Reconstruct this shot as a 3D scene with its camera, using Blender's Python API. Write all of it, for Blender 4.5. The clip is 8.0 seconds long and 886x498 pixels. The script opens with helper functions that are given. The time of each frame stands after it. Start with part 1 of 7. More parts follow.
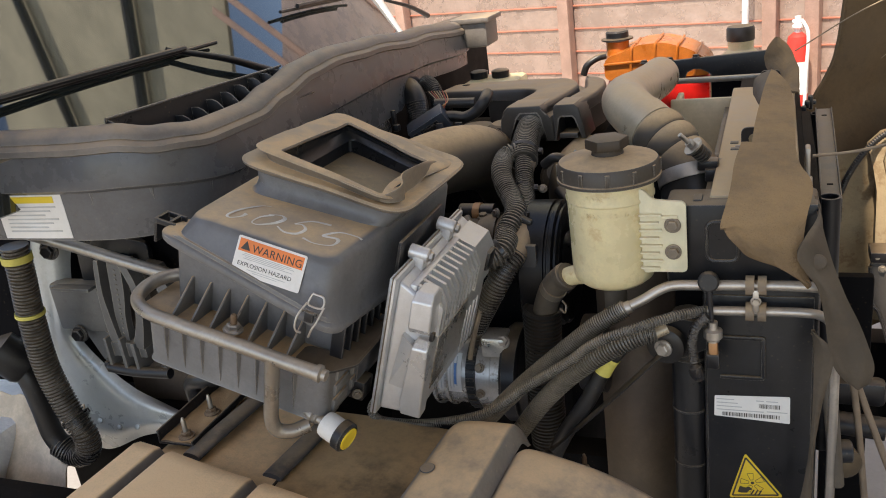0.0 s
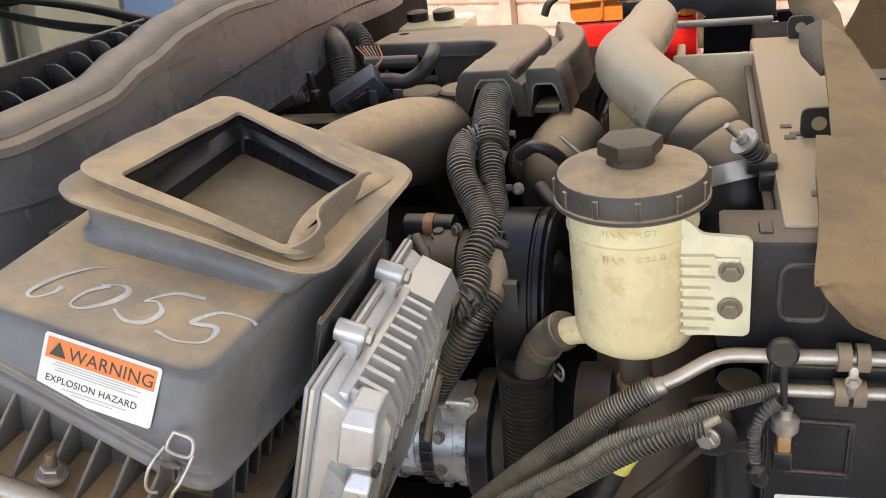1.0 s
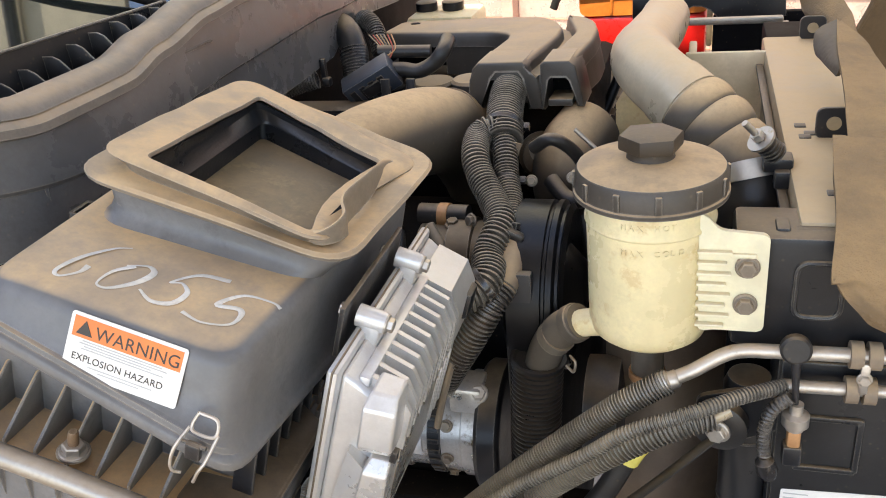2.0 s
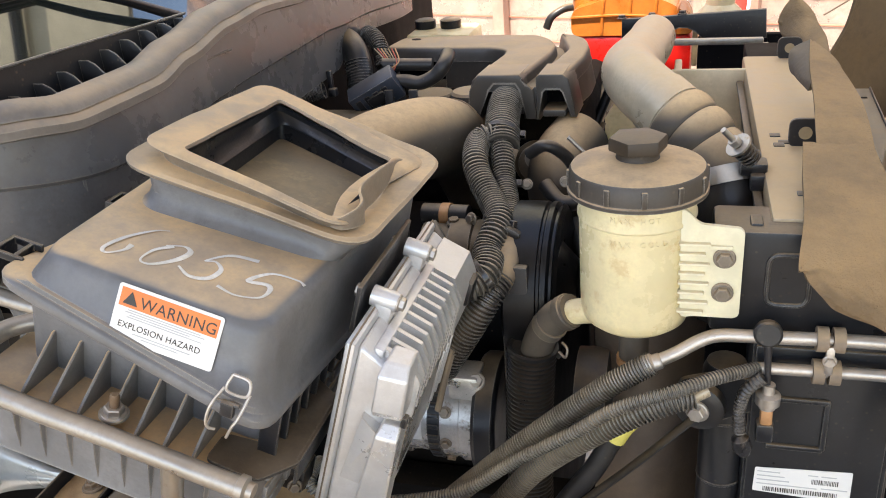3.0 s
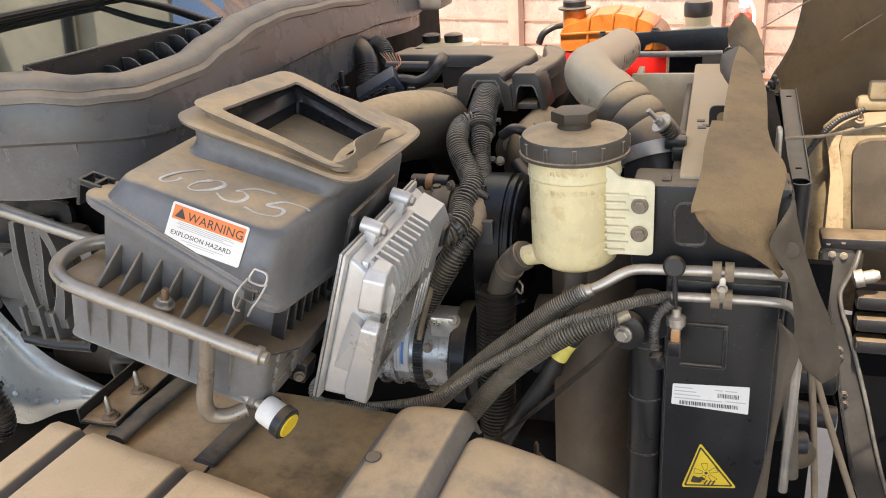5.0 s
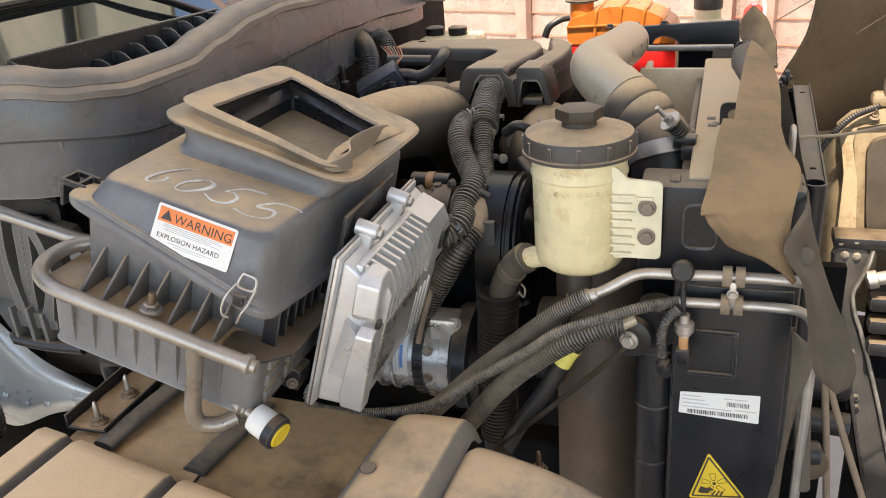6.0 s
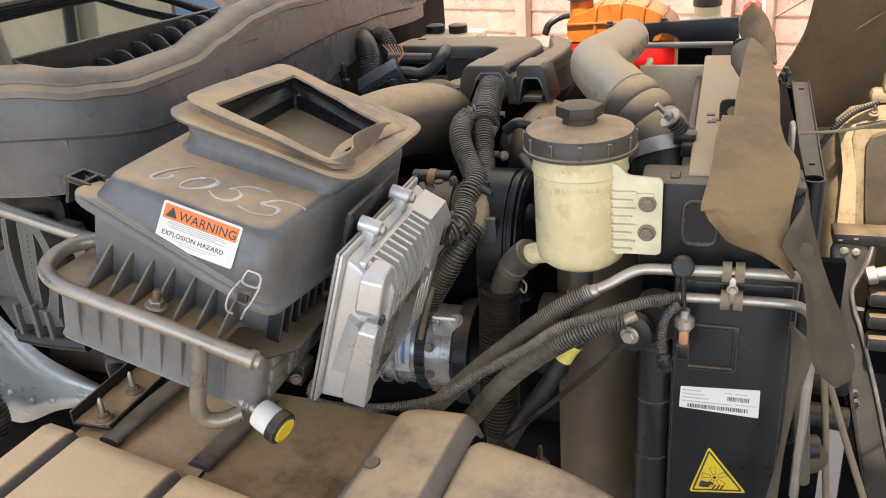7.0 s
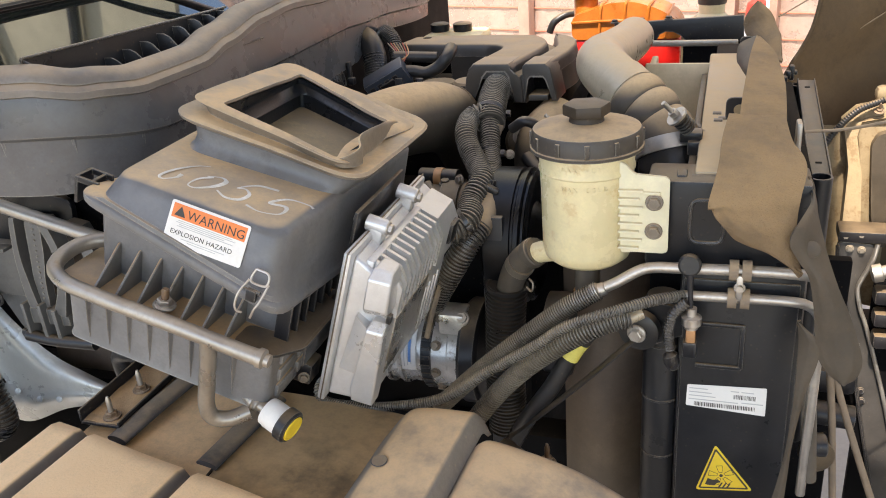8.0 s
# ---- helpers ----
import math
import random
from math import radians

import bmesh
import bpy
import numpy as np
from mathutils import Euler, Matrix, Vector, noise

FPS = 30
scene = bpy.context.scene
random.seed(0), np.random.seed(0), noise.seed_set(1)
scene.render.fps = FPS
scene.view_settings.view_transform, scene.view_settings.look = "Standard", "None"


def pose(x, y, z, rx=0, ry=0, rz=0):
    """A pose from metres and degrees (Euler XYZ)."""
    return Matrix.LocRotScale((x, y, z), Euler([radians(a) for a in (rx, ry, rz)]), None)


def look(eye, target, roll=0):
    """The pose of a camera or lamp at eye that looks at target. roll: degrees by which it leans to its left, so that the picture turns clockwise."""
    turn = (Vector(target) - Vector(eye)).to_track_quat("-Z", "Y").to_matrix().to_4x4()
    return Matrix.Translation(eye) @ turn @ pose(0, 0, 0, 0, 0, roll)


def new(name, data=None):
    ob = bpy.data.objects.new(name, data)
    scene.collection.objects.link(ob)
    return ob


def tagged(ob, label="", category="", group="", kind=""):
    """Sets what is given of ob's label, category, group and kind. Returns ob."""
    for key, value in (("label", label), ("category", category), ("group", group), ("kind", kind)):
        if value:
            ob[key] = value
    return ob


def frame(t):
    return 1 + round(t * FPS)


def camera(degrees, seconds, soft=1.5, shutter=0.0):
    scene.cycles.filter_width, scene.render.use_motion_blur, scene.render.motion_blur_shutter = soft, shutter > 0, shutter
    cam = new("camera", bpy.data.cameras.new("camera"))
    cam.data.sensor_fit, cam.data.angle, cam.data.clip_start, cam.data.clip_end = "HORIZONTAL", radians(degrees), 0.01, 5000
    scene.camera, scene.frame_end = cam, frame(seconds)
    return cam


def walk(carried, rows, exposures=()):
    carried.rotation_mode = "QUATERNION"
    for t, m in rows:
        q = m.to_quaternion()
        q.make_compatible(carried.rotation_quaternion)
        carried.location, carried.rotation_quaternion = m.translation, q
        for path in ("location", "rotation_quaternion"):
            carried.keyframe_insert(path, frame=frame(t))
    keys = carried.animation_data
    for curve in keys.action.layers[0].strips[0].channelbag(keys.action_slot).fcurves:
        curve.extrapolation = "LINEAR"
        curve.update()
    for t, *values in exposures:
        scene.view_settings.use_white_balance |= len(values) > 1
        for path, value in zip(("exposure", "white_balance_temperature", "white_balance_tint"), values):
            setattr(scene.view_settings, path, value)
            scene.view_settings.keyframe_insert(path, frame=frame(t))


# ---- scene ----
cam = camera(55.0, 8.0, 1.0)
METRES, EYE, TILT, LEAN, TURN = 0.90, 1.9, -21.0, 7.3, 20.1
ROWS = [
    (0.0, 0.0, 0.0, 0.0, 0.0, 0.0, -0.0),
    (0.5, 0.005, 0.2956, 0.0942, -2.52, -2.4, 1.37),
    (1.0, -0.0068, 0.4331, 0.1301, -4.53, -4.86, 1.42),
    (1.2, -0.0300, 0.4275, 0.1300, -4.90, -5.20, 1.25),
    (2.3, -0.0340, 0.4290, 0.1285, -4.72, -5.50, -0.38),
    (2.5, -0.0282, 0.4212, 0.1265, -4.63, -5.08, -0.48),
    (3.0, -0.0599, 0.3477, 0.1034, -5.68, -4.06, -0.81),
    (3.5, -0.1096, 0.2556, 0.0735, -5.82, -3.21, -1.03),
    (4.0, -0.0796, 0.1756, 0.0371, -4.83, -2.37, -1.34),
    (4.5, -0.0272, 0.0809, 0.0074, -3.96, -2.2, -1.75),
    (4.7, -0.0244, 0.0754, 0.0079, -4.30, -2.04, -1.84),
    (5.8, -0.0086, 0.1270, 0.0230, -3.72, -2.74, -2.11),
    (6.0, -0.0084, 0.1279, 0.023, -3.72, -2.71, -2.11),
    (6.5, -0.0087, 0.1282, 0.0217, -3.8, -2.92, -2.02),
    (7.0, -0.0117, 0.1189, 0.0216, -3.73, -2.86, -1.94),
    (7.5, -0.0169, 0.1147, 0.0218, -3.65, -2.88, -1.9),
    (8.0, -0.0176, 0.1173, 0.0222, -3.55, -2.99, -1.86),
]
walk(cam, [(t, pose(0, 0, EYE, TILT, LEAN, TURN) @ pose(METRES * x, METRES * y, METRES * z, 90 + pitch, roll, yaw)) for t, x, y, z, yaw, pitch, roll in ROWS],
     [(0.0, 1.2, 7100, 12), (0.5, 1.52, 7100, 12), (1.0, 1.9, 7100, 12), (2.5, 2.12, 7100, 12), (3.5, 2.0, 7100, 12), (4.5, 1.92, 7100, 12), (6.0, 1.86, 7100, 12), (8.0, 1.88, 7100, 12)])

# ---- light ----
world = bpy.data.worlds.new("world")
scene.world = world
world.use_nodes = True
wn, wl = world.node_tree.nodes, world.node_tree.links
sky = wn.new("ShaderNodeTexSky")
sky.sky_type, sky.sun_disc = "NISHITA", False
sky.sun_elevation, sky.sun_rotation = radians(60), radians(188)
wl.new(sky.outputs[0], wn["Background"].inputs[0])
wn["Background"].inputs[1].default_value = 0.15
sun_data = bpy.data.lights.new("sun", "SUN")
sun_data.energy, sun_data.angle, sun_data.color = 3.0, radians(0.5), (1.0, 0.95, 0.87)
sun = new("sun", sun_data)
sun.matrix_world = look((-1, -7, 12), (0, 0, 0))


# ---- materials ----
DUST = (0.66, 0.445, 0.235)


def mat(name, col, rough=0.6, metal=0.0, dust=0.0, var=0.2, fine=260.0, wide=14.0, bump=0.12, dust_lo=0.1, haze=0.08,
        dust_col=DUST, bare=0.6, specks=0.12, edge=0.0, stain=None, stain_at=0.62, coat=0.0, trans=0.0, sss=0.0, ior=1.45, mid=62.0, grit=0.86):
    """A worn surface: two scales of tone, a fine relief, and dust that has settled on what faces up."""
    m = bpy.data.materials.new(name)
    m.use_nodes = True
    n, l = m.node_tree.nodes, m.node_tree.links
    b = n["Principled BSDF"]
    geo = n.new("ShaderNodeNewGeometry")

    def noise_node(scale, detail=5.0, rough_=0.6):
        t = n.new("ShaderNodeTexNoise")
        t.inputs["Scale"].default_value, t.inputs["Detail"].default_value, t.inputs["Roughness"].default_value = scale, detail, rough_
        l.new(geo.outputs["Position"], t.inputs["Vector"])
        return t.outputs["Fac"]

    def ranged(src, a, b_, c, d):
        r = n.new("ShaderNodeMapRange")
        r.interpolation_type = "SMOOTHSTEP"
        for i, v in zip((1, 2, 3, 4), (a, b_, c, d)):
            r.inputs[i].default_value = v
        l.new(src, r.inputs[0])
        return r.outputs[0]

    def maths(op, a, b_):
        r = n.new("ShaderNodeMath")
        r.operation = op
        r.use_clamp = True
        for i, v in enumerate((a, b_)):
            if isinstance(v, (int, float)):
                r.inputs[i].default_value = v
            else:
                l.new(v, r.inputs[i])
        return r.outputs[0]

    def mixed(f, a, b_):
        r = n.new("ShaderNodeMix")
        r.data_type = "RGBA"
        for sock, v in ((r.inputs[0], f), (r.inputs[6], a), (r.inputs[7], b_)):
            if isinstance(v, tuple):
                sock.default_value = (*v, 1.0)
            else:
                l.new(v, sock)
        return r.outputs[2]

    small, large = noise_node(fine), noise_node(wide, 6.0, 0.65)
    low = tuple(c * (1 - var) for c in col)
    high = tuple(min(1.0, c * (1 + var)) for c in col)
    tone = mixed(ranged(large, 0.3, 0.7, 0.0, 1.0), low, high)
    smudge = noise_node(mid, 4.0, 0.7)
    tone = mixed(ranged(small, 0.42, 0.66, 0.0, 0.35), tone, low)
    tone = mixed(ranged(smudge, 0.45, 0.68, 0.0, 0.45), tone, tuple(c * (1 - 1.4 * var) for c in col))
    if stain:
        tone = mixed(ranged(noise_node(wide * 2.3, 8.0, 0.7), stain_at, stain_at + 0.12, 0.0, 0.8), tone, stain)
    if edge:
        bev = n.new("ShaderNodeBevel")
        bev.samples = 3
        bev.inputs["Radius"].default_value = 0.0024
        dot = n.new("ShaderNodeVectorMath")
        dot.operation = "DOT_PRODUCT"
        l.new(bev.outputs[0], dot.inputs[0])
        l.new(geo.outputs["Normal"], dot.inputs[1])
        worn = maths("MULTIPLY", ranged(dot.outputs["Value"], 0.995, 0.87, 0.0, min(1.0, edge * 1.7)), ranged(smudge, 0.35, 0.55, 0.35, 1.0))
        tone = mixed(worn, tone, tuple(0.4 * c + 0.6 * d for c, d in zip(col, (0.55, 0.49, 0.41))))
    if specks:
        vor = n.new("ShaderNodeTexVoronoi")
        vor.inputs["Scale"].default_value = 95.0
        l.new(geo.outputs["Position"], vor.inputs["Vector"])
        spot = maths("MULTIPLY", ranged(vor.outputs["Distance"], 0.06, 0.2, specks, 0.0), ranged(large, 0.4, 0.62, 0.0, 1.0))
        tone = mixed(spot, tone, tuple(0.5 * c + 0.5 * d for c, d in zip(col, dust_col)))
    rough_src = ranged(large, 0.2, 0.8, max(0.03, rough - 0.1), min(1.0, rough + 0.12))
    if dust or haze:
        sep = n.new("ShaderNodeSeparateXYZ")
        l.new(geo.outputs["Normal"], sep.inputs[0])
        up = ranged(sep.outputs[2], dust_lo, 0.95, 0.0, 1.0)
        patch = ranged(large, 0.33, 0.6, bare, 1.0)
        grain = maths("MULTIPLY", ranged(small, 0.3, 0.6, 0.9, 1.0), ranged(smudge, 0.32, 0.58, grit, 1.0))
        f = maths("MULTIPLY", maths("MULTIPLY", up, patch), maths("MULTIPLY", grain, dust))
        f = maths("ADD", f, maths("MULTIPLY", patch, haze))
        tone = mixed(f, tone, dust_col)
        rough_src = maths("ADD", rough_src, maths("MULTIPLY", f, 0.4))
        if metal:
            l.new(maths("SUBTRACT", metal, maths("MULTIPLY", f, metal)), b.inputs["Metallic"])
    elif metal:
        b.inputs["Metallic"].default_value = metal
    l.new(tone, b.inputs["Base Color"])
    l.new(rough_src, b.inputs["Roughness"])
    b.inputs["IOR"].default_value = ior
    b.inputs["Coat Weight"].default_value = coat
    b.inputs["Transmission Weight"].default_value = trans
    if sss:
        b.inputs["Subsurface Weight"].default_value = sss
        b.inputs["Subsurface Radius"].default_value = (0.02, 0.014, 0.008)
    if bump:
        bm_ = n.new("ShaderNodeBump")
        bm_.inputs["Strength"].default_value, bm_.inputs["Distance"].default_value = bump, 0.002
        l.new(small, bm_.inputs["Height"])
        l.new(bm_.outputs[0], b.inputs["Normal"])
    return m


BOX_PLASTIC = mat("box plastic", (0.155, 0.154, 0.156), 0.36, dust=0.95, dust_lo=0.78, haze=0.03, bump=0.08, wide=8, bare=0.55, edge=0.5, stain=(0.09, 0.09, 0.092), stain_at=0.6)
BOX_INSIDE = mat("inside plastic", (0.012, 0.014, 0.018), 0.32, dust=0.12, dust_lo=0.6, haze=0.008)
WELL_FLOOR = mat("dusty well floor", (0.075, 0.066, 0.044), 0.5, dust=0.3, dust_lo=0.5, haze=0.06, stain=(0.17, 0.13, 0.07), stain_at=0.52, wide=16)
RUBBER_SEAL = mat("dusty rubber seal", (0.15, 0.135, 0.118), 0.42, dust=0.78, dust_lo=0.2, haze=0.14, bump=0.08, bare=0.5, edge=0.6, stain=(0.08, 0.065, 0.052), stain_at=0.6, wide=13, var=0.3)
BLACK_PLASTIC = mat("black plastic", (0.011, 0.012, 0.015), 0.34, dust=0.2, dust_lo=0.6, haze=0.005, edge=0.25, ior=1.42)
# Near-black that puts the shade of gaps and deep parts into the colour.
DEEP_BLACK = mat("shaded-depth black", (0.004, 0.004, 0.005), 0.7, dust=0.03, dust_lo=0.5, haze=0.002, ior=1.15)
COVER_PLASTIC = mat("engine cover plastic", (0.036, 0.035, 0.034), 0.38, dust=0.66, dust_lo=0.4, haze=0.035, bare=0.7, edge=0.4, grit=0.95, wide=7, bump=0.06)
COWL_PLASTIC = mat("cowl plastic", (0.083, 0.09, 0.1), 0.27, dust=0.55, dust_lo=0.5, haze=0.05, edge=0.5, stain=(0.06, 0.058, 0.056), stain_at=0.6, bump=0.05, wide=9)
COWL_RUBBER = mat("cowl rubber", (0.15, 0.138, 0.128), 0.42, dust=0.38, dust_lo=0.4, haze=0.07, bump=0.06, edge=0.35, wide=10, bare=0.35, var=0.25)
CONDUIT = mat("split conduit", (0.012, 0.012, 0.014), 0.26, dust=0.16, dust_lo=0.6, haze=0.012, ior=1.5, edge=0.35)
BUNDLE = mat("dust-filled ribbed sleeve", (0.038, 0.037, 0.035), 0.26, dust=0.65, dust_lo=0.3, haze=0.05, bare=0.5, dust_col=(0.5, 0.38, 0.24), edge=0.35, wide=20)
HOSE = mat("black rubber hose", (0.017, 0.017, 0.018), 0.36, dust=0.35, dust_lo=0.55, haze=0.012, ior=1.42)
GREY_HOSE = mat("grey rubber hose", (0.06, 0.056, 0.05), 0.5, dust=0.5, dust_lo=0.4, haze=0.08)
PIPE_DUST = mat("dust-coated pipe", (0.43, 0.37, 0.27), 0.26, metal=0.3, dust=0.55, dust_lo=0.35, haze=0.16, bare=0.55, wide=9, bump=0.05, edge=0.3, stain=(0.2, 0.16, 0.11), stain_at=0.62)
ELBOW_DUST = mat("dusty elbow", (0.035, 0.033, 0.03), 0.5, dust=0.9, dust_lo=0.22, haze=0.06, bare=0.8, wide=7, bump=0.05)
TUBE_METAL = mat("coated steel tube", (0.33, 0.31, 0.28), 0.3, metal=0.7, dust=0.35, dust_lo=0.6, haze=0.1, stain=(0.16, 0.11, 0.07), stain_at=0.6, wide=12, bump=0.04)
BRIGHT_METAL = mat("aluminium line", (0.46, 0.44, 0.41), 0.33, metal=0.9, dust=0.45, dust_lo=0.3, haze=0.12, stain=(0.2, 0.15, 0.1), stain_at=0.62)
ZINC = mat("zinc", (0.5, 0.48, 0.45), 0.33, metal=0.95, dust=0.3, haze=0.1, stain=(0.25, 0.18, 0.1), stain_at=0.58)
CAST_WORN = mat("worn aluminium", (0.58, 0.57, 0.55), 0.26, metal=0.85, dust=0.3, dust_lo=0.4, haze=0.08, bump=0.3, fine=420, stain=(0.16, 0.13, 0.1), stain_at=0.55, edge=0.5)
RUST = mat("rusty bolt", (0.15, 0.09, 0.055), 0.6, metal=0.5, dust=0.2, haze=0.08, edge=0.4)
CAST = mat("cast aluminium", (0.65, 0.65, 0.65), 0.33, metal=0.55, dust=0.25, dust_lo=0.4, haze=0.03, bump=0.05, fine=420, var=0.1, stain=(0.5, 0.46, 0.4), stain_at=0.66, edge=0.7)
CAST_DARK = mat("oily casting", (0.085, 0.066, 0.046), 0.5, metal=0.5, dust=0.3, dust_lo=0.5, haze=0.07, edge=0.4)
STEEL_DARK = mat("dark painted steel", (0.014, 0.014, 0.017), 0.36, dust=0.25, dust_lo=0.5, haze=0.008, edge=0.3, ior=1.4)
GREY_PLASTIC = mat("grey bracket plastic", (0.11, 0.112, 0.112), 0.4, dust=0.4, dust_lo=0.5, haze=0.04, edge=0.7, bump=0.06, wide=9)
HUMP_LINER = mat("worn dusty liner", (0.16, 0.148, 0.132), 0.5, dust=0.85, dust_lo=0.6, haze=0.1, dust_col=(0.72, 0.48, 0.26), wide=6, bump=0.1, bare=0.15, specks=0.25, grit=0.95, fine=380)
HOOD_STEEL = mat("dark hood steel", (0.04, 0.041, 0.043), 0.36, dust=0.2, dust_lo=0.5, haze=0.04, edge=0.5, wide=12)
WEB_GREY = mat("dusty grey pressing", (0.075, 0.066, 0.054), 0.4, dust=0.22, dust_lo=0.5, haze=0.07, edge=0.6)
SLEEVE = mat("black sleeve", (0.009, 0.009, 0.01), 0.3, dust=0.05, haze=0.004, specks=0.05)
GRILLE = mat("grille plastic", (0.018, 0.019, 0.022), 0.33, dust=0.12, dust_lo=0.6, haze=0.008, edge=0.5, specks=0.3)
BOLT_GREY = mat("dull bolt", (0.16, 0.145, 0.125), 0.45, metal=0.6, dust=0.3, haze=0.1, edge=0.4)
GLOSS_BLACK = mat("wet-looking black", (0.006, 0.006, 0.007), 0.34, haze=0.004, specks=0.0, ior=1.35)
RADIATOR = mat("radiator tank", (0.013, 0.014, 0.0165), 0.32, dust=0.3, dust_lo=0.6, haze=0.006, bump=0.06, edge=0.35, ior=1.36, specks=0.1)
TOP_PLATE = mat("dusty top plate", (0.36, 0.285, 0.185), 0.33, metal=0.12, dust=0.5, dust_lo=0.4, haze=0.25, bare=0.7, wide=8, dust_col=(0.6, 0.4, 0.2), edge=0.6, bump=0.05, stain=(0.22, 0.18, 0.125), stain_at=0.6)
DUCT = mat("dusty duct sheet", (0.72, 0.58, 0.38), 0.4, dust=0.5, dust_lo=0.0, haze=0.25, bare=0.7, dust_col=(0.62, 0.47, 0.28), wide=9, edge=0.6, bump=0.04, stain=(0.4, 0.31, 0.19), stain_at=0.68)
SHROUD = mat("shroud", (0.1, 0.077, 0.06), 0.6, dust=0.3, dust_lo=0.3, haze=0.04, ior=1.38)
FLAP = mat("rubber flap", (0.07, 0.05, 0.032), 0.7, dust=0.4, dust_lo=0.3, haze=0.28, bump=1.0, wide=9, fine=300, bare=0.6, dust_col=(0.5, 0.31, 0.14), stain=(0.05, 0.036, 0.024), stain_at=0.58, mid=90)
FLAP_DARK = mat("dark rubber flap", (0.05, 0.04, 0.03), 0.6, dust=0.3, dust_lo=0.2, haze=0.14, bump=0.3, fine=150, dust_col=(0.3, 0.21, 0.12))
CREAM = mat("reservoir plastic", (0.76, 0.65, 0.38), 0.3, dust=0.35, dust_lo=0.3, haze=0.05, var=0.12, sss=0.15, bump=0.05, wide=12, stain=(0.62, 0.46, 0.23), stain_at=0.54, edge=0.2)
CAP_PLASTIC = mat("cap plastic", (0.04, 0.037, 0.034), 0.42, dust=0.8, dust_lo=0.6, haze=0.05, bare=0.6, edge=0.4, dust_col=(0.6, 0.4, 0.21), wide=18)
KNOB_PLASTIC = mat("knob plastic", (0.02, 0.016, 0.013), 0.5, dust=0.2, dust_lo=0.6, haze=0.045)
LINER = mat("dusty liner", (0.12, 0.105, 0.095), 0.65, dust=1.0, dust_lo=0.5, haze=0.06, dust_col=(0.9, 0.59, 0.315), wide=7, bump=0.15, bare=0.85, specks=0.2, grit=0.96, fine=380)
DIRT = mat("rust-brown dirt", (0.42, 0.25, 0.12), 0.8, dust=0.4, dust_lo=0.5, haze=0.1, dust_col=(0.62, 0.4, 0.2), wide=22, fine=500, bump=0.5, stain=(0.16, 0.1, 0.06), stain_at=0.58)
SILVER = mat("silver paint", (0.5, 0.525, 0.515), 0.3, metal=0.25, dust=0.3, dust_lo=0.5, haze=0.04, var=0.12, stain=(0.32, 0.3, 0.26), stain_at=0.64, wide=6, bump=0.03, coat=0.3)
HOOD_INNER = mat("hood moulding", (0.1, 0.064, 0.033), 0.7, dust=0.4, dust_lo=-0.2, haze=0.22, wide=6, dust_col=(0.22, 0.14, 0.065), bump=0.5, fine=120, stain=(0.055, 0.036, 0.02), stain_at=0.56)
RES_FLANGE = mat("pale reservoir flange", (0.73, 0.67, 0.47), 0.4, dust=0.3, dust_lo=0.3, haze=0.05, var=0.08, sss=0.1, bump=0.05, wide=30, edge=0.2)
CREAM_PANEL = mat("cream panel", (0.3, 0.225, 0.13), 0.6, dust=0.5, haze=0.2, stain=(0.17, 0.1, 0.045), stain_at=0.52, wide=12, dust_col=(0.34, 0.23, 0.12))
ORANGE = mat("orange tank", (0.5, 0.135, 0.012), 0.3, sss=0.3, var=0.2, haze=0.05, bump=0.03, wide=20, coat=0.2)
COOLANT = mat("red coolant", (0.62, 0.014, 0.01), 0.3, sss=0.3, var=0.1, haze=0.0, bump=0.0)
WHITE_PAPER = mat("label paper", (0.76, 0.75, 0.72), 0.5, var=0.06, haze=0.12, bump=0.03)
ORANGE_INK = mat("orange ink", (0.8, 0.19, 0.035), 0.5, var=0.12, haze=0.14, bump=0.0)
BLACK_INK = mat("black ink", (0.025, 0.025, 0.025), 0.5, var=0.1, haze=0.05, bump=0.0)
GREY_INK = mat("grey ink", (0.45, 0.45, 0.44), 0.5, var=0.1, haze=0.05, bump=0.0)
YELLOW_INK = mat("yellow ink", (0.78, 0.56, 0.03), 0.45, var=0.06, haze=0.05, bump=0.0)
BLUE_INK = mat("blue ink", (0.1, 0.25, 0.55), 0.45, var=0.06, haze=0.03, bump=0.0)
CHALK = mat("paint-marker white", (0.72, 0.68, 0.6), 0.9, var=0.25, haze=0.15, bump=0.3)
YELLOW_TAPE = mat("yellow tape", (0.7, 0.62, 0.12), 0.5, haze=0.15)
CABLE = mat("wire sheath", (0.12, 0.1, 0.085), 0.6, dust=0.4, haze=0.2)
COPPER = mat("copper sensor", (0.5, 0.26, 0.12), 0.45, metal=0.6, haze=0.1)
BLUE_PLASTIC = mat("slate connector", (0.03, 0.042, 0.062), 0.4, dust=0.12, dust_lo=0.6, haze=0.015, edge=0.5)
RED_WIRE = mat("red wire", (0.4, 0.05, 0.03), 0.5, haze=0.1)
PINK_SHEET = mat("wrinkled foil sheet", (0.52, 0.385, 0.32), 0.28, metal=0.5, var=0.14, haze=0.04, wide=6, fine=36, bump=1.0, specks=0.0)
RED_PURLIN = mat("red primer steel", (0.5, 0.17, 0.11), 0.6, haze=0.08, wide=5)
CONCRETE = mat("concrete", (0.32, 0.295, 0.26), 0.85, var=0.15, fine=60, wide=1.4, haze=0.0, bump=0.3, specks=0.0)
ROOF_SHEET = mat("roof sheet", (0.55, 0.53, 0.5), 0.5, metal=0.3, haze=0.0, wide=2)
CREAM_WALL = mat("cream wall", (0.72, 0.66, 0.48), 0.8, haze=0.0, wide=1.5)
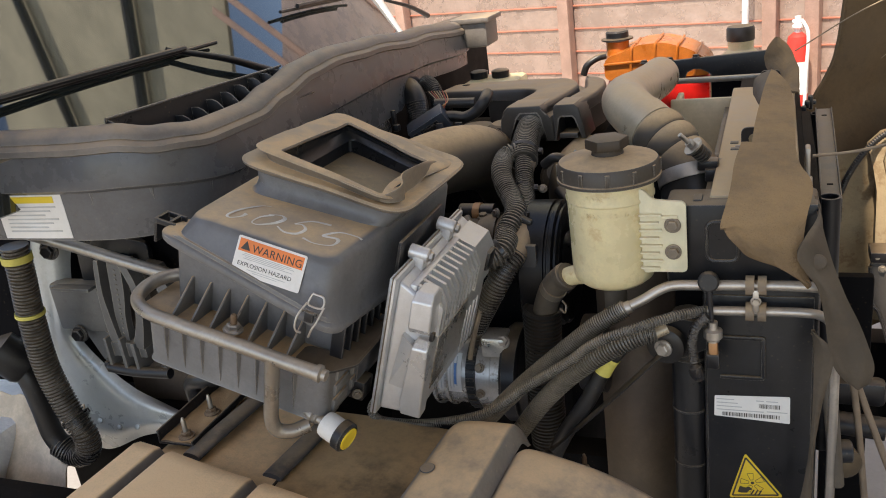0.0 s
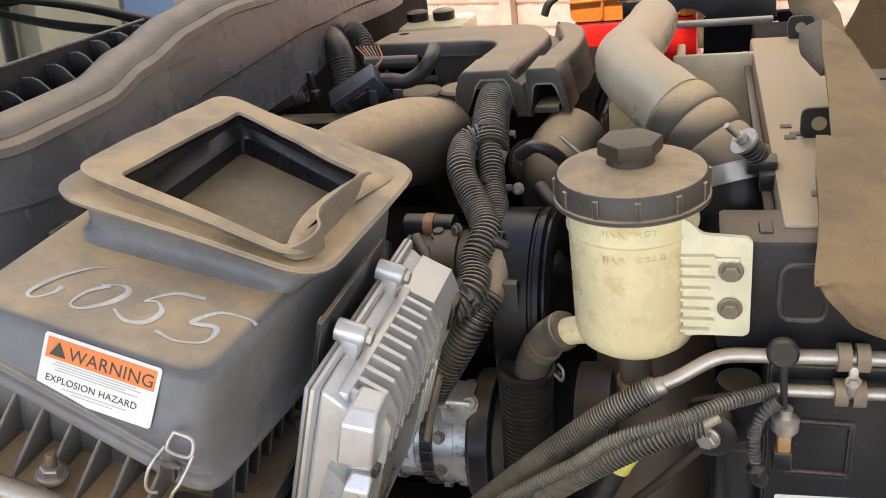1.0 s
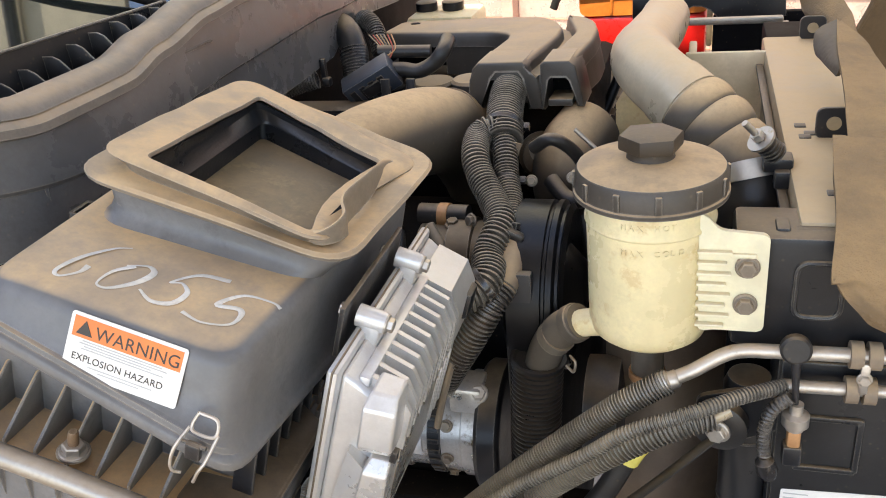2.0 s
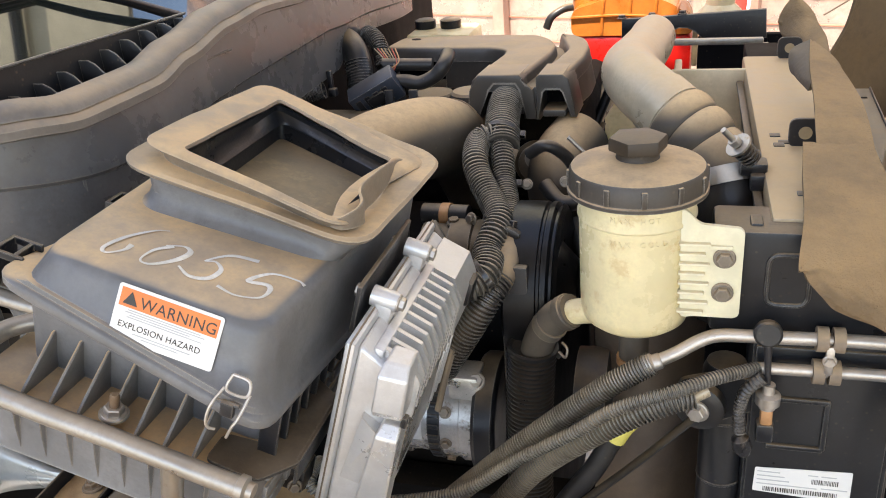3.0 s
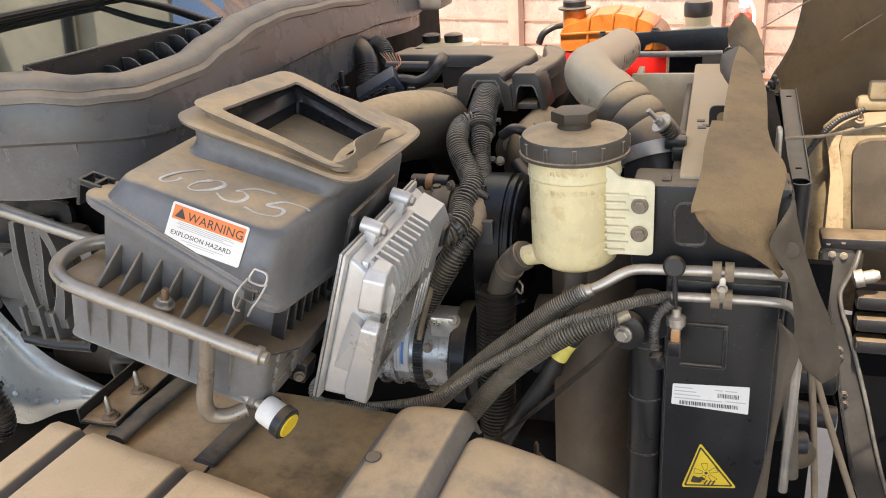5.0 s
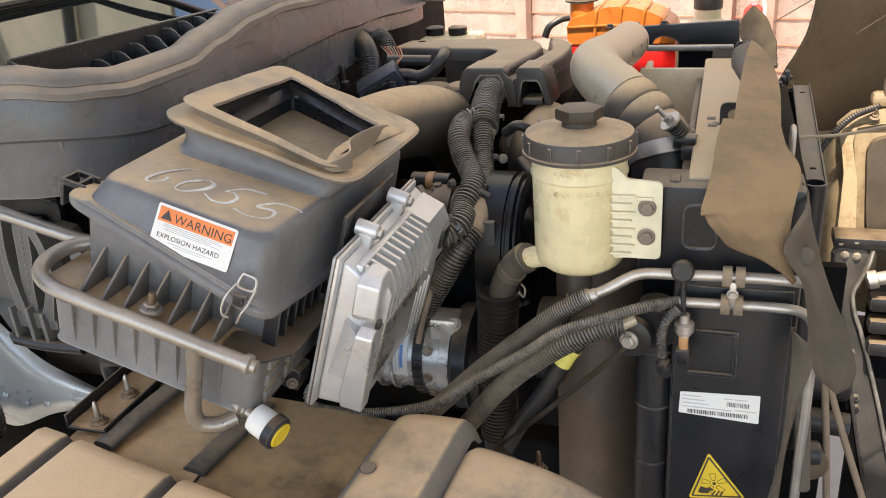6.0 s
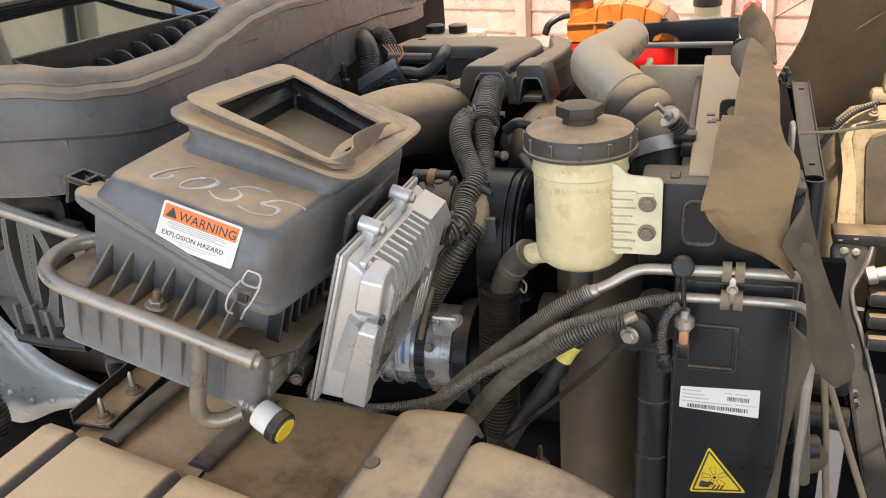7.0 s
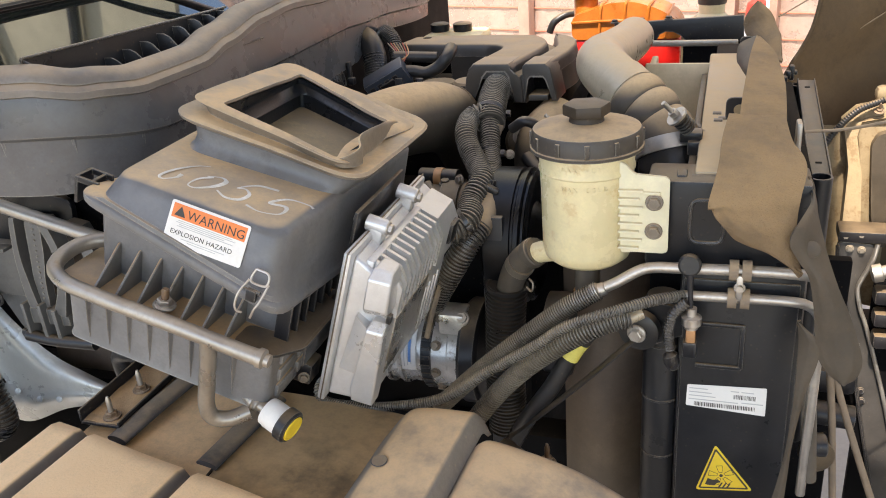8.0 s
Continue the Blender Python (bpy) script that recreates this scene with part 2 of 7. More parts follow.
POST_PAINT = mat("faded pink paint", (0.46, 0.29, 0.225), 0.5, haze=0.05, wide=5)
# Darker copy of the tray: stains, plus the shade there put into colour.
TRAY_DARK = mat("stained and shaded tray", (0.055, 0.046, 0.037), 0.28, dust=0.7, dust_lo=0.7, haze=0.02, bare=0.2, wide=7, dust_col=(0.68, 0.43, 0.2), stain=(0.04, 0.032, 0.024), stain_at=0.54)
TRAY_TAN = mat("brown dusty tray", (0.1, 0.085, 0.07), 0.5, dust=0.95, dust_lo=0.5, haze=0.05, dust_col=(0.76, 0.48, 0.24), wide=9, bump=0.2, bare=0.65, specks=0.3, fine=380)
STRIP = mat("dusty rubber strip", (0.05, 0.052, 0.057), 0.45, dust=0.35, dust_lo=0.75, haze=0.03, wide=16, bare=0.2)
RED_PAINT = mat("red paint", (0.75, 0.04, 0.03), 0.35, haze=0.03)
WHITE_PAINT = mat("white paint", (0.8, 0.79, 0.76), 0.35, haze=0.05)
WHITE_CLOTH = mat("old cloth", (0.6, 0.5, 0.38), 0.9, haze=0.2, wide=30)

glass = bpy.data.materials.new("windscreen glass")
glass.use_nodes = True
gb = glass.node_tree.nodes["Principled BSDF"]
gb.inputs["Base Color"].default_value = (0.02, 0.024, 0.022, 1)
gb.inputs["Roughness"].default_value, gb.inputs["IOR"].default_value = 0.03, 2.0


# ---- builders ----
WORLD = {}


def thing(name, at, label, category, group="", kind=""):
    """An Empty at the base of a thing; at is a place or a pose."""
    ob = new(name)
    ob.empty_display_size = 0.02
    m = at if isinstance(at, Matrix) else Matrix.Translation(at)
    ob.matrix_basis = m
    WORLD[ob] = m
    return tagged(ob, label, category, group, kind)


def mesh_of(name, bm, material, angle=38):
    bmesh.ops.remove_doubles(bm, verts=bm.verts, dist=1e-6)
    bmesh.ops.recalc_face_normals(bm, faces=bm.faces)
    me = bpy.data.meshes.new(name)
    bm.to_mesh(me)
    bm.free()
    me.shade_smooth()
    me.set_sharp_from_angle(angle=radians(angle))
    me.materials.append(material)
    return me


def part(name, bm, material, parent, label="", angle=38):
    """One mesh under a thing or a part; bm is in world places."""
    bm.transform(WORLD[parent].inverted())
    ob = new(name, mesh_of(name, bm, material, angle))
    ob.parent = parent
    WORLD[ob] = WORLD[parent]
    return tagged(ob, label)


def structure(name, bm, material, label, category, angle=38, kind="structure"):
    ob = new(name, mesh_of(name, bm, material, angle))
    WORLD[ob] = Matrix()
    return tagged(ob, label, category, "", kind)


def V(*a):
    return Vector(a)


def rbox(lo, hi, r=0.003, m=None, bm=None, seg=2):
    """A box from corner to corner with rounded edges."""
    out = bmesh.new()
    lo, hi = Vector(lo), Vector(hi)
    bmesh.ops.create_cube(out, size=1)
    for v in out.verts:
        v.co = Vector([lo[i] + (v.co[i] + 0.5) * (hi[i] - lo[i]) for i in range(3)])
    if r:
        bmesh.ops.bevel(out, geom=out.edges[:], offset=min(r, 0.49 * min(hi - lo)), segments=seg, profile=0.5, affect="EDGES", clamp_overlap=True)
    if m:
        out.transform(m)
    return join(bm, out)


def join(bm, other):
    if bm is None:
        return other
    tmp = bpy.data.meshes.new("tmp")
    other.to_mesh(tmp)
    other.free()
    bm.from_mesh(tmp)
    bpy.data.meshes.remove(tmp)
    return bm


def catmull(pts, n=8):
    pts = [Vector(p) for p in pts]
    if len(pts) < 3:
        return [pts[0].lerp(pts[-1], i / n) for i in range(n + 1)]
    ext = [2 * pts[0] - pts[1]] + pts + [2 * pts[-1] - pts[-2]]
    out = []
    for i in range(1, len(ext) - 2):
        p0, p1, p2, p3 = ext[i - 1:i + 3]
        for k in range(n):
            t = k / n
            out.append(0.5 * ((2 * p1) + (p2 - p0) * t + (2 * p0 - 5 * p1 + 4 * p2 - p3) * t * t + (3 * p1 - p0 - 3 * p2 + p3) * t ** 3))
    return out + [pts[-1]]


def loft(rings, cap=True, bm=None, closed=True):
    out = bmesh.new()
    vs = [[out.verts.new(p) for p in ring] for ring in rings]
    k = len(rings[0])
    for a, b in zip(vs, vs[1:]):
        for i in range(k if closed else k - 1):
            j = (i + 1) % k
            out.faces.new((a[i], a[j], b[j], b[i]))
    if cap:
        out.faces.new(vs[0][::-1])
        out.faces.new(vs[-1])
    return join(bm, out)


def frames_along(path):
    """For each point of the path two directions across it, turning as little as can be."""
    res, up = [], None
    for i, p in enumerate(path):
        d = (path[min(i + 1, len(path) - 1)] - path[max(i - 1, 0)]).normalized()
        if up is None:
            up = V(0, 0, 1) if abs(d.z) < 0.9 else V(0, 1, 0)
        up = (up - d * up.dot(d)).normalized()
        res.append((p, up, d.cross(up)))
    return res


def tube(pts, r, n=8, seg=14, bm=None, cap=True, squash=1.0, smooth=True):
    path = catmull(pts, n) if smooth else [Vector(p) for p in pts]
    rings = []
    total = len(path) - 1
    for i, (p, a, b) in enumerate(frames_along(path)):
        rr = r(i / total) if callable(r) else r
        rings.append([p + (a * math.cos(t) * squash + b * math.sin(t)) * rr for t in (2 * math.pi * k / seg for k in range(seg))])
    return loft(rings, cap, bm)


def corrugated(pts, r, pitch=0.0055, depth=0.13, seg=16, bm=None):
    """A corrugated hose along a smooth way."""
    path = catmull(pts, 24)
    dist = [0.0]
    for a, b in zip(path, path[1:]):
        dist.append(dist[-1] + (b - a).length)
    count = max(2, int(dist[-1] / pitch))
    even, rad, k = [], [], 0
    for i in range(count * 4 + 1):
        s = dist[-1] * i / (count * 4)
        while k < len(dist) - 2 and dist[k + 1] < s:
            k += 1
        f = (s - dist[k]) / max(1e-9, dist[k + 1] - dist[k])
        even.append(path[k].lerp(path[k + 1], f))
        rad.append(r * (1.0, 1.0, 1 - depth, 1 - depth)[i % 4])
    rings = []
    for (p, a, b), rr in zip(frames_along(even), rad):
        rings.append([p + (a * math.cos(t) + b * math.sin(t)) * rr for t in (2 * math.pi * j / seg for j in range(seg))])
    return loft(rings, True, bm)


def axis_pose(at, along):
    """A pose at a place whose z points along a direction."""
    return Matrix.Translation(at) @ Vector(along).to_track_quat("Z", "Y").to_matrix().to_4x4()


def lathe(prof, m=None, seg=32, bm=None, cap=True):
    """Turn a profile of (radius, height) round z."""
    rings = [[V(r * math.cos(t), r * math.sin(t), h) for t in (2 * math.pi * k / seg for k in range(seg))] for r, h in prof]
    out = loft(rings, cap)
    if m:
        out.transform(m)
    return join(bm, out)


def plate(poly, thick, m=None, r=0.0, bm=None, seg=2):
    """A flat outline in x and y, made thick along z (0 to thick)."""
    out = bmesh.new()
    a = [out.verts.new((x, y, 0)) for x, y in poly]
    b = [out.verts.new((x, y, thick)) for x, y in poly]
    out.faces.new(a[::-1])
    out.faces.new(b)
    k = len(poly)
    for i in range(k):
        j = (i + 1) % k
        out.faces.new((a[i], a[j], b[j], b[i]))
    if r:
        rim = [e for e in out.edges if abs(e.verts[0].co.z - e.verts[1].co.z) < 1e-9]
        bmesh.ops.bevel(out, geom=rim, offset=r, segments=seg, profile=0.5, affect="EDGES", clamp_overlap=True)
    if m:
        out.transform(m)
    return join(bm, out)


def round_poly(pts, r, n=5):
    """An outline with its corners rounded."""
    out, k = [], len(pts)
    for i in range(k):
        p0, p1, p2 = (V(*pts[(i + j) % k], 0) for j in (-1, 0, 1))
        d0, d2 = (p0 - p1), (p2 - p1)
        rr = min(r, 0.45 * d0.length, 0.45 * d2.length)
        a, b = p1 + d0.normalized() * rr, p1 + d2.normalized() * rr
        for q in range(n + 1):
            t = q / n
            c = a * (1 - t) ** 2 + p1 * 2 * t * (1 - t) + b * t * t
            out.append((c.x, c.y))
    return out


def rect(x0, y0, x1, y1):
    return [(x0, y0), (x1, y0), (x1, y1), (x0, y1)]


def sheet(f, nu, nv, thick, bm=None):
    """A bent sheet: f(u, v) gives the place for u, v from 0 to 1; its thickness lies on the lower side."""
    out = bmesh.new()
    P = [[Vector(f(i / nu, j / nv)) for j in range(nv + 1)] for i in range(nu + 1)]
    N = []
    for i in range(nu + 1):
        row = []
        for j in range(nv + 1):
            a = P[min(i + 1, nu)][j] - P[max(i - 1, 0)][j]
            b = P[i][min(j + 1, nv)] - P[i][max(j - 1, 0)]
            n = a.cross(b)
            row.append(n.normalized() if n.length > 1e-12 else V(0, 0, 1))
        N.append(row)
    up = [[out.verts.new(p) for p in row] for row in P]
    lo = [[out.verts.new(p - n * thick) for p, n in zip(r, m)] for r, m in zip(P, N)]
    for i in range(nu):
        for j in range(nv):
            out.faces.new((up[i][j], up[i + 1][j], up[i + 1][j + 1], up[i][j + 1]))
            out.faces.new((lo[i][j + 1], lo[i + 1][j + 1], lo[i + 1][j], lo[i][j]))
    for i in range(nu):
        for j in (0, nv):
            out.faces.new((up[i][j], lo[i][j], lo[i + 1][j], up[i + 1][j]))
    for j in range(nv):
        for i in (0, nu):
            out.faces.new((up[i][j], up[i][j + 1], lo[i][j + 1], lo[i][j]))
    return join(bm, out)


def bolt(parent, at, along, r=0.008, washer=0.0, material=None, name="bolt", stud=0.0, label=""):
    """A hexagon bolt with its flange, and a stud end if any."""
    bm = None
    m = axis_pose(at, along)
    if washer:
        bm = lathe([(washer, 0), (washer, r * 0.18), (washer * 0.96, r * 0.26)], m, 20)
    bm = lathe([(r * 1.35, 0), (r * 1.35, r * 0.22), (r * 1.2, r * 0.35)], m, 20, bm)
    hexa = [(r * math.cos(k * math.pi / 3), r * math.sin(k * math.pi / 3)) for k in range(6)]
    bm = plate(hexa, r * 1.1, m, r * 0.12, bm, 1)
    if stud:
        bm = lathe([(r * 0.45, 0), (r * 0.45, stud * 0.8), (r * 0.2, stud)], m, 12, bm)
    return part(name, bm, material or ZINC, parent, label)


def tie(parent, at, along, r, w=0.006, name="cable_tie"):
    m = axis_pose(at, along)
    bm = lathe([(r * 1.02, -w / 2), (r * 1.07, -w / 2), (r * 1.07, w / 2), (r * 1.02, w / 2), (r * 1.02, -w / 2)], m, 20, None, False)
    bm = rbox((r, -0.004, -w * 0.7), (r * 1.08 + 0.006, 0.004, w * 0.7), 0.001, m, bm)
    return part(name, bm, CONDUIT, parent)


def words(text, size, m, material, name, parent, depth=0.0003, stretch=1.0):
    """Lettering as a mesh; its lower left corner at the pose m, facing the pose's z."""
    cu = bpy.data.curves.new("lettering", "FONT")
    cu.body, cu.size, cu.extrude = text, size, depth
    cu.space_character = 1.05
    tmp = new("lettering", cu)
    me = bpy.data.meshes.new_from_object(tmp.evaluated_get(bpy.context.evaluated_depsgraph_get()))
    bpy.data.objects.remove(tmp)
    bm = bmesh.new()
    bm.from_mesh(me)
    bpy.data.meshes.remove(me)
    bm.transform(m @ Matrix.Diagonal((stretch, 1, 1, 1)))
    bm.transform(WORLD[parent].inverted())
    mm = bpy.data.meshes.new(name)
    bm.to_mesh(mm)
    bm.free()
    mm.materials.append(material)
    ob = new(name, mm)
    ob.parent = parent
    WORLD[ob] = WORLD[parent]
    return ob


# ---- the shed ----
SHED = pose(0, 6.2, 0, 0, 0, -15.1)  # the back wall stands askew to the truck


def on_wall(bm):
    bm.transform(SHED)
    return bm


def foil(u, v):
    """Wrinkled foil sheeting, slack between its wires."""
    x, z = -7 + 14 * u, 3.45 * v
    return V(x, 0.0016 * math.sin(31 * x + 47 * z + 2 * math.sin(5 * x)) + 0.0014 * math.sin(53 * x - 29 * z + 2 * math.sin(7 * z)) + 0.0008 * math.sin(18.5 * z), z)


structure("ground", rbox((-40, -40, -0.3), (40, 40, 0.0), 0), CONCRETE, "grey concrete shed floor and yard under the truck", "ground")
structure("wall_north", on_wall(sheet(foil, 420, 100, 0.001)), PINK_SHEET, "pale wrinkled foil wall sheeting in daylight behind the truck", "wall")
for k in range(12):
    structure("trim_rail", on_wall(rbox((-7, -0.012, 0.159 + 0.1705 * k), (7, -0.0035, 0.171 + 0.1705 * k), 0.003)), RED_PURLIN, "thin red-primed steel rail across the wall sheeting", "rail")
for post_x in (-3.1, -1.54, -0.03, 0.235, 1.8, 3.3):
    structure("post", on_wall(rbox((post_x - 0.045, -0.11, 0), (post_x + 0.045, -0.015, 4.2), 0.006)), POST_PAINT, "pinkish painted steel post of the shed", "post")
structure("post", on_wall(tube([(-0.17, -0.2, 0), (-0.155, -0.2, 1.0), (-0.135, -0.2, 2.4)], 0.022, 6, 14)), WHITE_PAINT, "pale painted pipe standing against the wall", "pipe")
def shading_roof(x0, x1, y0, y1, z):
    ribs = int((x1 - x0) * 6.5)
    return sheet(lambda u, v: V(x0 + (x1 - x0) * u, y0 + (y1 - y0) * v, z + 0.012 * math.sin(u * ribs * 2 * math.pi)), ribs * 4, 1, 0.002)


# Unseen roof pieces, added and cut to shade the bay and pass some sun.
for x0, x1, y0, y1, z in ((-2.0, -0.06, -3.6, 0.62, 4.2), (-0.06, 7.0, -3.6, -0.28, 4.2), (-0.06, 7.0, 0.3, 0.75, 4.2), (-0.42, 6.75, 0.63, 1.84, 4.19)):
    structure("roof", shading_roof(x0, x1, y0, y1, z), ROOF_SHEET, "unseen corrugated roof sheet added to keep sun off the truck", "roof")
structure("wall_upper", rbox((-6, 6.2, 4.12), (6, 6.3, 8.0), 0.01), CREAM_WALL, "plain cream gable above a strip of open sky", "wall")
for bx0, bz0, bx1, bz1 in ((1.0, 7.4, 3.5, 6.45), (-0.2, 5.38, 3.2, 5.37)):
    structure("beam", tube([(bx0, 6.1, bz0), (bx1, 6.1, bz1)], 0.07, 2, 8), STEEL_DARK, "dark steel rafter against the gable", "beam")
structure("wall_east", rbox((7, -6, 0), (7.2, 6, 4.2), 0.01), CREAM_WALL, "plain cream wall at the end of the shed", "wall")
structure("wall_west", rbox((-9.2, -6, 0), (-9, 6, 4.2), 0.01), CREAM_WALL, "plain cream wall closing the shed", "wall")

EX, EY = 0.118, 5.93
ext = thing("fire_extinguisher", (EX, EY, 0.25), "red fire extinguisher with a white band hung on the shed post", "fire extinguisher")
part("cylinder", lathe([(0.05, 0.28), (0.062, 0.3), (0.066, 0.34), (0.066, 0.9), (0.058, 0.945), (0.026, 0.97)], pose(EX, EY, 0), 24), RED_PAINT, ext)
part("label_band", lathe([(0.0675, 0.58), (0.0675, 0.79)], pose(EX, EY, 0), 24, None, False), WHITE_PAINT, ext, "white label band")
part("valve", join(rbox((-0.035, -0.016, 1.03), (0.035, 0.016, 1.05), 0.006, pose(EX, EY, 0)), lathe([(0.018, 0.96), (0.022, 0.99), (0.036, 1.0), (0.036, 1.015), (0.02, 1.03), (0.02, 1.07)], pose(EX, EY, 0), 16)), WHITE_PAINT, ext, "white valve head")
part("hose", tube([(EX + 0.03, EY - 0.03, 1.04), (EX + 0.06, EY - 0.05, 0.95), (EX + 0.05, EY - 0.07, 0.7), (EX + 0.045, EY - 0.07, 0.45)], 0.011), WHITE_PAINT, ext, "pale hose")
part("hanger", rbox((EX - 0.03, EY + 0.05, 0.6), (EX + 0.03, EY + 0.2, 0.64), 0.004), STEEL_DARK, ext)

# ---- air filter housing ----
A = pose(-0.72, 0.78, 1.555, 0, 17.5, 0)


def loc(u, v, w):
    return A @ V(u, v, w)


def at_a(bm):
    bm.transform(A)
    return bm


def ring(poly, w):
    return [V(x, y, w) for x, y in poly]


def lid_ring(u0, v0, u1, v1, w, r=0.03):
    return ring(round_poly(rect(u0, v0, u1, v1), r), w)


def seam(u, v):
    """Height of the slanting joint between the lid and the lower housing."""
    return max(0.002 + 0.19 * (0.262 - u) - 0.2 * (v + 0.027), -0.048)


def seam_ring(grow, lift, r=0.026):
    """Outline of the lid's flange, grown outwards and lifted off the joint."""
    g = grow
    pts = round_poly([(0.012 - g, -0.012 - g), (0.262 + g, -0.026 - g), (0.276 + g, 0.355 + g), (0.006 - g, 0.35 + g)], r)
    return [V(x, y, seam(x, y) + lift) for x, y in pts]


def wall_ring(fl, fr, br, bl, k, w, r=0.026):
    """Outline of the lid's wall, at the share k of the way from the flange up to the height w."""
    return [V(x, y, (seam(x, y) + 0.0155) * (1 - k) + w * k) for x, y in round_poly([fl, fr, br, bl], r)]


box = thing("air_filter_housing", loc(0.12, 0.15, -0.145), "dusty black plastic air filter housing with an open square inlet", "air filter")
lid = part("lid", at_a(loft([seam_ring(-0.004, -0.002), seam_ring(-0.001, -0.0015), seam_ring(0, 0.0005), seam_ring(0, 0.0065), seam_ring(-0.0015, 0.009), seam_ring(-0.004, 0.0105),
                             wall_ring((0.032, -0.009), (0.255, -0.0205), (0.271, 0.347), (0.024, 0.342), 0.0, 0.07, 0.022), wall_ring((0.036, -0.0055), (0.2525, -0.0175), (0.27, 0.345), (0.028, 0.34), 0.05, 0.07, 0.022),
                             wall_ring((0.0395, -0.001), (0.249, -0.006), (0.269, 0.342), (0.034, 0.338), 0.6, 0.07, 0.024), wall_ring((0.0425, 0.0015), (0.246, 0.0), (0.268, 0.34), (0.04, 0.336), 1.0, 0.0695, 0.026),
                             wall_ring((0.0455, 0.0045), (0.2435, 0.003), (0.266, 0.338), (0.043, 0.334), 1.0, 0.0755, 0.026), wall_ring((0.05, 0.009), (0.239, 0.0075), (0.262, 0.334), (0.048, 0.33), 1.0, 0.079, 0.026),
                             wall_ring((0.058, 0.017), (0.231, 0.0155), (0.254, 0.328), (0.056, 0.324), 1.0, 0.0802, 0.026)])),
           BOX_PLASTIC, box)


def core_ring(u0, v0, u1, v1, w, r=0.016):
    return [V(x, y, min(w, seam(x, y) - 0.001)) for x, y in round_poly(rect(u0, v0, u1, v1), r)]


low = part("lower_housing", at_a(join(
    loft([lid_ring(0.004, 0.004, 0.254, 0.35, -0.145, 0.018), lid_ring(-0.001, -0.0085, 0.257, 0.35, -0.14, 0.018), lid_ring(0.0, -0.006, 0.256, 0.35, -0.134, 0.018), lid_ring(0.0, -0.012, 0.257, 0.35, -0.066, 0.012),
          lid_ring(-0.004, -0.022, 0.259, 0.35, -0.062, 0.012), lid_ring(-0.004, -0.022, 0.259, 0.35, -0.055, 0.012)]),
    loft([core_ring(0.018, 0.024, 0.248, 0.345, -0.056), core_ring(0.016, 0.02, 0.25, 0.347, 1.0)]))), BOX_PLASTIC, box)
for k in range(7):
    u = 0.044 + 0.0265 * k
    part("rib", at_a(plate([(0.03, -0.056), (-0.021, -0.056), (-0.021, -0.05), (0.0195, min(-0.014, seam(u, 0.02) - 0.006)), (0.03, min(-0.014, seam(u, 0.02) - 0.006))], 0.0028,
                           Matrix.Translation((u, 0, 0)) @ Matrix(((0, 0, 1, 0), (1, 0, 0, 0), (0, 1, 0, 0), (0, 0, 0, 1))), 0.0006)), BOX_PLASTIC, low)
for k in range(8):
    u = 0.03 + 0.0262 * k
    part("flute", at_a(loft([[V(u - 0.0045, -0.0105, -0.066), V(u + 0.0015, -0.019, -0.066), V(u + 0.0045, -0.0105, -0.066)], [V(u - 0.003, -0.009, -0.1), V(u + 0.0012, -0.0145, -0.1), V(u + 0.003, -0.009, -0.1)], [V(u - 0.0008, -0.005, -0.134), V(u, -0.0065, -0.134), V(u + 0.0008, -0.005, -0.134)]])), BOX_PLASTIC, low)
for i in range(6):
    for j in range(3):
        v, w = 0.012 + 0.05 * i, -0.132 + 0.023 * j
        part("pad", at_a(rbox((0.252, v, w), (0.2605, v + 0.04, w + 0.017), 0.003)), BOX_PLASTIC, low)
for k in range(8):
    v = 0.01 + 0.022 * k
    part("side_rib", at_a(rbox((0.246, v, -0.056), (0.263, v + 0.0035, seam(0.255, v) - 0.002), 0.001)), BLACK_PLASTIC, low)
# rubber inlet boot and the well inside
def bent(corners, r=0.03, n=6, m=5):
    """A closed outline with rounded corners, through corners that each have their own height."""
    P, arcs, out = [Vector(c) for c in corners], [], []
    for i in range(4):
        p0, p1, p2 = P[i - 1], P[i], P[(i + 1) % 4]
        a, b = p1 + (p0 - p1).normalized() * r, p1 + (p2 - p1).normalized() * r
        arcs.append([a * (1 - t) ** 2 + p1 * 2 * t * (1 - t) + b * t * t for t in (q / n for q in range(n + 1))])
    for i in range(4):
        a, b = arcs[i][-1], arcs[(i + 1) % 4][0]
        out += arcs[i] + [a.lerp(b, j / (m + 1)) for j in range(1, m + 1)]
    return out


def slack(bm, amount):
    """Soft rubber: a rim of uneven height and width."""
    for p in bm.verts:
        a = math.atan2(p.co.y - 0.229, p.co.x - 0.162)
        k = 1 + amount * (1.2 * math.sin(5 * a + 1) + 0.7 * math.sin(9 * a + 2))
        p.co = V(0.162 + (p.co.x - 0.162) * k, 0.229 + (p.co.y - 0.229) * k, p.co.z + 0.16 * amount * (math.sin(4 * a + 0.6) + 0.6 * math.sin(9 * a + 2)))
    return bm


def folded(pts):
    """The rim's outer side is pulled inwards where its edge has folded over."""
    for p in pts:
        k = max(0.0, math.sin(math.pi * min(1.0, max(0.0, (p.y - 0.115) / 0.17)))) * min(1.0, max(0.0, (p.x - 0.2) / 0.04))
        p.x -= 0.016 * k
        p.z -= 0.006 * k
    return pts


def four(fl, fr, br, bl, r=0.03):
    return bent((fl, fr, br, bl), r)


